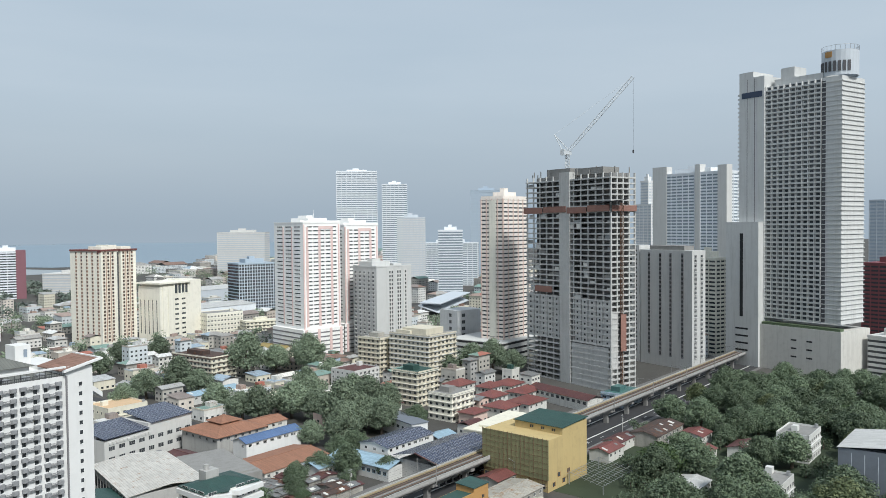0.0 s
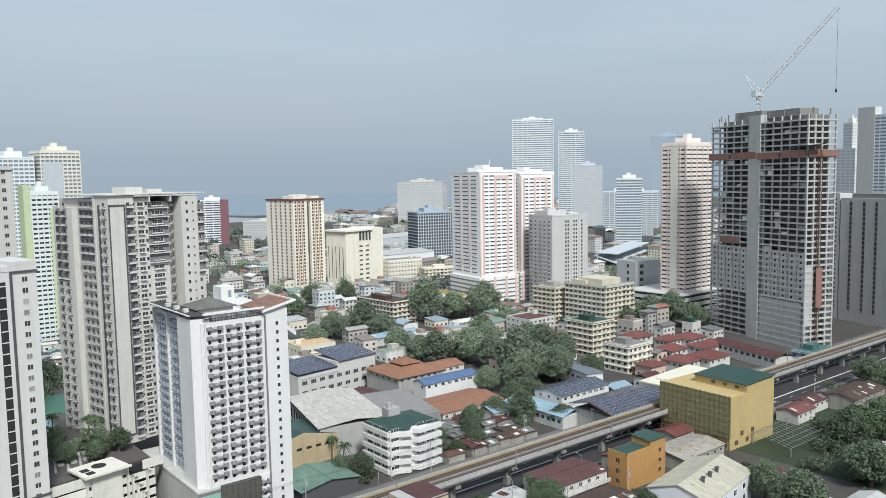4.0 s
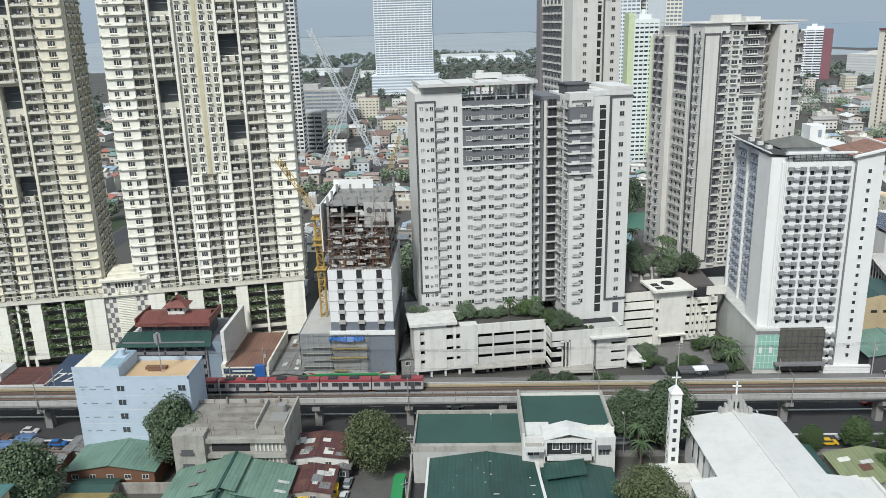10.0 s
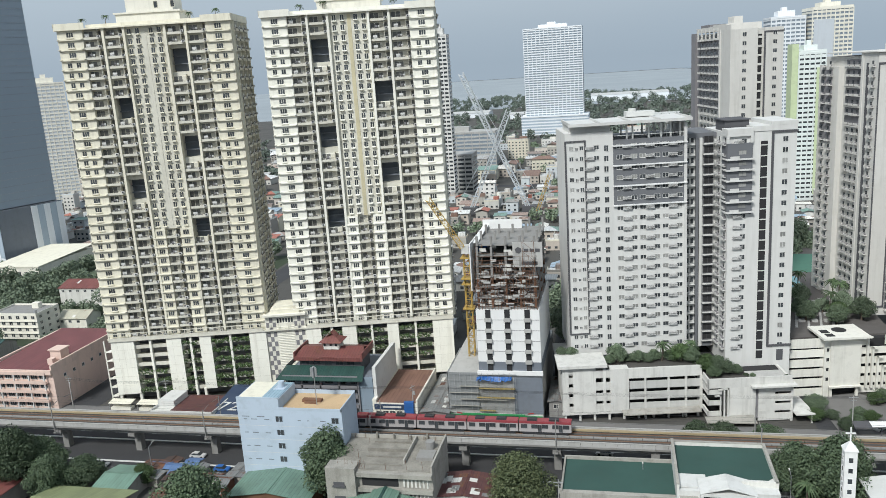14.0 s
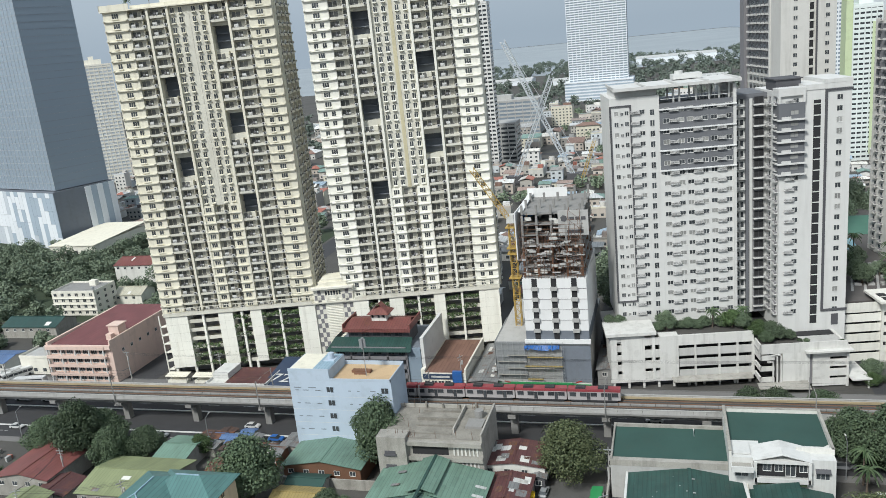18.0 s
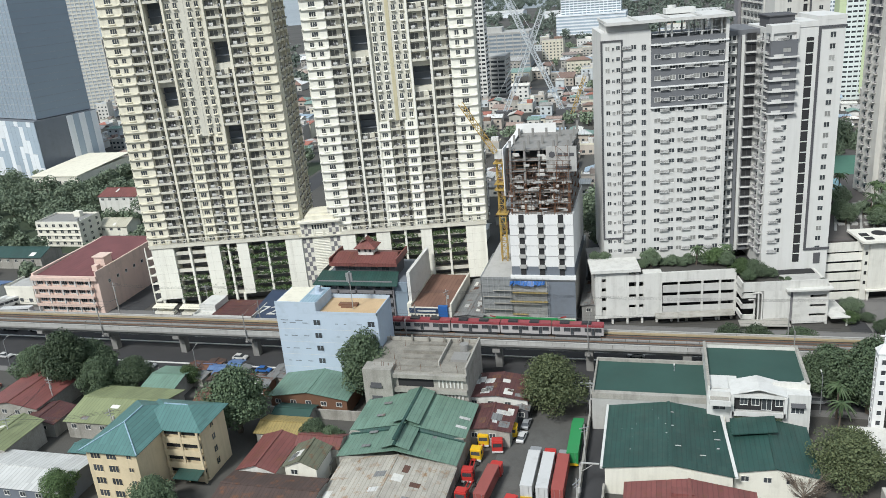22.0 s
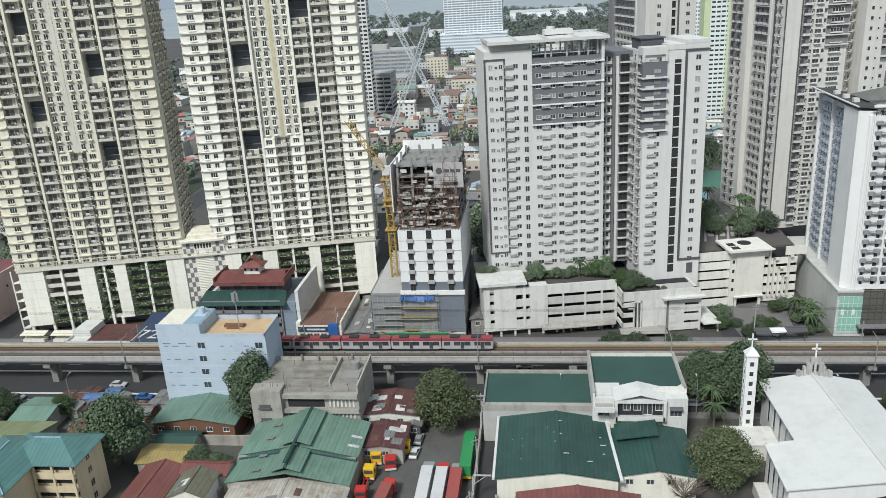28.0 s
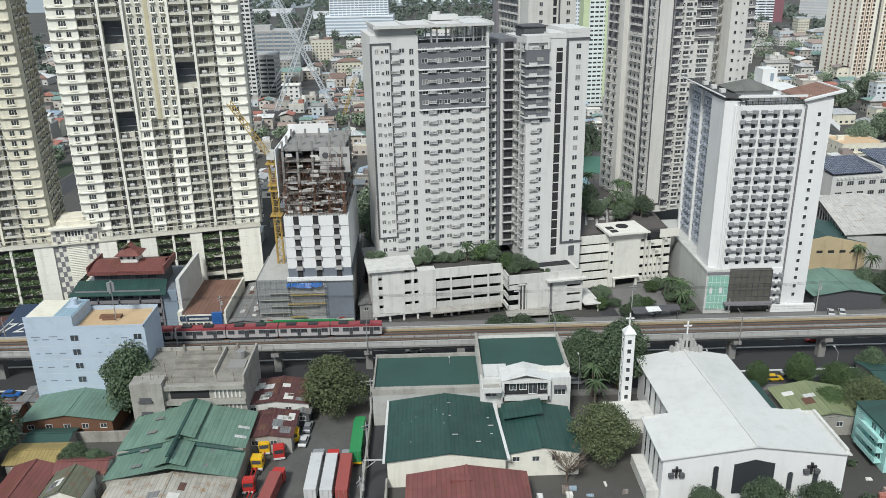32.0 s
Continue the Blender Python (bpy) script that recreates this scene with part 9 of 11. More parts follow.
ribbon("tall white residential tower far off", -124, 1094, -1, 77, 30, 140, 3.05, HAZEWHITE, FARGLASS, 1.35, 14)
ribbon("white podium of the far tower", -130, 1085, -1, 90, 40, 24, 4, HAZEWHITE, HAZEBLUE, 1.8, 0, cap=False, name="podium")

gt = ribbon("blue-grey glass office tower with panelled base", -441, 414, -19.3, 99, 40, 36, 50, SLATE, SLATE, 0.5, 0, cap=False, name="glass_tower", cat="office tower")
pal_ = (HAZEWHITE, HAZEBLUE, HAZEGREY)
rng = np.random.default_rng(9)
for i in range(22):
    z = 0
    while z < 34:
        hh = float(rng.choice((8, 12, 16)))
        hh = min(hh, 35 - z)
        part("wall_panel", Shape().box(i * 4.5 + 0.05, i * 4.5 + 4.4, -0.35, -0.05, z, z + hh - 0.1), pal_[int(rng.choice(3, p=(0.5, 0.35, 0.15)))], gt)
        z += hh
for i in range(5):
    part("wall_panel", Shape().box(99.05, 99.4, 20 + i * 4, 23.9 + i * 4, 0.2, 35), pal_[i % 2], gt)
tow = part("glass_shaft", Shape().box(4, 97, 3, 38, 36, 190), TOWERGLASS, gt, "blue-grey mirror glass shaft")
for k in range(38):
    part("spandrel", Shape().box(3.9, 97.1, 2.9, 38.1, 36 + k * 4.0, 36.5 + k * 4.0), SPANDREL, tow)
for i in range(24):
    part("mullion", Shape().box(4 + i * 4.04, 4.15 + i * 4.04, 2.8, 3.0, 36, 190), HAZEGREY, tow)
hall = thing("low_hall", "low hall with a dull yellow roof below the glass tower", "hall", -341, 362, 0, -2)
part("wall", Shape().box(0, 31, 0, 46, 0, 8), CREAM2, hall)
part("roof", Shape().slab([(-0.5, -0.5, 8.2), (31.5, -0.5, 8.2), (31.5, 46.5, 10.4), (-0.5, 46.5, 10.4)], 0.4), CREAM, hall, "dull yellow sheet roof")
for k in range(6):
    part("window", window_mesh(2.6, 2.0, 2, CREAM2), None, hall, at=pose(3 + k * 5, 0, 3.2))
ribbon("beige residential tower in the far haze", -512, 622, 38, 30, 22, 108, 3.1, CREAM2, HAZEGREY, 1.4, 8)
ribbon("cream low block with red tiles behind trees", -300, 430, -15, 40, 20, 22, 3.3, CREAM, GLASS, 1.9, 8)
ribbon("pale low-rise block behind the twin towers", -185, 620, 0, 70, 25, 30, 3.4, CONCRETE_L, GLASS, 1.7, 12)
ribbon("grey long block in the middle distance", -230, 780, 0, 110, 30, 34, 3.6, CONCRETE_L, FARGLASS, 1.8, 14)
ribbon("slim grey tower partly hidden behind the twin towers", -133, 586, 0, 10, 12, 122, 3.0, CONDO, GLASS, 1.5, 3)

ribbon("low grey office block far off by the sea", 566, 1234, -55, 100, 40, 30, 4, CONDO, HAZEGREY, 2.2, 0)
ribbon("wide grey-beige office block near the sea", 958, 1338, -58, 98, 30, 88, 4.2, CONDO, HAZEGREY, 2.4, 0, side_piers=2)
ribbon("dark grey office block with fine uprights", 548, 726, -15, 44, 34, 58, 3.6, HAZEBLUE, GLASS, 1.2, 14, HAZEGREY)
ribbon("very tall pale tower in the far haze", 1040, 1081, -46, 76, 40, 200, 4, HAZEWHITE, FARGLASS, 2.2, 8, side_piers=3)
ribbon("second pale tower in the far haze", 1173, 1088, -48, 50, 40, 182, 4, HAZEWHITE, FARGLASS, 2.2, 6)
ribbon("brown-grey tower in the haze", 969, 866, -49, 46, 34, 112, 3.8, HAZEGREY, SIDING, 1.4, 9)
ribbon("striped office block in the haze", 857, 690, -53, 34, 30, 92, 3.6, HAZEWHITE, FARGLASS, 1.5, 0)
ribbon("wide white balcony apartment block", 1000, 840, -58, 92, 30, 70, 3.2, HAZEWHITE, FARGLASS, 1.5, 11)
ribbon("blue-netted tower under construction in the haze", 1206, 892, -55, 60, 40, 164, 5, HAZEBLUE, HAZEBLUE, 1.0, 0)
stand = thing("stadium_stand", "long pale-roofed stadium stand", "stadium", 680, 545, 0, 24)
part("roof", Shape().slab([(0, 0, 13), (150, 0, 13), (150, 24, 14), (0, 24, 14)], 1.0), HAZEGREY, stand)
part("terrace", Shape().slab([(0, 2, 3), (150, 2, 3), (150, 26, 11), (0, 26, 11)], 1.0), HAZEGREY, stand)
for k in range(12):
    part("column", Shape().box(k * 13, k * 13 + 1, 22, 23, 0, 13.2), HAZEGREY, stand)

# pink-striped twin slab
def striped(label, x, y, ang, w, d, h, zb, group):
    t = thing("residential_tower", label, "tower block", x, y, 0, ang, group)
    part("wall", Shape().box(0, w, 0, d, 0, h), BRIGHT, t, "bright white walls")
    n = int((h - zb) / 2.95)
    bandf, bandl = [], []
    for k in range(n):
        z = zb + k * 2.95
        for j in range(5):
            bandf.append(pose(w * (0.17 + j * 0.165), 0, z + 1.0))
        for j in range(3):
            bandl.append(on("l", 0, d * (0.2 + j * 0.3), z + 1.0))
    pieces("window", window_mesh(w * 0.125, 0.95, 2, BRIGHT, deep=0.22), t, bandf, 28)
    pieces("side_window", window_mesh(d * 0.2, 0.9, 2, BRIGHT, deep=0.22), t, bandl, 24)
    for c in (0.0, 0.94):
        part("pink_strip", Shape().box(w * c, w * c + 1.2, -0.4, 0, 0, h - 1), PINK, t, "dusty pink corner strip")
    for c in (0.075, 0.40, 0.735):
        part("pink_strip", Shape().box(w * c, w * c + 1.9, -0.4, 0, zb, h - 3), PINK, t, "dusty pink wall strip")
    for c in (0.36, 0.66):
        part("pink_strip", Shape().box(-0.15, 0, d * c, d * c + 1.6, zb, h - 3), PINK, t, "dusty pink wall strip")
    part("roof_clutter", Shape().box(w * 0.1, w * 0.2, d * 0.2, d * 0.5, h, h + 2.2).box(w * 0.34, w * 0.5, d * 0.3, d * 0.6, h + 4, h + 6).box(0, w, -0.2, 0, h + 0.8, h + 2.0).tube((w * 0.6, d * 0.4, h + 4), (w * 0.6, d * 0.4, h + 10), 0.15, 5), BRIGHT, t)
    part("pink_top", Shape().box(w * 0.40, w * 0.79, -0.45, 0, h - 4.4, h - 2.2), PINK, t, "dusty pink band below the roof")
    part("roof_room", Shape().box(w * 0.3, w * 0.8, d * 0.2, d * 0.8, h, h + 4).box(-0.3, w + 0.3, -0.3, d, h, h + 0.8), BRIGHT, t)
    base = Shape().box(-2, w + 1, -2, d + 1, 0, zb - 2)
    part("base_block", base, BRIGHT, t)
    for c in (0.02, 0.35, 0.67, 0.95):
        part("base_strip", Shape().box(w * c - 1, w * c + 1.2, -2.4, -2, 0, zb - 2), PINK, t, "dusty pink podium strip")
    # Solid grey bands paint the shade of the parking levels.
    for k in range(6):
        part("base_band", Shape().box(-2.15, w + 1, -2.15, d + 1, 2 + k * 3.3, 3.0 + k * 3.3), MIDGREY, t, "solid grey band standing for the shade of a parking level")
    return t


striped("white tower with pink strips and rows of dark windows", 398, 450, -8, 34, 40, 102, 24, "pink-striped towers")
striped("second white tower with pink strips set back", 443, 452, -8, 34, 34, 100, 24, "pink-striped towers")
wt2 = thing("white_block", "plain white block with vertical window slots", "tower block", 438, 413, 0, -8)
part("wall", Shape().box(0, 35, 0, 29, 0, 68), TOWERPAINT, wt2)
part("roof_room", Shape().box(2, 20, 8, 24, 68, 72), TOWERPAINT, wt2)
for c in (14.3, 22.3, 29):
    part("window_slot", Shape().box(c - 1.9, c + 1.9, -0.05, 0, 3, 66), CONDO, wt2, "grey upright window strip")
part("roof_clutter", Shape().box(4, 12, 10, 16, 72, 74).box(22, 30, 6, 14, 68, 70).box(0, 35, -0.2, 0, 68, 69).box(-0.2, 0, 0, 29, 68, 69), TOWERPAINT, wt2)
pieces("slot_window", window_mesh(1.2, 1.9, 0, TOWERPAINT), wt2, [pose(c, -0.06, 4 + k * 3.1) for k in range(20) for c in (13.2, 15.4, 21.2, 23.4, 29)], 28)
pieces("balcony_window", window_mesh(2.0, 1.5, 1, TOWERPAINT, ledge=0.9), wt2, [on("l", 0, c, 4 + k * 3.1) for k in range(20) for c in (4, 9.5, 15, 20.5, 26)], 28)
TERRABROWN = surface("terracotta_trim", (0.46, 0.32, 0.25), spread=0.1)
rt = thing("residential_tower", "cream tower with brown uprights and red roof edge", "tower block", 344, 643, 0, 10)
for a, b, c in ((0, 16, 0), (20, 36, 0), (16, 20, 3)):
    part("wall", Shape().box(a, b, c, 40, 0, 80), WARMWHITE, rt)
part("red_roof", Shape().box(-0.8, 17, -0.8, 40, 80, 81.4).box(19, 36.8, -0.8, 40, 80, 81.4).box(-0.6, 0, 0, 4, 79, 80), REDROOF, rt, "red-brown roof edge")
part("roof_crown", Shape().box(3, 13, 3, 20, 81.4, 84).box(23, 33, 3, 20, 81.4, 83.6).box(14, 22, 8, 24, 80, 85), WARMWHITE, rt)
for c in (4.8, 9.2, 24.8, 29.2):
    part("upright", Shape().box(c - 0.3, c + 0.3, -0.5, 0, 2, 80), TERRABROWN, rt, "brown upright")
part("centre_slot", Shape().box(16, 20, 2.7, 3.0, 2, 79), DARKGREY, rt)
pieces("balcony_window", window_mesh(1.6, 1.7, 1, TERRABROWN, deep=0.4), rt, [pose(c, 0, 3 + k * 3.1) for k in range(25) for c in (2.6, 7.0, 11.4, 22.6, 27, 31.4)], 28)
pieces("side_window", window_mesh(1.6, 1.7, 1, TERRABROWN, deep=0.4), rt, [on("l", 0, c, 3 + k * 3.1) for k in range(25) for c in (4, 11, 18, 25, 32)], 30)
cb = thing("office_block", "cream civic block with tall recessed top windows", "office building", 386, 623, 0, 10)
part("wall", Shape().box(0, 48, 0, 27, 0, 48), WARMWHITE, cb)
part("roof", Shape().box(-2, 34, -2, 27, 50, 51.5).box(2, 30, 2, 25, 48, 50).box(34, 48, 0, 27, 48, 52), WARMWHITE, cb)
for k in range(5):
    part("top_column", Shape().box(15.6 + k * 4, 16.4 + k * 4, -0.8, 0, 40, 50), WARMWHITE, cb)
for c in (3, 9):
    part("front_rib", Shape().box(c, c + 3, -0.7, 0, 0, 48), WARMWHITE, cb)
part("dark_top_window", Shape().box(16, 32, -0.15, 0, 41, 48.5), GLASS, cb)
pieces("window", window_mesh(4.2, 1.6, 3, WARMWHITE), cb, [pose(c, 0, 4 + k * 4.4) for k in range(8) for c in (19, 27)], 24)
pieces("side_window", window_mesh(1.0, 30, 0, WARMWHITE), cb, [on("l", 0, c, 6) for c in (4, 9, 14, 19, 24)], 24)
cl = flat_house("office_block", "cream stepped low block", 430, 618, 36, 22, 20, CREAM2, floors=5, seed=120, cat="office building", ang=-10)
apartment("apartment_block", "yellow-cream block with terraces", 452, 590, 38, 18, 4, CREAM, ang=-20)
shed("warehouse", "long white market roof near the sea", 420, 700, 130, 50, 16, WHITEROOF, HAZEWHITE, 2, "x", seed=121, windows=False)
shed("warehouse", "long low pale hall near the sea", 610, 900, 160, 60, 16, WHITEROOF, HAZEGREY, 3, "x", seed=122, windows=False)

# peach tower and its round podium
SALMON = surface("salmon_paint", (0.70, 0.53, 0.46), spread=0.1, streak=0.2)
pe = ribbon("peach tower with dark window rows", 463, 314, 0, 32, 19, 118, 2.95, PEACH, GLASS, 1.95, 5, SALMON, side_piers=4, proud=0.3)
part("white_strip", Shape().box(-0.5, -0.2, 6, 12, 20, 117), CREAM2, pe, "pale strip up the side")
part("podium", Shape().box(-14, 34, -8, 40, 0, 18), WHITE, pe, "white parking podium")
for k in range(4):
    part("podium_slot", Shape().box(-14.1, 34, -8.1, 40, 4 + k * 4, 5.5 + k * 4), DARK, pe)

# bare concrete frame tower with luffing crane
# Darker copy of the frame concrete: shade between the floors is painted in.
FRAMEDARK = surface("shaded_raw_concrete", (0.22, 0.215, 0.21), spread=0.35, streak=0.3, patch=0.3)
fr = thing("concrete_frame_tower", "unfinished bare concrete tower frame with orange nets", "building site", 425.5, 212.5, 0, -17)
FW_, FD_, FHT = 21.0, 76.0, 130.0
part("core", Shape().box(6, FW_ - 1, 4, FD_ - 4, 0, FHT), FRAMEDARK, fr, "solid core in shade-darkened concrete inside the frame")
part("core_wall", Shape().box(-0.75, 6, 34, 43, 0, FHT + 2), FRAMECONC, fr, "bare concrete lift core")
part("lower_wall", Shape().box(-0.1, 6, 2, 33, 0, 26), FRAMECONC, fr, "blank bare concrete lower wall")
slab_m = Shape().box(-0.3, FW_, -0.3, FD_, 0, 0.85).mesh("floor_slab", FRAMECONC)
for k in range(39):
    part("floor_slab", slab_m, None, fr, at=pose(0, 0, k * 3.33))
for j in range(13):
    part("edge_column", Shape().box(-0.05, 0.75, j * 6.25 - 0.35, j * 6.25 + 0.35, 0, FHT), FRAMECONC, fr)
for j in range(5):
    part("edge_column", Shape().box(j * 5.1 - 0.1, j * 5.1 + 0.8, -0.15, 0.75, 0, FHT), FRAMECONC, fr)
infill = Shape().box(-0.05, 0.3, 0, 4.6, 0.7, 3.33).mesh("infill_wall", FRAMECONC)
hole_ = Shape().box(-0.12, -0.05, 0, 1.3, 0, 1.2).mesh("wall_opening", DARK)
fills = []
for k in range(8, 16):
    for j in range(12):
        if 5 <= j <= 6:
            continue
        fills.append(pose(0, j * 6.25 + 0.7, k * 3.33))
pieces("infill_wall", infill, fr, fills, 30, "infill_field")
pieces("wall_opening", hole_, fr, [m @ pose(0, 1.5, 1.5) for m in fills], 30, "opening_field")
for k in range(4, 14):
    part("infill_wall", Shape().box(0.7, 5, -0.05, 0.3, 0.7, 3.33), FRAMECONC, fr, at=pose(0, 0, k * 3.33))
for a, b, z in ((0, 18, 107), (19, 36, 106.2), (37, 58, 107), (59, 77, 106.6), (50, 66, 56)):
    part("safety_net", Shape().box(-1.2, -0.9, a, b, z, z + 3.8), ORANGENET, fr, "faded orange safety net")
part("safety_net", Shape().box(0, FW_, -1.2, -0.9, 107, 110.5), ORANGENET, fr, "faded orange safety net")
rng = np.random.default_rng(33)
for k in range(46):
    j, f = int(rng.integers(0, 12)), int(rng.integers(16, 38))
    part("infill_panel", Shape().box(-0.1, 0.2, 0, float(rng.uniform(1.5, 5.2)), 0.85, float(rng.uniform(1.8, 3.3))), (FRAMECONC, GREYNET, CONCRETE, OFFWHITE)[k % 4], fr, at=pose(0, j * 6.25 + 0.5, f * 3.33))
part("catch_platform", Shape().slab([(-5, -6, 113), (6, -7, 114), (6, 8, 112.5), (-1, 12, 112)], 0.4), DARKSTEEL, fr)
part("hoist_mast", lattice(Shape(), (8, -1.4, 0), (8, -1.4, 112), 0.7, 3, 0.12), RUSTSTEEL, fr, "rust-red hoist mast")
part("red_net", Shape().box(6, 10.5, -2.4, -2.1, 24, 46), ORANGENET, fr)
top_ = Shape()
rng = np.random.default_rng(12)
for k in range(26):
    a, b = rng.uniform(0.5, FW_ - 1), rng.uniform(1, FD_ - 2)
    top_.box(a, a + 0.5, b, b + 0.5, FHT, FHT + rng.uniform(1.5, 5))
top_.box(4, 18, 10, 34, FHT, FHT + 4).box(6, 16, 40, 62, FHT, FHT + 5)
part("roof_formwork", top_, CONCRETE, fr, "columns and formwork on the top floor")
lc = thing("luffing_crane", "pale grey luffing crane on the unfinished tower", "crane", 448, 254, 130)
part("mast", lattice(Shape(), (0, 0, 0), (0, 0, 14), 1.0, 2.2, 0.2), CRANEGREY, lc)
part("machine_deck", Shape().box(-5, 3, -1.4, 1.4, 14, 16.4).box(-6.5, -4, -1.5, 1.5, 13.4, 17), CRANEGREY, lc)
part("jib", lattice(Shape(), (1, 0, 16), (20, -36, 62), 0.9, 2.6, 0.16), CRANEGREY, lc, "long raised lattice jib")
part("back_frame", Shape().tube((-2, 2, 16), (-4, 7, 27), 0.3, 5).tube((2, -1, 16), (-4, 7, 27), 0.3, 5), CRANEGREY, lc)
part("pendant", Shape().tube((-4, 7, 27), (20, -36, 62), 0.1, 4), CRANEGREY, lc)
part("hook_line", Shape().tube((20, -36, 62), (20, -36, 16), 0.07, 4).box(19.6, 20.4, -36.4, -35.6, 14, 16), DARKSTEEL, lc)

# tall grey tower with roof drum
tl = thing("tall_tower", "very tall grey-white residential tower on blank podium", "tower block", 550, 115, 0, -17)
part("wall", Shape().box(0.6, 27, 0.6, 53.5, 34, 192), TOWERPAINT, tl)
part("corner_wall", Shape().box(0, 27, 0, 13, 34, 192), TOWERPAINT, tl)
part("left_block", Shape().box(-1.5, 22, 53.5, 73, 30, 200).box(-1.5, 22, 62, 73, 200, 204), TOWERPAINT, tl, "blank grey service block")
part("lower_block", Shape().box(-7, 10, 54, 80, 0, 100), TOWERPAINT, tl, "blank grey lower block")
part("podium", Shape().box(-5, 30, -3, 54, 0, 30), surface("warm_grey_render", (0.58, 0.565, 0.525), spread=0.08, streak=0.3), tl, "blank warm grey podium")
part("podium_garden", Shape().box(-4.6, 0, -2, 53, 30, 31.6), LEAF_A, tl)
for k in range(3):
    for j in range(2):
        part("podium_slot", Shape().box(-5.1, -5, 16 + j * 11, 20 + j * 11, 10 + k * 5.5, 11.0 + k * 5.5), DARK, tl)
for k in range(4):
    part("podium_slot", Shape().box(-7.1, -7, 62, 72, 10 + k * 5, 11.2 + k * 5), DARK, tl)
part("stair_slit", Shape().box(-7.1, -7.0, 66, 68.5, 34, 92), DARK, tl)
for k in range(52):
    z = 34 + k * 3.03
    part("balcony_band", Shape().box(-0.6, 0.6, 13.4, 53.5, z, z + 1.05), TOWERPAINT, tl)
for j in range(10):
    part("balcony_fin", Shape().box(-0.7, 0.6, 13.4 + j * 4.4, 13.9 + j * 4.4, 34, 192), TOWERPAINT, tl)
pieces("balcony_door", window_mesh(2.5, 1.7, 0, TOWERPAINT), tl, [on("l", 0.6, 15.9 + j * 4.4, 35.1 + k * 3.03) for k in range(51, -1, -1) for j in range(9)], 28)
part("dark_strip", Shape().box(-0.05, 0.0, 10.6, 13.2, 34, 190), DARKGREY, tl)
part("roof_mark", Shape().box(-1.7, -1.5, 55, 71, 186, 190), NAVY, tl, "dark blue band near the top")
pieces("corner_band", Shape().box(-0.35, 27.4, -0.6, 13, 0, 0.5).mesh("corner_band", TOWERPAINT), tl, [pose(0, 0, 34 + k * 3.03) for k in range(52)], 12, "corner_band_field")
pieces("edge_ledge", Shape().box(-1.2, 2, 73, 74.4, 0, 1.2).mesh("edge_ledge", TOWERPAINT), tl, [pose(0, 0, 40 + k * 3.03) for k in range(50)], 12, "edge_ledge_field")
part("shaft_joint", Shape().box(-1.56, -1.5, 60.6, 61.2, 100, 199).box(-1.56, -1.5, 66.5, 66.9, 100, 199), MIDGREY, tl)
part("roof_room", Shape().box(6, 20, 36, 46, 192, 204).box(2, 22, 14, 34, 192, 196).box(5, 20, 34, 50, 192, 197), TOWERPAINT, tl)
drum = Shape()
for i in range(24):
    a0, a1 = 2 * math.pi * i / 24, 2 * math.pi * (i + 1) / 24
    drum.face([(12 + 11 * math.cos(a0), 8 + 11 * math.sin(a0), 193), (12 + 11 * math.cos(a1), 8 + 11 * math.sin(a1), 193), (12 + 11 * math.cos(a1), 8 + 11 * math.sin(a1), 209), (12 + 11 * math.cos(a0), 8 + 11 * math.sin(a0), 209)])
dr = part("roof_drum", drum, HAZEGREY, tl, "round roof drum with sign band")
for i in range(9):
    a = math.pi + (i - 4.2) * 0.26
    part("sign_bar", Shape().box(-0.2, 0, -0.9, 0.9, 0, 6.5), DARKGREY, dr, at=pose(12 + 11.1 * math.cos(a), 8 + 11.1 * math.sin(a), 195.5, 0, 0, math.degrees(a) + 180))
part("sign_mark", Shape().box(-0.3, 0, -2.2, 2.2, 0, 3.6), ORANGE, dr, at=pose(12 - 11.1 * 0.98, 8 + 1.6, 204.5))
ring = Shape()
for i in range(24):
    a = 2 * math.pi * i / 24
    ring.tube((12 + 11 * math.cos(a), 8 + 11 * math.sin(a), 209), (12 + 11 * math.cos(a), 8 + 11 * math.sin(a), 212), 0.12, 4)
    b = 2 * math.pi * (i + 1) / 24
    ring.tube((12 + 11 * math.cos(a), 8 + 11 * math.sin(a), 212), (12 + 11 * math.cos(b), 8 + 11 * math.sin(b), 212), 0.12, 4)
part("drum_railing", ring, STEEL, dr)

g2 = thing("grey_apartment_tower", "weathered grey slab with vertical window slots", "tower block", 520, 200, 0, -17)
part("wall", Shape().box(0, 14, 0, 45, 0, 81), TOWERPAINT, g2, "weathered grey concrete wall")
part("roof_room", Shape().box(2, 12, 8, 38, 81, 84), CONCRETE, g2)
for c in (8, 18, 27, 37):
    part("window_slot", Shape().box(-0.12, 0, c - 0.95, c + 0.95, 7, 79), MIDGREY, g2, "dark upright window slot")
pieces("slot_window", window_mesh(1.6, 1.9, 1, MIDGREY), g2, [on("l", -0.14, c, 8 + k * 3.1) for k in range(23) for c in (8, 18, 27, 37)], 24)
pieces("window", window_mesh(2.2, 1.6, 1, TOWERPAINT, ledge=0.8), g2, [pose(c, 0, 8 + k * 3.1) for k in range(23) for c in (3.5, 10)], 30)
part("side_wing", Shape().box(0, 12, 46, 60, 0, 84), TOWERPAINT, g2)
pieces("wing_window", window_mesh(1.8, 1.4, 1, TOWERPAINT), g2, [on("l", 0, c, 8 + k * 3.1) for k in range(24) for c in (49, 54)], 30)
ribbon("cream tower beside the rails", 588, 208, -17, 16, 26, 73, 3.1, CREAM2, GLASS, 1.7, 3, side_piers=4)
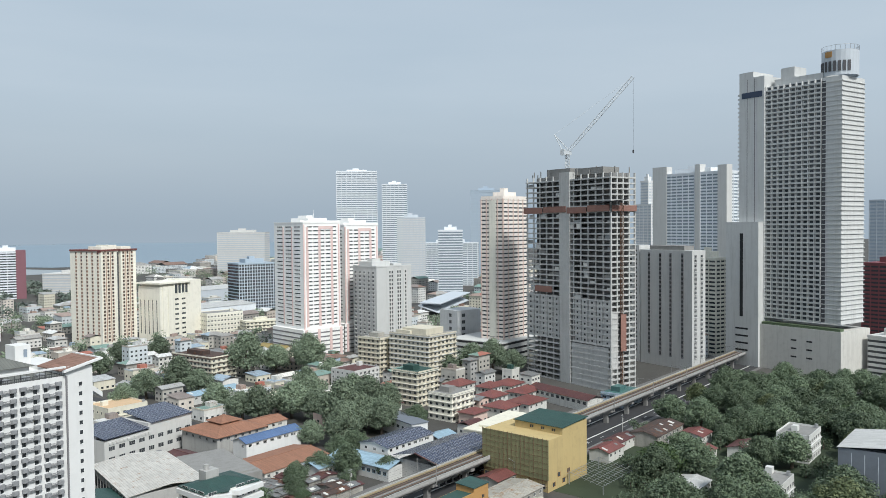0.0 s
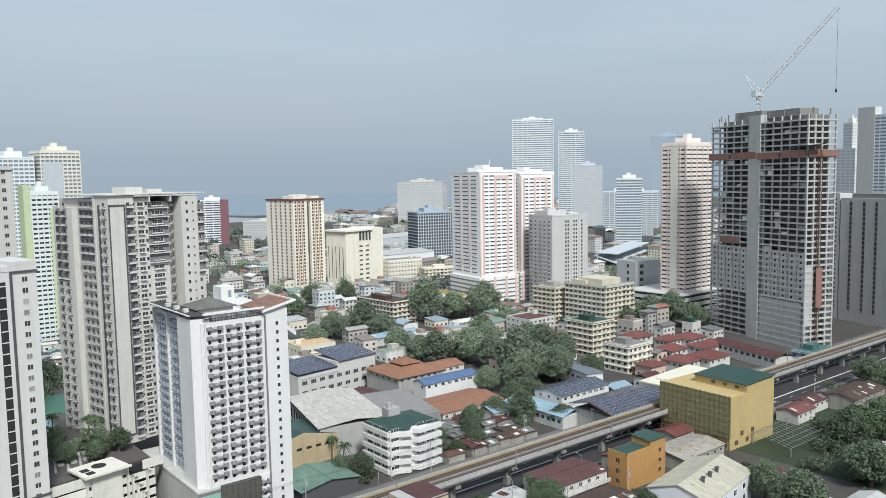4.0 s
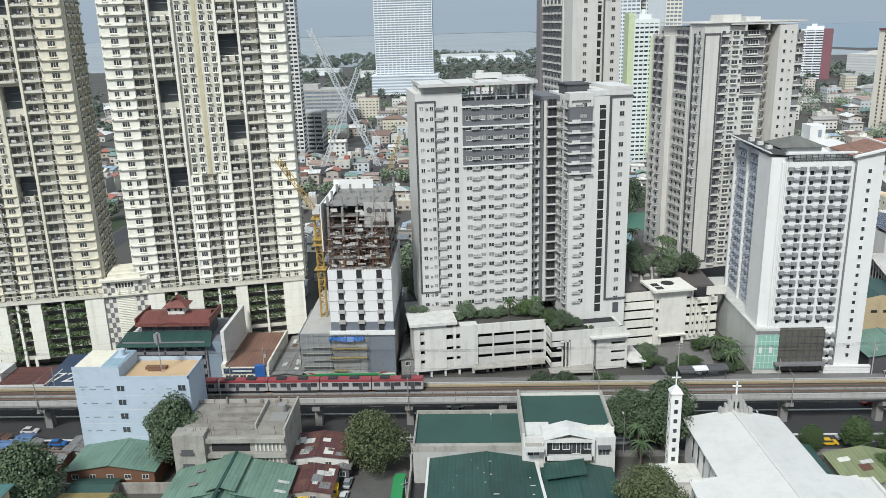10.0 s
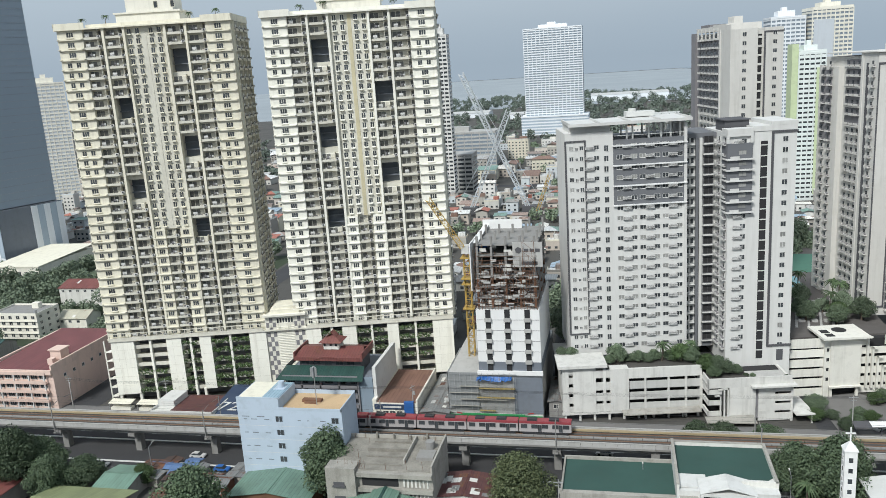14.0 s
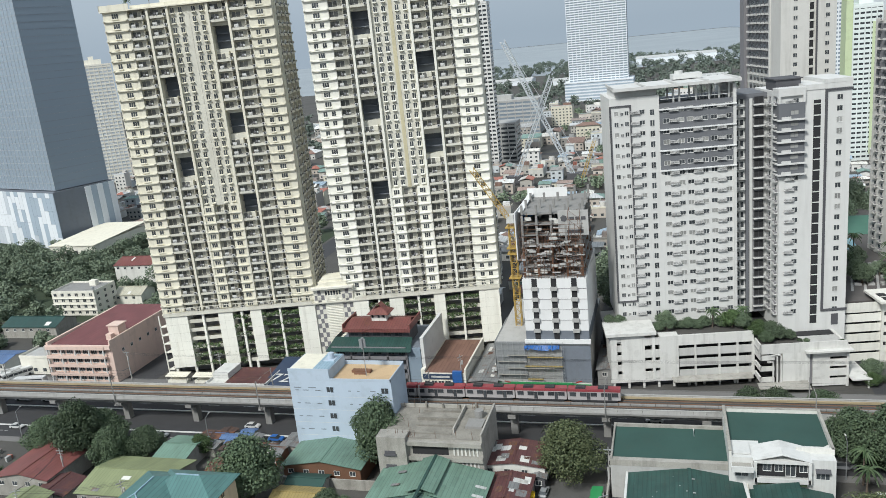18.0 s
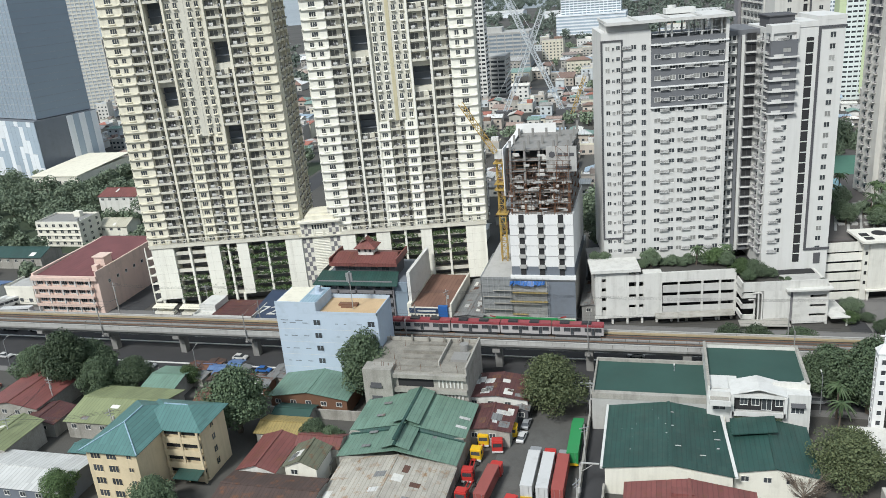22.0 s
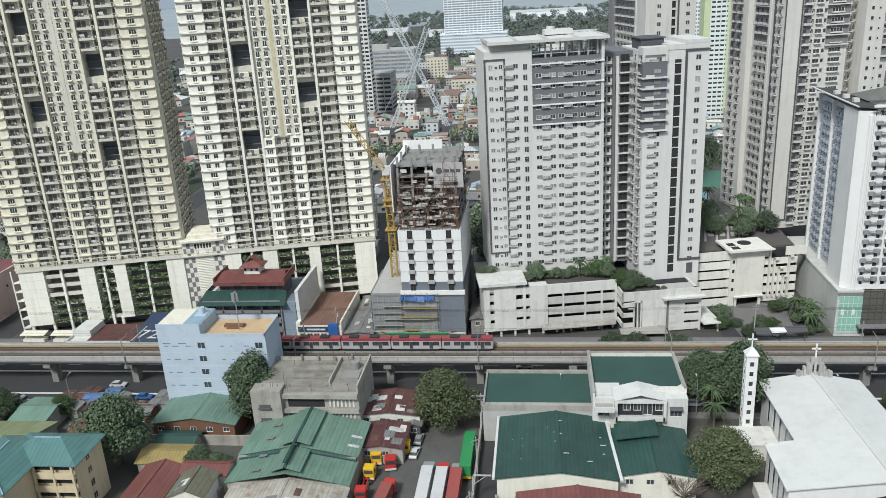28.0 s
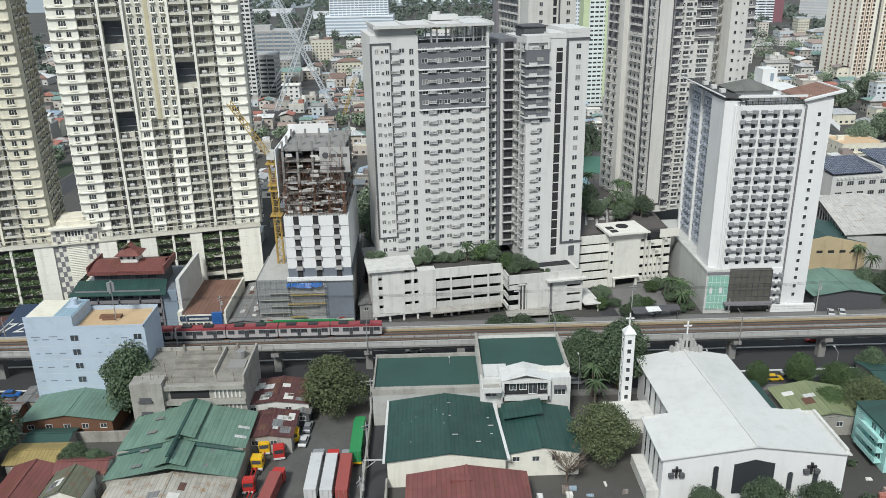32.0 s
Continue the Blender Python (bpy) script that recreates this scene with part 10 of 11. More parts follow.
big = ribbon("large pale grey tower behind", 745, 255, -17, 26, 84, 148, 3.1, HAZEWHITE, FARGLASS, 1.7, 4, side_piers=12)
for a, b, c in ((68, 86, 156), (28, 34, 156), (-2, 8, 154)):
    part("corner_shaft", Shape().box(-0.6, 8, a, b, 0, c), CONDO, big, "pale blank shaft")
ribbon("slim bright white stepped tower far off", 822, 362, -20, 18, 24, 120, 3.2, CLEAN, HAZEGREY, 1.6, 3, side_piers=4)
ribbon("upper part of the stepped white tower", 824, 366, -20, 10, 12, 146, 3.2, CLEAN, HAZEGREY, 1.6, 2)
ribbon("maroon tower at the edge of the district", 700, 95, -17, 30, 40, 66, 3.2, surface("maroon_render", (0.20, 0.06, 0.07), spread=0.1), GLASS, 1.8, 4, side_piers=6)
ribbon("grey tower at the district edge", 860, 110, -17, 40, 50, 120, 3.4, HAZEGREY, HAZEBLUE, 1.8, 4, side_piers=7)
ribbon("white office block below the tall tower", 560, 78, -17, 30, 26, 26, 3.4, WHITE, GLASS, 1.9, 6)
for bx, tx, tz, lab in ((-59, -100.5, 94.5, "pale grey crawler crane with very long lattice boom"), (-99, -70.3, 69.5, "pale grey crawler crane leaning toward its neighbour")):
    k_ = 1 if tx > bx else -1
    bgc = thing("crawler_crane", lab, "crane", bx, 520, 0, 0, "crawler cranes")
    dx_ = tx - bx
    part("boom", lattice(Shape(), (0, 0, 3), (dx_ * 0.62, 0, tz * 0.62), 1.25, 3.6, 0.26), CRANEGREY, bgc, "long pale lattice boom")
    part("fly_jib", lattice(Shape(), (dx_ * 0.62, 0, tz * 0.62), (dx_, 0, tz), 1.5, 3.2, 0.26), CRANEGREY, bgc)
    part("pendant", Shape().tube((-k_ * 6, 0, 12), (dx_ * 0.97, 0, tz * 0.99), 0.14, 4), CRANEGREY, bgc)
    part("cab", Shape().box(-5, 5, -3, 3, 1.4, 6), DARKGREY, bgc, "black machine house")
    for q in (-4, 2):
        part("crawler_track", Shape().box(-6, 6, q, q + 2, 0, 1.6), DARKSTEEL, bgc)
ycr = thing("lattice_crane", "small orange-yellow crane among the far roofs", "crane", -54, 516, 0)
part("boom", lattice(Shape(), (0, 0, 2), (9, 0, 27), 0.9, 2.4, 0.2), CRANEYELLOW, ycr)
part("cab", Shape().box(-3, 2, -2, 2, 0, 3), DARKGREY, ycr)


# ---- trees ----
def tree_parts(seed, height, radius, leaf, n_blobs, per_blob, leaf_size, trunk_mat=None):
    """Trunk with limbs, and a crown of many leaf quads in uneven clumps."""
    rg = np.random.default_rng(seed)
    tr, cr = Shape(), Shape()
    fork = height * 0.3
    tr.tube((0, 0, 0), (0.1, 0, fork), radius * 0.07 + 0.1, 7, radius * 0.05 + 0.06)
    for i in range(n_blobs):
        a = 2 * math.pi * (i * 0.382 + rg.uniform(0, 0.15))
        u = (i + 0.5) / n_blobs
        z = height * (0.30 + 0.60 * u)
        q = radius * math.sqrt(max(0.04, 1 - abs(2 * u - 0.75) ** 2.2)) * rg.uniform(0.35, 0.82)
        c = (q * math.cos(a), q * math.sin(a), z)
        if i % 3 == 0:
            tr.tube((0.1, 0, fork * rg.uniform(0.7, 1)), c, radius * 0.03 + 0.05, 5, 0.04)
        r = radius * rg.uniform(0.28, 0.44)
        leaf_cloud(cr, *c, r, r, r * rg.uniform(0.7, 0.95), per_blob, leaf_size, rg)
    return tr.mesh("trunk", trunk_mat or BARK), cr.mesh("crown", leaf)


TREES = [tree_parts(1, 9.0, 5.0, LEAF_A, 40, 420, 0.19), tree_parts(2, 8.5, 5.0, LEAF_B, 36, 420, 0.19), tree_parts(3, 10.5, 5.0, LEAF_A, 42, 400, 0.19),
         tree_parts(4, 9.5, 5.0, LEAF_C, 44, 460, 0.16), tree_parts(5, 7.5, 5.0, LEAF_A, 36, 420, 0.19)]
FAR_TREES = [tree_parts(11, 9.0, 5.0, LEAF_MID, 34, 240, 0.26), tree_parts(12, 8.5, 5.0, LEAF_B, 30, 240, 0.26), tree_parts(13, 10.5, 5.0, LEAF_MID, 36, 230, 0.26),
             tree_parts(14, 9.5, 5.0, LEAF_C, 36, 240, 0.25), tree_parts(15, 7.5, 5.0, LEAF_MID, 30, 240, 0.26)]

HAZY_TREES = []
for trunk_mesh, crown_mesh in FAR_TREES:    # the same trees farther off, haze lightened into the leaf colour
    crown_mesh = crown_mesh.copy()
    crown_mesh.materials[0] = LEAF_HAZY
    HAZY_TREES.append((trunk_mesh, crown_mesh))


def palm_parts(seed, height):
    rg = np.random.default_rng(seed)
    tr, cr = Shape(), Shape()
    tr.tube((0, 0, 0), (0.3, 0.1, height), 0.24, 7, 0.15)
    for i in range(22):
        a = 2 * math.pi * i / 22 + rg.uniform(-0.1, 0.1)
        lift, ln = rg.uniform(-0.1, 1.1), rg.uniform(2.4, 3.4)
        pts = []
        for k in range(6):
            u = k / 5
            pts.append(Vector((0.3 + math.cos(a) * ln * u, 0.1 + math.sin(a) * ln * u, height + lift * ln * u * 0.8 - 1.7 * u * u * ln * 0.55)))
        sd = Vector((-math.sin(a), math.cos(a), 0))
        for k in range(5):
            w0, w1 = 0.42 * (1 - k / 6), 0.42 * (1 - (k + 1) / 6)
            dz = Vector((0, 0, -0.22))
            cr.face([pts[k], pts[k + 1], pts[k + 1] + sd * w1 + dz, pts[k] + sd * w0 + dz])
            cr.face([pts[k + 1], pts[k], pts[k] - sd * w0 + dz, pts[k + 1] - sd * w1 + dz])
    return tr.mesh("trunk", BARK), cr.mesh("fronds", PALM)


PALMS = [palm_parts(7, 7.0), palm_parts(8, 8.5)]


def plant_tree(x, y, r, z=0.0, kind=0, spin=0.0, tall=1.0, group="street and garden trees"):
    k = r * 1.12 / 5.0
    names = ("dense dark green broadleaf tree", "fresh green broadleaf tree", "tall dark green broadleaf tree", "olive green fine-leaved tree", "low spreading dark green tree")
    t = thing("tree", names[kind], "tree", x, y, z, 0, group)
    at = pose(0, 0, 0, 0, 0, spin) @ Matrix.Diagonal((k, k, k * tall, 1))
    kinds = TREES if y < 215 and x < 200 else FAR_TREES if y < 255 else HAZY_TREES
    part("trunk", kinds[kind][0], None, t, at=at)
    part("crown", kinds[kind][1], None, t, at=at)


def plant_palm(x, y, z=0.0, i=0, k=1.0, spin=0.0):
    t = thing("palm_tree", "palm tree with drooping grey-green fronds", "palm", x, y, z, 0, "palms")
    at = pose(0, 0, 0, 0, 0, spin) @ Matrix.Diagonal((k, k, k, 1))
    part("trunk", PALMS[i][0], None, t, at=at)
    part("fronds", PALMS[i][1], None, t, at=at)


# ---- where buildings already stand ----
CELL, GX0, GY0 = 3.0, -1200.0, 0.0
taken = np.zeros((1100, 900), dtype=bool)


def claim(x0, x1, y0, y1):
    i0, i1 = int((x0 - GX0) // CELL), int((x1 - GX0) // CELL) + 1
    j0, j1 = int((y0 - GY0) // CELL), int((y1 - GY0) // CELL) + 1
    if i1 > 0 and j1 > 0:
        taken[max(i0, 0):i1, max(j0, 0):j1] = True


def is_free(x0, x1, y0, y1):
    i0, i1 = int((x0 - GX0) // CELL), int((x1 - GX0) // CELL) + 1
    j0, j1 = int((y0 - GY0) // CELL), int((y1 - GY0) // CELL) + 1
    return i0 >= 0 and j0 >= 0 and i1 <= taken.shape[0] and j1 <= taken.shape[1] and not taken[i0:i1, j0:j1].any()


bpy.context.view_layer.update()
for ob in list(bpy.data.objects):
    if ob.type != "MESH" or ob.name.split(".")[0] in ("ground", "water", "pavement", "lane_markings", "side_streets", "truck_yard", "breakwater", "road"):
        continue
    if ob.parent and ob.parent.name == "viaduct":
        continue
    cs = [ob.matrix_world @ Vector(c) for c in ob.bound_box]
    xs, ys = [c.x for c in cs], [c.y for c in cs]
    if max(xs) - min(xs) < 200 and max(ys) - min(ys) < 200:
        claim(min(xs), max(xs), min(ys), max(ys))
claim(-900, 1200, 164, 209)
for x0, x1, y0, y1 in ((-24, -12, 208, 420), (50, 56, 208, 300), (-40, -9.5, 95, 160), (112, 118, 208, 330), (-178, -166, 205, 420), (-1200, 2100, 640, 652), (-1200, 2100, 1050, 1064), (228, 236, 208, 700), (310, 318, 0, 160), (-20, 50, 205, 250)):
    claim(x0, x1, y0, y1)

WOODHOUSES = ((-262, 316, 22, 16, 9, REDROOF, OFFWHITE, "red-roofed house among the trees"), (-259, 270, 22, 14, 10.5, CONCRETE_L, CREAM2, "tan four-storey block with cluttered flat roof"), (-238, 283, 14, 10, 5, CREAMROOF, CREAM2, "low house under dull yellow roof sheets"), (-262, 244, 26, 12, 5, GREENROOF, OLDCONC, "long shed under teal-green roof sheets"))
for i, (x, y, w, d, h, rm, wm_, lab) in enumerate(WOODHOUSES):
    if i == 1:
        flat_house("apartment_block", lab, x, y, w, d, h, wm_, floors=4, seed=140, cat="apartment block")
    else:
        shed("house", lab, x, y, w, d, h, rm, wm_, 2.2, "x", cat="house", group="houses in the wood", patches=1, seed=150 + i)
    claim(x - 2, x + w + 2, y - 6, y + d)
rg = np.random.default_rng(88)
for i in range(22):
    x, y, w, d = rg.uniform(-128, -98), rg.uniform(161, 171), rg.uniform(2.5, 5), rg.uniform(2, 4)
    shed("lean_to", "scrap lean-to under %s sheets beside the avenue" % ("rusty", "grey", "blue", "brown")[i % 4], x, y, w, d, 2.0 + rg.random(), (RUSTROOF, GREYROOF, BLUEROOF, BROWNROOF)[i % 4], OLDCONC, 0.3, "xy"[i % 2], cat="shack", group="lean-tos", seed=260 + i, windows=False)

# ---- street and garden trees ----
def grove(spots):
    for i, (x, y, r, kind) in enumerate(spots):
        plant_tree(x, y, r, 0, kind, (i * 77) % 360, 0.92 + 0.16 * ((i * 5) % 3) / 2)
        claim(x - r * 0.4, x + r * 0.4, y - r * 0.4, y + r * 0.4)


grove(((-165.9, 160, 6, 0), (-152.7, 157, 7, 2), (-149.6, 163, 6, 0), (-135.7, 160.4, 5.5, 4), (-141, 155, 5.5, 0), (-120.3, 163, 3.2, 1), (-95.3, 144.0, 7.8, 2), (-69.4, 162.5, 7.0, 2)))
grove(((-23.2, 160.5, 7.5, 3), (17.8, 192, 4.2, 0), (24.4, 192, 4.5, 0), (35.3, 140, 6.5, 3), (-120.5, 113, 4, 1), (-97.6, 112.5, 4.6, 0), (-74.5, 140.5, 3.6, 0), (-69.5, 138.8, 3.0, 0)))
grove(((37.5, 172.5, 6.4, 2), (45.0, 168.0, 7.2, 2), (41.5, 172.0, 5.4, 0), (34.8, 193, 4.5, 0), (89, 167.5, 4.0, 1), (69, 167, 3.5, 0), (49.4, 119, 4, 0), (60.4, 118, 4.5, 0), (71.3, 119, 4, 0), (96, 163, 4.5, 1), (96.5, 150.5, 5.0, 3), (89, 153, 4.0, 1), (100.5, 163, 3.5, 0), (78.5, 167, 3.2, 1)))
grove(((162.9, 156.5, 6.0, 0), (108, 170.5, 3.6, 0), (139.2, 219, 4.0, 0), (168.6, 129.2, 6.6, 0), (178, 132.5, 4.5, 2), (150, 171, 3.0, 0), (216.5, 108, 7.5, 0), (220.9, 120.7, 5, 2), (304.5, 545, 8, 0), (333.8, 541, 8, 2), (271, 419.5, 10, 0), (251.6, 422.3, 9, 1), (258, 363.8, 8, 0), (327.9, 428.5, 12, 2)))
grove(((350.6, 425.5, 10, 0), (363.1, 407.1, 12, 0), (350.4, 371.1, 8, 1), (273.2, 299.6, 9, 0), (267.4, 276.8, 10, 2), (315.3, 316.8, 8, 0), (271.3, 317.4, 10, 0), (281.2, 275.3, 8, 1), (256.4, 325.2, 9, 0), (252.5, 334, 8, 0), (220.3, 225, 6, 0), (213.5, 233.7, 5, 0)))
grove(((433.7, 319.9, 10, 0), (436.5, 305.2, 9, 2), (439.2, 291, 8, 0), (133.2, 222, 4, 0), (267.8, 505, 8, 0), (277.1, 408, 8, 1), (403.6, 318.2, 8, 0), (225.6, 402, 7, 0), (300, 290, 9, 2), (296, 330, 9, 0), (310, 350, 8, 0), (240, 268, 6, 0), (262, 266, 9, 0), (250, 258, 7.5, 2), (276, 258, 8, 0), (287, 267, 8, 0), (246, 246, 5.5, 4), (197, 229, 5, 0), (190, 221, 4, 2), (233, 243, 5, 0), (292, 250, 6, 0), (176, 213, 3.6, 4), (305, 280, 7, 2)))
for i, (x, y) in enumerate(((141, 233), (140, 239), (168, 168), (408, 441), (407, 425), (38.0, 165.0), (37.5, 160.0))):
    plant_palm(x, y, 0, i % 2, 1.0, i * 47)
rng = np.random.default_rng(41)
for i in range(22):     # behind the construction site and between the towers
    x, y = rng.uniform(-20, 2), rng.uniform(250, 345)
    plant_tree(x, y, rng.uniform(6, 9), 0, int(rng.choice((0, 0, 2, 1))), i * 63, 1.15)
for i in range(34):     # garden deck between the condominiums
    x, y = rng.uniform(48, 71), rng.uniform(240, 300)
    if 268 < y < 300 and x > 66 or 278 < y < 300 and 51 < x < 63:
        continue
    if i % 2:
        plant_palm(x, y, DECKZ, i % 2, rng.uniform(0.75, 1.0), i * 31)
    else:
        plant_tree(x, y, rng.uniform(2.0, 3.6), DECKZ, int(rng.choice((0, 1, 2, 4))), i * 51, 0.9, "deck garden plants")
for i in range(16):
    plant_tree(rng.uniform(56, 96), rng.uniform(336, 380), rng.uniform(6, 9), 0, int(rng.choice((0, 2, 4))), i * 51, 1.5)
for i, (x, y, r) in enumerate(((52, 221, 3.0), (50.5, 214, 2.6), (55, 216, 2.0), (62, 217, 2.0), (64.5, 214.5, 2.2), (60, 212.5, 2.2), (57, 209, 2.4), (69, 226, 2.4), (71.5, 229, 2.6))):
    plant_tree(x, y, r, 0, (0, 1, 4)[i % 3], i * 59, 0.75, "drop-off planting")
for i, (x, y) in enumerate(((72.5, 222), (74.5, 219), (75.6, 215.5), (75.8, 212.2), (73.5, 213.8), (71.8, 218.6), (73.0, 210.6))):
    plant_palm(x, y, 0, 0, 0.85 + 0.08 * (i % 3), i * 66)
    plant_tree(x + 0.5, y - 0.6, 1.5, 0, 0, i * 31, 1.0, "drop-off planting")
shelter = thing("street_shelter", "low dark shelter roof with a white panel beside the avenue", "shelter", 57.5, 203.4, 0)
part("roof", Shape().slab([(0, 0, 3.4), (14, 1.6, 3.4), (14, 4.6, 3.9), (0, 3.0, 3.9)], 0.2), DARKGREY, shelter)
part("roof_panel", Shape().slab([(4.2, 0.4, 3.62), (8.2, 0.9, 3.62), (8.0, 3.4, 4.0), (4.0, 3.0, 4.0)], 0.1), CLEAN, shelter, "white roof panel")
for q in (0.6, 6.8, 13.2):
    part("post", Shape().box(q, q + 0.2, 2.2, 2.4, 0, 3.5), DARKGREY, shelter)
solid("driveway", Shape().prism([(55, 209), (70, 209), (72, 226), (66, 234), (56, 230), (54, 220)], 0, 0.12), PAVE, "pale concrete drop-off driveway", "driveway", kind="structure")
# roof garden of the condominium podium


def on_podium(u, v):
    c, s_ = math.cos(radians(10)), math.sin(radians(10))
    return -17.2 + u * c - v * s_, 208 + u * s_ + v * c


for i, (u, v, r, z, kind) in enumerate(((1.6, 9.5, 1.6, 16.2, 0), (4.4, 9.6, 1.7, 16.2, 4), (14.5, 5.5, 1.6, 14.6, 0), (17.0, 6.0, 2.9, 14.6, 2), (20.5, 6.5, 1.6, 14.6, 4), (22.8, 6.0, 2.0, 14.6, 0), (25.2, 5.8, 1.8, 14.6, 4), (27.2, 6.2, 2.0, 14.6, 0), (31.6, 6.0, 1.8, 14.6, 0), (34.6, 5.0, 3.2, 14.6, 1), (37.0, 4.0, 2.6, 14.6, 0), (41.0, 2.0, 3.2, 12.4, 1), (43.5, 0.2, 3.0, 12.4, 0), (45.8, 0.0, 2.5, 12.4, 4), (41.6, -2.2, 2.0, 12.4, 0), (48.0, -0.8, 1.7, 12.4, 0), (50.3, -1.8, 0.9, 11.6, 0), (52.2, -1.6, 0.8, 11.6, 0), (60.6, -3.6, 0.9, 11.6, 4))):
    plant_tree(*on_podium(u, v), r, z, kind, i * 83, 0.85, "roof garden plants")
for i, (u, v, k) in enumerate(((29.3, 5.5, 0.8), (37.6, 6.0, 0.75), (30.2, 7.0, 0.6))):
    plant_palm(*on_podium(u, v), 14.5, 0, k, i * 70)
for i in range(8):      # roofs of the twin towers
    u = (5, 12, 37, 45, 70, 77, 98, 104)[i]
    x, y = along_podium(u, 5.5)
    plant_palm(x, y, 21.5 + 33 * FH + 0.3, i % 2, 0.42, i * 40)

# wood beside the railway, white houses among it
rng = np.random.default_rng(42)
n = 0
while n < 95:
    x, y = rng.uniform(255, 505), rng.uniform(42, 164)
    r = rng.uniform(5.5, 9.0)
    if 300 < x < 325 and y < 75 or not is_free(x - r * 0.33, x + r * 0.33, y - r * 0.33, y + r * 0.33):
        n += 0.04
        continue
    plant_tree(x, y, r, 0, int(rng.choice((0, 0, 2, 4, 3, 1), p=(0.3, 0.2, 0.2, 0.15, 0.1, 0.05))), rng.uniform(0, 360), 0.9, "wood beside the railway")
    claim(x - r * 0.3, x + r * 0.3, y - r * 0.3, y + r * 0.3)
    n += 1


for x, y, w, d, h in ((-62, 1850, 170, 90, 13), (8, 1240, 80, 34, 8), (-330, 1500, 90, 50, 9), (-190, 1420, 70, 40, 8)):
    claim(x, x + w, y, y + d)
    shed("far_hall", "wide low white-roofed hall among far trees", x, y, w, d, h, WHITEROOF, HAZEWHITE, 3, "x", cat="hall", group="far halls", windows=False, seed=int(w))


# ---- woods and tree belts farther off, joined ----
def far_wood(name, label, zones, seed, leaf, size, quads=64):
    rg = np.random.default_rng(seed)
    s, tr = Shape(), Shape()
    for x0, x1, y0, y1, count, r0, r1 in zones:
        for i in range(count):
            x, y, r = rg.uniform(x0, x1), rg.uniform(y0, y1), rg.uniform(r0, r1)
            if not is_free(x - r * 0.3, x + r * 0.3, y - r * 0.3, y + r * 0.3):
                continue
            claim(x - r * 0.3, x + r * 0.3, y - r * 0.3, y + r * 0.3)
            h = r * rg.uniform(1.1, 1.6)
            tr.tube((x, y, 0), (x, y, h * 0.6), 0.35, 5, 0.2)
            for k in range(6):
                a = rg.uniform(0, 6.28)
                q = r * rg.uniform(0.1, 0.7)
                leaf_cloud(s, x + q * math.cos(a), y + q * math.sin(a), h - r * rg.uniform(0.3, 0.95), r * 0.5, r * 0.5, r * 0.42, quads // 6, size, rg)
    w = thing(name, label, "trees", kind="stuff")
    part("trunks", tr, BARK, w)["kind"] = "stuff"
    part("crowns", s, leaf, w)["kind"] = "stuff"


solid("rough_grass", Shape().box(-440, -180, 262, 412, 0, 0.06).box(255, 505, 42, 163, 0, 0.06), LAWN, "rough dark grass under the trees", "grass", kind="structure")
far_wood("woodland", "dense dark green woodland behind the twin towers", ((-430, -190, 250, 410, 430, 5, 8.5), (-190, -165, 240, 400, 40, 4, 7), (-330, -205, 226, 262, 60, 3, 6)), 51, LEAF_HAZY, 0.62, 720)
far_wood("undergrowth", "lower trees filling the wood beside the railway", ((255, 505, 42, 162, 420, 3.6, 6.0),), 55, LEAF_MID, 0.42, 360)
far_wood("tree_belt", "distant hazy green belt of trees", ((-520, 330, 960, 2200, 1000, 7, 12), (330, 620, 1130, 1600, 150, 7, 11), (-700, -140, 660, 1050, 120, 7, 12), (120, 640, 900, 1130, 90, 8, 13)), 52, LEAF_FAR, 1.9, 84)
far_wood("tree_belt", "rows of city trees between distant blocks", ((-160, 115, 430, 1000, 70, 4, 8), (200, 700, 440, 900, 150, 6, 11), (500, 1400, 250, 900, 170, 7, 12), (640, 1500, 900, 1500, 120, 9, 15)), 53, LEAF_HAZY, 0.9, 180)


# ---- small houses of the city ----
def mixed(name, colours, rough, rust=0.0):
    """One surface whose colour differs from house to house."""
    m = surface(name, (0.5, 0.5, 0.5), rough, 0.2, seam=0.9 if rust else 0.0, rust=rust, streak=0.0 if rust else 0.3)
    nt = m.node_tree
    geo = node(nt, "ShaderNodeNewGeometry")
    ramp = nt.nodes.new("ShaderNodeValToRGB")
    ramp.color_ramp.interpolation = "CONSTANT"
    el = ramp.color_ramp.elements
    for i, c in enumerate(colours):
        e = el[i] if i < 2 else el.new(i / len(colours))
        e.position = i / len(colours)
        e.color = (*c, 1)
    nt.links.new(geo.outputs["Random Per Island"], ramp.inputs[0])
    hsv = [n_ for n_ in nt.nodes if n_.bl_idname == "ShaderNodeHueSaturation"][0]
    nt.links.new(ramp.outputs[0], hsv.inputs["Color"])
    return m


MIXROOF = mixed("mixed_sheet_roofs", ((0.38, 0.38, 0.37), (0.70, 0.70, 0.68), (0.40, 0.15, 0.11), (0.22, 0.14, 0.11), (0.48, 0.49, 0.49), (0.20, 0.31, 0.27), (0.74, 0.72, 0.66), (0.34, 0.33, 0.31), (0.36, 0.27, 0.23), (0.33, 0.42, 0.50), (0.58, 0.56, 0.52), (0.26, 0.22, 0.20)), 0.65, 0.25)
MIXWALL = mixed("mixed_house_walls", ((0.62, 0.61, 0.57), (0.45, 0.43, 0.39), (0.70, 0.66, 0.54), (0.36, 0.34, 0.31), (0.66, 0.60, 0.54), (0.58, 0.62, 0.64), (0.72, 0.71, 0.68), (0.52, 0.46, 0.40)), 0.85)
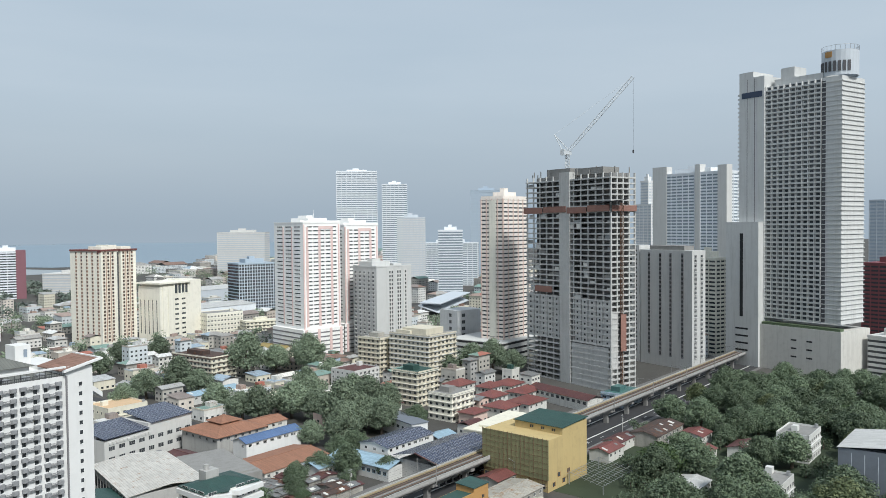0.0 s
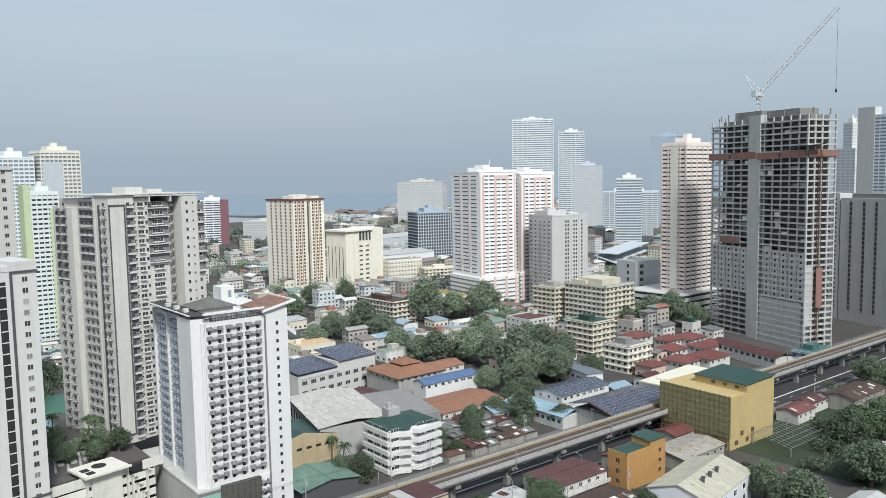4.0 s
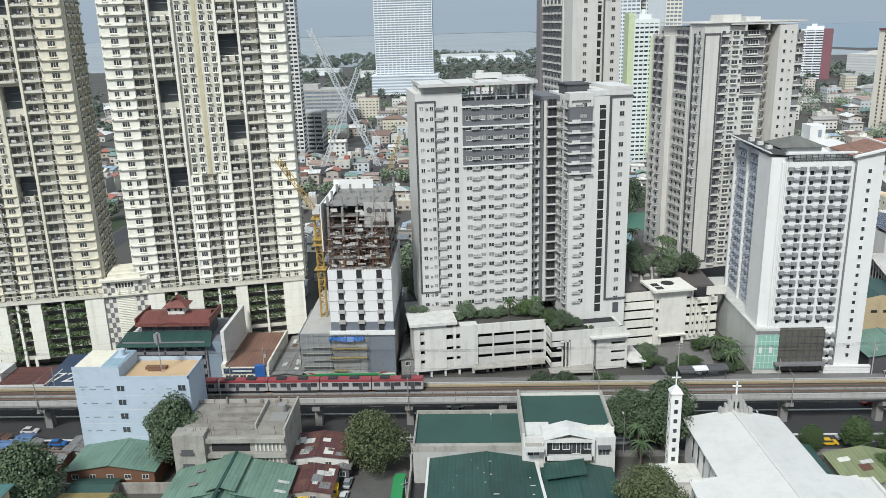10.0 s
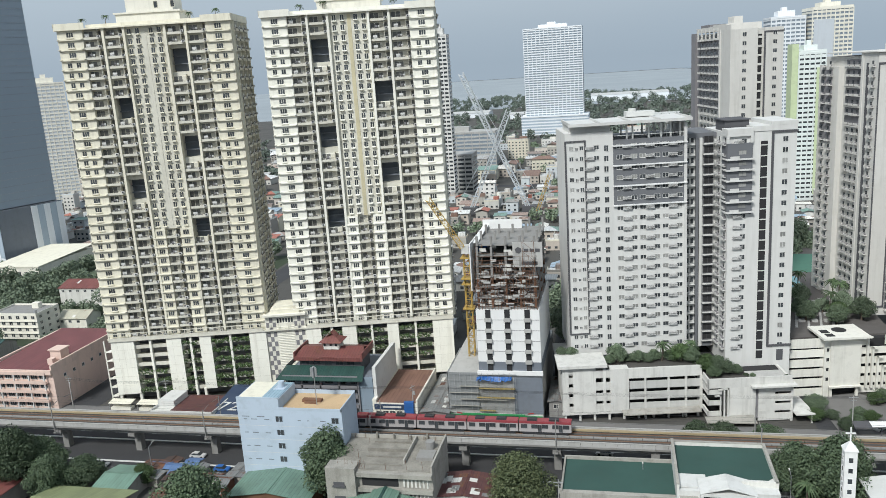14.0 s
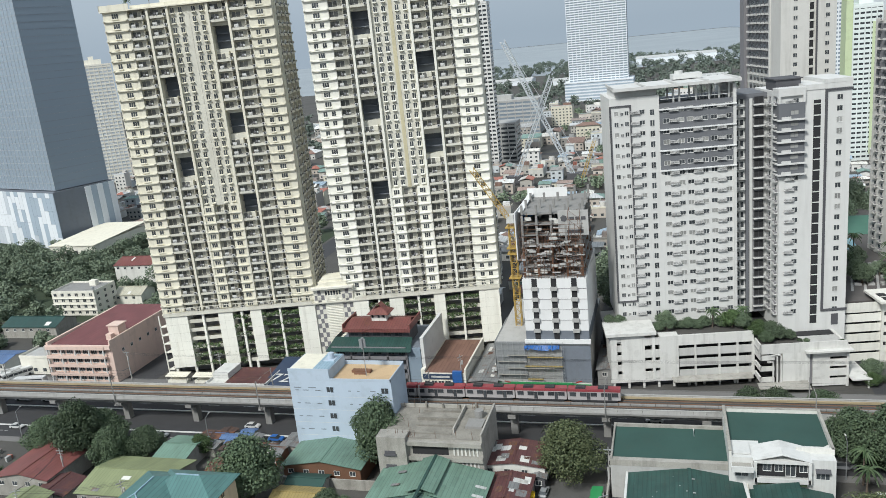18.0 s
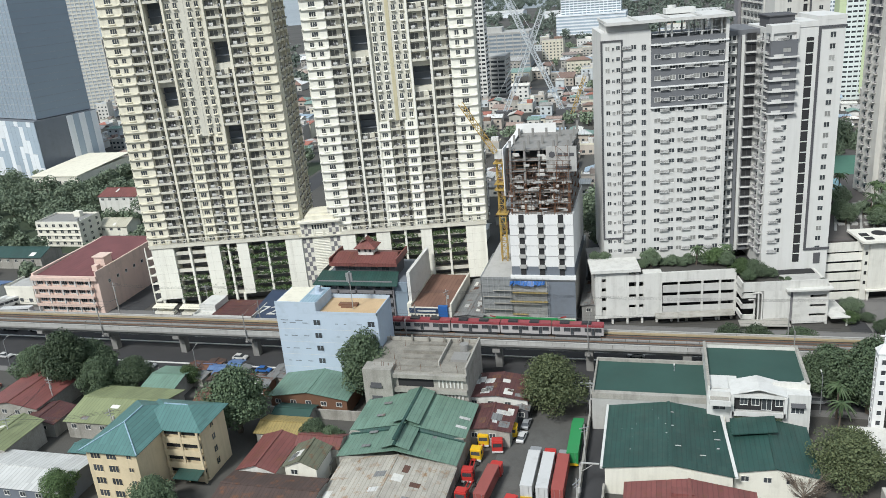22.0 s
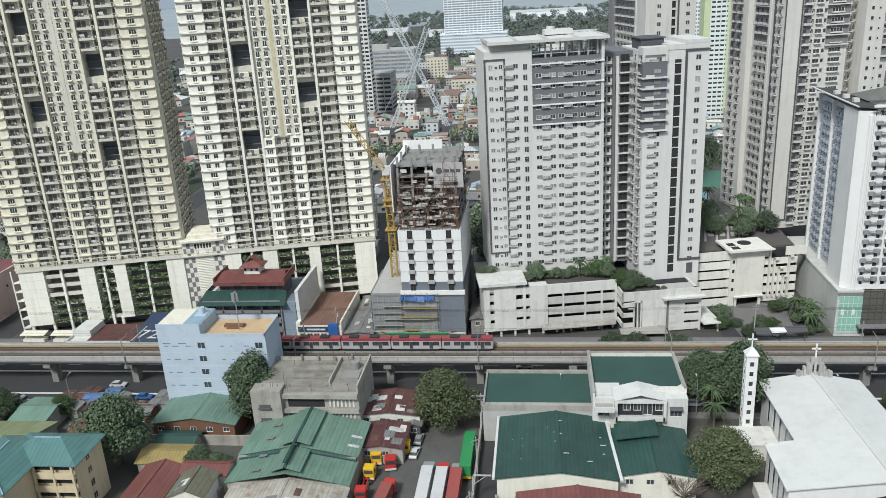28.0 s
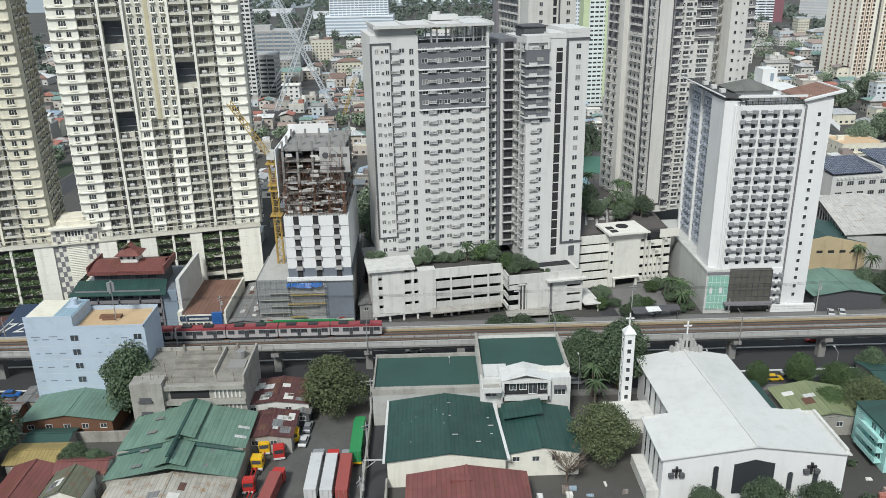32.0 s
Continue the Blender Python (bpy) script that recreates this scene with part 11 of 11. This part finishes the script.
ROOFS = (GREYROOF, WHITEROOF, REDROOF, RUSTROOF, GREYROOF, GREENROOF, WHITEROOF, BROWNROOF, SKYROOF, PATCHROOF, MAROONROOF, GREYROOF)
WALLS = (OFFWHITE, CONCRETE_L, CREAM2, OLDCONC, WHITE, OFFWHITE, PINK2, OLDCONC)
TONE = {GREYROOF: "grey", WHITEROOF: "white", REDROOF: "red", RUSTROOF: "rusty", GREENROOF: "dark green", BROWNROOF: "brown", SKYROOF: "light blue", PATCHROOF: "rust-patched white", MAROONROOF: "maroon"}


def house_shapes(x, y, w, d, h, style, wall, roof, win, ang=0.0):
    """Adds one house to three shapes."""
    c, s_ = math.cos(ang), math.sin(ang)

    def add(dst, src):
        k = len(dst.v)
        dst.v += [(x + c * p[0] - s_ * p[1], y + s_ * p[0] + c * p[1], p[2]) for p in src.v]
        dst.f += [tuple(k + i for i in f) for f in src.f]
        dst.m += src.m
    add(wall, Shape().box(0, w, 0, d, 0, h))
    if style == 0:
        add(roof, Shape().gable(-0.5, w + 0.5, -0.5, d + 0.5, h, h + min(w, d) * 0.17, "x" if w > d else "y"))
    elif style == 1:
        add(roof, Shape().hip(-0.5, w + 0.5, -0.5, d + 0.5, h, h + min(w, d) * 0.2, 0.5))
    elif style == 2:
        add(roof, Shape().slab([(-0.4, -0.4, h + 0.2), (w + 0.4, -0.4, h + 0.2), (w + 0.4, d + 0.4, h + 0.2 + d * 0.1), (-0.4, d + 0.4, h + 0.2 + d * 0.1)], 0.15))
    else:
        add(wall, Shape().box(-0.1, w + 0.1, -0.1, 0.15, h, h + 0.9).box(-0.1, 0.15, 0.15, d, h, h + 0.9).box(w - 0.15, w + 0.1, 0.15, d, h, h + 0.9))
        add(roof, Shape().box(0.2, w - 0.2, 0.2, d - 0.2, h, h + 0.12).box(w * 0.55, w * 0.9, d * 0.5, d * 0.9, h + 0.12, h + 2.4))
    fl = max(1, int(h / 3.1))
    for k in range(fl):
        z = 1.0 + k * 3.05
        nwin = max(1, int(w / 3.2))
        for i in range(nwin):
            q = w * (i + 0.5) / nwin
            add(win, Shape().box(q - 0.75, q + 0.75, -0.07, 0, z, z + 1.25))
        nwin = max(1, int(d / 3.6))
        for i in range(nwin):
            q = d * (i + 0.5) / nwin
            add(win, Shape().box(-0.07, 0, q - 0.7, q + 0.7, z, z + 1.2))


rng = np.random.default_rng(61)
singles = 0


def city(x0, x1, y0, y1, step, sizes, heights, flat=0.35, keep=0.9, alone=False, far=None):
    """Rows of small houses with alleys; the near ones are things of their own."""
    global singles
    y = y0
    row = 0
    while y < y1:
        x = x0 + rng.uniform(0, 4)
        dmax = 0
        while x < x1:
            w, d = rng.uniform(*sizes), rng.uniform(*sizes) * 0.9
            h = rng.uniform(*heights)
            if rng.random() < 0.08:
                h *= 1.9
            dmax = max(dmax, d)
            yy = y + rng.uniform(-0.8, 0.8)
            if rng.random() < keep and is_free(x - 0.5, x + w + 0.5, yy - 0.5, yy + d + 0.5):
                style = 3 if rng.random() < flat else int(rng.choice((0, 0, 1, 2)))
                if alone:
                    rm, wm_ = ROOFS[int(rng.integers(len(ROOFS)))], WALLS[int(rng.integers(len(WALLS)))]
                    if style == 3:
                        rm = CONCRETE_L if rng.random() < 0.6 else GREENFLAT
                    a, b, c = Shape(), Shape(), Shape()
                    house_shapes(0, 0, w, d, h, style, a, b, c)
                    what = "low house" if h < 6 else "two-storey house" if h < 9 else "tall narrow house"
                    t = thing("house", ("%s with %s flat concrete roof" % (what, "a pale" if rm == CONCRETE_L else "a green")) if style == 3 else "%s under %s roof sheets" % (what, TONE[rm]), "house", x, yy, 0, 0, "city houses")
                    k0 = len(a.v)
                    a.v += c.v
                    a.f += [tuple(k0 + q for q in f) for f in c.f]
                    a.m += [1] * len(c.f)
                    part("wall", a, (wm_, GLASS), t)
                    part("roof", b, rm, t)
                    singles += 1
                else:
                    house_shapes(x, yy, w, d, h, style, far[0], far[1], far[2])
                claim(x, x + w, yy, yy + d)
            x += w + rng.choice((0.2, 0.6, 1.2, 3.5), p=(0.35, 0.3, 0.2, 0.15))
        row += 1
        y += dmax * 0.95 + (step if row % 2 else 0.8)


far_wood("bushes", "low bushes and weeds between the houses", ((-235, -40, 92, 166, 190, 1.0, 2.3), (40, 250, 92, 166, 190, 1.0, 2.3), (116, 250, 209, 300, 150, 1.2, 2.6)), 54, LEAF_A, 0.30, 120)
junk = Shape()
for i in range(1500):
    x, y = rng.uniform(-235, 250), rng.uniform(90, 166)
    w, d, h = rng.uniform(0.3, 1.8), rng.uniform(0.3, 1.6), rng.uniform(0.2, 1.4)
    if is_free(x - 1, x + w + 1, y - 1, y + d + 1) and not -41 < x < -9:
        junk.prism([(x, y), (x + w, y + rng.uniform(-0.3, 0.3)), (x + w, y + d), (x + rng.uniform(-0.2, 0.3), y + d)], 0, h)
solid("yard_clutter", junk, MIXROOF, "crates, sheets and scrap heaped between houses", "clutter", kind="stuff")
# near blocks, house by house
city(-235, -150, 92, 160, 2.5, (6, 11), (3.2, 6), 0.25, 0.9, True)
city(-66, -42, 84, 118, 2.0, (6, 10), (3.2, 6), 0.3, 0.9, True)
city(100, 250, 92, 160, 2.5, (6, 11), (3.2, 6.5), 0.3, 0.85, True)
city(-320, -165, 211, 290, 4, (8, 13), (4, 9), 0.35, 0.8, True)
city(-82, -25, 258, 360, 1.5, (7, 11), (3.5, 6.5), 0.25, 1.0, True)
def shanty(x0, x1, y0, y1, n, seed):
    rg = np.random.default_rng(seed)
    for i in range(n):
        x, y, w, d = rg.uniform(x0, x1), rg.uniform(y0, y1), rg.uniform(4, 8), rg.uniform(4, 7)
        m = (RUSTROOF, GREYROOF, BROWNROOF, GREYROOF, MAROONROOF)[i % 5]
        shed("shanty", "low shack under %s tin sheets" % ("rusty", "grey", "brown", "patched grey", "maroon")[i % 5], x, y, w, d, 2.6 + 1.4 * rg.random(), m, OLDCONC, 0.5, "xy"[i % 2], cat="house", group="shacks", patches=1, seed=200 + i, windows=False)
        claim(x, x + w, y, y + d)


shanty(168, 207, 206, 237, 46, 91)
for i, (x, y) in enumerate(((212, 216), (221, 224), (176, 226), (187, 214), (200, 232), (230, 212), (166, 236))):
    plant_tree(x, y, 3.4 + (i % 3) * 0.8, 0, (0, 2, 4)[i % 3], i * 41)
shanty(96, 130, 128, 150, 6, 92)
city(118, 250, 212, 300, 2.0, (6, 11), (3.5, 6), 0.2, 0.95, True)
city(250, 460, 205, 300, 4.0, (7, 13), (4, 9), 0.35, 0.6, True)


def joined_city(label, *blocks):
    sh = (Shape(), Shape(), Shape())
    for b in blocks:
        city(*b, far=sh)
    t = thing("far_houses", label, "houses", kind="stuff")
    for nm, s, m in (("walls", sh[0], MIXWALL), ("roofs", sh[1], MIXROOF), ("windows", sh[2], GLASS)):
        if s.v:
            part(nm, s, m, t)["kind"] = "stuff"


joined_city("dense low houses with rusty and grey roofs", (-80, 108, 300, 640, 1.5, (5, 10), (3, 5.2), 0.1, 0.98), (-600, -80, 410, 640, 4, (7, 13), (3.5, 7.5), 0.3, 0.85))
joined_city("crowded low houses with mixed sheet roofs", (118, 520, 300, 640, 4, (8, 15), (4, 9), 0.4, 0.8), (460, 1100, 210, 640, 6, (10, 20), (5, 12), 0.5, 0.65))
joined_city("hazy far houses and sheds of the city", (-600, 700, 655, 985, 6, (10, 22), (5, 11), 0.45, 0.75), (700, 1700, 655, 1300, 9, (14, 30), (6, 14), 0.5, 0.42))
joined_city("long pale warehouse roofs near the harbour", (150, 700, 1070, 1700, 40, (30, 70), (7, 12), 0.5, 0.2), (900, 2000, 1300, 1780, 30, (30, 60), (8, 14), 0.5, 0.4))


# bare tree in the yard behind the warehouse
bare = thing("bare_tree", "leafless grey-brown tree with fine twigs", "tree", 26.2, 132.5, 0)
rg = np.random.default_rng(77)
tw = Shape().tube((0, 0, 0), (0.2, 0.1, 2.6), 0.28, 6, 0.2)
for i in range(22):
    a, l = rg.uniform(0, 6.28), rg.uniform(3.0, 5.8)
    p1 = Vector((0.2, 0.1, 2.0 + 0.06 * i))
    p2 = p1 + Vector((math.cos(a) * l * 0.7, math.sin(a) * l * 0.7, l * 0.62))
    tw.tube(p1, p2, 0.1, 4, 0.04)
    for k in range(24):
        b = a + rg.uniform(-1, 1)
        q = p1.lerp(p2, rg.uniform(0.35, 1))
        tw.tube(q, q + Vector((math.cos(b), math.sin(b), rg.uniform(0.2, 1.2))) * rg.uniform(0.7, 1.9), 0.03, 3, 0.012)
part("branch_frame", tw, BARK, bare)


# ---- vehicles ----
def wheels(parent, xs, half, r=0.33, wd=0.24, rims=True):
    for x in xs:
        for s in (-1, 1):
            w = part("wheel", Shape().tube((x, s * half, r), (x, s * (half - wd), r), r, 10), RUBBER, parent)
            if not rims:
                continue
            part("rim", Shape().tube((x, s * (half + 0.01), r), (x, s * (half - 0.05), r), r * 0.55, 8), STEEL, w)


def car(x, y, ang, paint, label, z=0.05):
    c = thing("car", label, "car", x, y, z, ang, "cars on the avenue")
    s = Shape()
    side = [(-2.15, 0.35), (2.1, 0.35), (2.2, 0.62), (1.95, 0.85), (1.0, 0.95), (-2.0, 0.98), (-2.2, 0.8)]
    for a, b in zip(side, side[1:] + side[:1]):
        s.face([(a[0], -0.85, a[1]), (b[0], -0.85, b[1]), (b[0], 0.85, b[1]), (a[0], 0.85, a[1])])
    s.face([(p[0], -0.85, p[1]) for p in reversed(side)])
    s.face([(p[0], 0.85, p[1]) for p in side])
    part("body", s, paint, c)
    g = Shape()
    lo, hi = [(-1.75, 0.96), (1.1, 0.94)], [(-1.2, 1.42), (0.35, 1.42)]
    for sgn in (-1, 1):
        q = [(lo[0][0], sgn * 0.8, lo[0][1]), (lo[1][0], sgn * 0.8, lo[1][1]), (hi[1][0], sgn * 0.66, hi[1][1]), (hi[0][0], sgn * 0.66, hi[0][1])]
        g.face(q if sgn < 0 else q[::-1])
    g.face([(1.1, -0.8, 0.94), (1.1, 0.8, 0.94), (0.35, 0.66, 1.42), (0.35, -0.66, 1.42)])
    g.face([(-1.75, 0.8, 0.96), (-1.75, -0.8, 0.96), (-1.2, -0.66, 1.42), (-1.2, 0.66, 1.42)])
    part("cabin_glass", g, GLASS, c)
    part("car_roof", Shape().prism([(-1.2, -0.67), (0.36, -0.67), (0.36, 0.67), (-1.2, 0.67)], 1.42, 1.48), paint, c)
    wheels(c, (-1.35, 1.35), 0.86, rims=False)
    return c


def jeepney(x, y, ang, paint, label):
    c = thing("jeepney", label, "jeepney", x, y, 0.05, ang, "jeepneys on the avenue")
    part("body", Shape().box(-3.2, 1.4, -0.95, 0.95, 0.5, 1.25).box(1.4, 2.9, -0.75, 0.75, 0.5, 1.2).box(2.9, 3.1, -0.85, 0.85, 0.4, 0.7), paint, c)
    part("roof", Shape().box(-3.3, 1.6, -1.0, 1.0, 2.05, 2.2).box(-3.0, 0.6, -0.8, 0.8, 2.2, 2.3), STEEL, c, "bare steel roof")
    part("window_band", Shape().box(-3.1, 1.3, -0.9, 0.9, 1.25, 2.05), GLASS, c)
    wheels(c, (-2.0, 2.0), 0.9, 0.38, rims=False)
    return c


def bus(x, y, ang, label):
    b = thing("bus", label, "bus", x, y, 0.05, ang, group="buses by the market")
    part("body", Shape().box(-5.2, 5.2, -1.22, 1.22, 0.45, 1.5).box(-5.2, 5.1, -1.2, 1.2, 2.4, 2.95).box(-4.9, 4.7, -1.0, 1.0, 2.95, 3.1), WHITE, b, "white bus body")
    part("window_band", Shape().box(-5.1, 4.9, -1.19, 1.19, 1.5, 2.4), GLASS, b, "dark tinted window band")
    part("windscreen", Shape().box(4.9, 5.16, -1.1, 1.1, 1.4, 2.5), GLASS, b)
    for k in range(7):
        for s_ in (-1, 1):
            part("window_post", Shape().box(-4.9 + k * 1.55, -4.75 + k * 1.55, s_ * 1.2 - 0.02, s_ * 1.2 + 0.02, 1.5, 2.4), WHITE, b)
    part("roof_unit", Shape().box(-2.0, 0.8, -0.7, 0.7, 3.1, 3.35), CONCRETE_L, b)
    for wx in (-3.2, 3.4):
        for s_ in (-1, 1):
            part("wheel", Shape().tube((wx, s_ * 1.25, 0.5), (wx, s_ * 0.95, 0.5), 0.5, 12), DARK, b)


def truck_cab(x, y, ang, paint, label, chassis=5.5):
    c = thing("truck", label, "truck", x, y, 0.04, ang, "trucks in the yard")
    cab = part("cab", Shape().prism([(-0.2, -1.2), (1.7, -1.2), (1.9, -1.0), (1.9, 1.0), (1.7, 1.2), (-0.2, 1.2)], 0.7, 2.9).box(0.0, 1.6, -1.05, 1.05, 2.9, 3.1), paint, c)
    part("windscreen", Shape().box(1.9, 1.94, -0.95, 0.95, 1.75, 2.6), GLASS, cab)
    for s in (-1, 1):
        part("side_window", Shape().box(0.6, 1.5, min(s * 1.2, s * 1.23), max(s * 1.2, s * 1.23), 1.8, 2.55), GLASS, cab)
    part("bumper", Shape().box(1.85, 2.1, -1.2, 1.2, 0.4, 0.75), WHITEV, cab)
    part("chassis", Shape().box(-chassis, 0, -0.5, -0.3, 0.75, 1.05).box(-chassis, 0, 0.3, 0.5, 0.75, 1.05).box(-chassis, -chassis + 0.4, -0.6, 0.6, 0.75, 1.05).box(-1.2, -0.5, -1.0, 1.0, 0.5, 1.0), REDPAINT, c, "red truck chassis")
    wheels(c, (1.0, -chassis + 1.0), 1.15, 0.5, 0.3)
    return c


def container_truck(x, y, ang, paint, tractor, label, length=12.1):
    c = thing("container_trailer", label, "truck", x, y, 0.04, ang, "trucks in the yard")
    box_ = Shape().box(-length, 0, -1.15, 1.15, 1.4, 3.95)
    n = int(length / 0.6)
    for i in range(n):
        a = -length + 0.15 + i * 0.6
        box_.box(a, a + 0.3, -1.2, -1.15, 1.5, 3.85).box(a, a + 0.3, 1.15, 1.2, 1.5, 3.85)
    for s in (-1.2, 1.08):
        box_.box(-length, 0, s, s + 0.12, 3.83, 3.98).box(-length, 0, s, s + 0.12, 1.38, 1.55)
    ct = part("container", box_, paint, c, "corrugated steel container")
    for s in (-0.55, 0.55):
        part("door_rod", Shape().tube((-length - 0.03, s, 1.5), (-length - 0.03, s, 3.9), 0.04, 5), STEEL, ct)
    part("trailer_bed", Shape().box(-length, 1.0, -0.5, 0.5, 1.05, 1.4).box(-length - 0.1, -length + 0.3, -1.2, 1.2, 0.9, 1.38), YELPAINT, c, "yellow skeletal trailer")
    wheels(c, (-length + 1.5, -length + 2.9, 1.8), 1.15, 0.5, 0.3)
    part("tractor_cab", Shape().prism([(0.5, -1.2), (2.4, -1.2), (2.7, -1.0), (2.7, 1.0), (2.4, 1.2), (0.5, 1.2)], 0.7, 3.0), tractor, c, "tractor cab in front")
    return c


container_truck(-24.3, 139.5, 90, WHITEV, GREYV, "white container on a trailer in the yard")
container_truck(-21.2, 139.2, 90, WHITEV, REDPAINT, "grey-white container trailer with red tractor")
container_truck(-18.2, 139.0, 90, surface("faded_red_container", (0.30, 0.07, 0.06), rough=0.6, spread=0.2), GREYV, "rust-red container trailer in the yard")
container_truck(-16.5, 151.5, 90, GREENPAINT, GREENPAINT, "bright green container parked under the tree")
container_truck(-31.8, 133.5, 84, surface("dull_red_container", (0.26, 0.07, 0.06), rough=0.6, spread=0.2), REDPAINT, "dull red container with red tractor", 10)
truck_cab(-36.6, 146.5, -84, YELPAINT, "yellow truck cab without load")
truck_cab(-36.9, 141.0, -92, YELPAINT, "yellow truck cab on red chassis")
truck_cab(-33.2, 144.5, -80, REDPAINT, "red truck cab with bare chassis")
truck_cab(-31.5, 149.6, 4, YELPAINT, "yellow flat truck with red deck")
truck_cab(-37.2, 133.5, -88, REDPAINT, "red truck cab among parked trucks")
truck_cab(-36.8, 126.5, -95, REDPAINT, "red truck parked tightly in the yard")
truck_cab(-27.0, 124.0, 80, REDPAINT, "red tractor unit near the containers", 4.5)
truck_cab(-32.5, 118.0, 88, YELPAINT, "yellow tractor unit at the yard's end", 4.5)
car(-28.6, 149.0, 85, WHITEV, "small white van parked in the truck yard", 0.03)
car(-28.4, 154.5, 85, GREYV, "dark car beside the tin-roofed house", 0.03)
rng = np.random.default_rng(71)
PAINTS = ((WHITEV, "white sedan driving on the avenue"), (GREYV, "grey hatchback on the avenue"), (WHITEV, "white van-like car on the avenue"), (BLUEV, "dark blue car on the avenue"), (REDPAINT, "red car on the avenue"))
for i, (x, y) in enumerate(((-190, 173.2), (-139, 171.8), (-114, 179), (-103.5, 172.6), (103, 190), (89, 172.5), (60, 170), (150, 172.5), (190, 170.2), (-60, 170.3), (8, 172.6), (230, 190), (-230, 190), (-250, 170), (-20, 198), (-5, 190), (260, 196), (318, 172))):
    car(x, y, 0 if y < 180 else 180, *PAINTS[i % 5])
car(84, 170.2, 0, YELPAINT, "yellow taxi on the avenue")
car(65.5, 209.8, 40, WHITEV, "white car waiting in the drop-off")
for i in range(2):
    car(116 + i * 3.2, 206.6, 70, WHITEV, "white car parked under the green canopy")
for i, (x, y) in enumerate(((-112, 171), (-120, 171.4), (-205, 172), (35, 171), (128, 170.3), (-64, 197))):
    jeepney(x, y, 0 if y < 180 else 180, (BLUEV, REDPAINT, WHITEV, GREYV)[i % 4], ("blue", "red", "white", "grey")[i % 4] + " jeepney with steel roof")
for i in range(2):
    bus(-225.0 + i * 3.6, 207.0 + i * 0.6, 59, "white bus parked by the blue market roof")
shed("market_stall", "street stall under bright blue sheets", -250, 211, 20, 11, 4.0, BLUEROOF, OFFWHITE, 1.0, "x", cat="stall", seed=310)
for i in range(5):
    jeepney(-214 + i * 5.2, 191 + (i % 2) * 4.5, 180, WHITEV, "white jeepney waiting beside the viaduct")
city_bus = thing("bus", "blue and white city bus beside the avenue", "bus", -216, 201, 0.05, 8)
part("body", Shape().box(0, 11, -1.2, 1.2, 0.5, 3.1), WHITEV, city_bus)
part("blue_skirt", Shape().box(-0.02, 11.02, -1.22, 1.22, 0.5, 1.4), BLUEV, city_bus, "blue lower panels")
for i in range(6):
    part("bus_window", window_mesh(1.45, 0.9, 0, DARKSTEEL), None, city_bus, at=pose(1.2 + i * 1.7, -1.2, 1.75))
wheels(city_bus, (2.2, 8.6), 1.22, 0.48, 0.3)

# ---- poles and wires ----
lamp_pole = Shape().tube((0, 0, 0), (0, 0, 9), 0.13, 6, 0.08).mesh("pole", STEEL)
lamp_arm = Shape().tube((0, 0, 8.9), (0, 1.9, 9.5), 0.06, 5).mesh("arm", STEEL)
lamp_head = Shape().box(-0.14, 0.14, 1.7, 2.5, 9.42, 9.55).mesh("lamp_head", WHITE)
for i in range(-6, 10):
    sl_ = thing("street_lamp", "grey steel street lamp by the avenue", "street lamp", 4 + i * 31, 166.6, 0.2, 0, "street lamps")
    part("pole", lamp_pole, None, sl_)
    part("arm", lamp_arm, None, sl_)
    part("lamp_head", lamp_head, None, sl_)
up_pole = Shape().tube((0, 0, 0), (0, 0, 10.5), 0.17, 6, 0.11).mesh("pole", CONCRETE_L)
up_arm = Shape().box(-1.1, 1.1, -0.08, 0.08, 9.7, 9.85).box(-0.8, 0.8, -0.06, 0.06, 8.9, 9.02).mesh("crossarm", STEEL)
up_can = Shape().tube((0.4, -0.3, 7.4), (0.4, -0.3, 8.5), 0.28, 8).mesh("transformer", CONCRETE_L)
line = Shape()
for row in (((-149, 146), (-146, 128), (-122, 134), (-100, 137)), ((-14.2, 158), (-14.0, 140), (-13.9, 122)), ((69, 138), (101, 143), (127, 146), (165, 150), (190, 148)), ((352, 120), (386, 152), (340, 164), (312, 130)), ((-175, 208), (-140, 207.6), (-60, 207.6), (58, 207.8), (112, 207.6), (160, 207.6), (205, 207.8), (260, 207.6))):
    for i, (x, y) in enumerate(row):
        up = thing("utility_pole", "concrete utility pole with crossarm and transformer", "utility pole", x, y, 0, 30 * (i % 3), "utility poles")
        part("pole", up_pole, None, up)
        part("crossarm", up_arm, None, up)
        if i % 2 == 0:
            part("transformer", up_can, None, up)
        if i:
            px_, py_ = row[i - 1]
            for o in (-0.7, 0, 0.7):
                for k in range(6):
                    a, b = k / 6, (k + 1) / 6
                    sag = lambda q: 9.8 - 4 * 0.9 * q * (1 - q)
                    line.tube((px_ + (x - px_) * a, py_ + (y - py_) * a + o, sag(a)), (px_ + (x - px_) * b, py_ + (y - py_) * b + o, sag(b)), 0.03, 3)
solid("power_line", line, DARKSTEEL, "thin dark power lines strung between poles", "power line", kind="stuff")
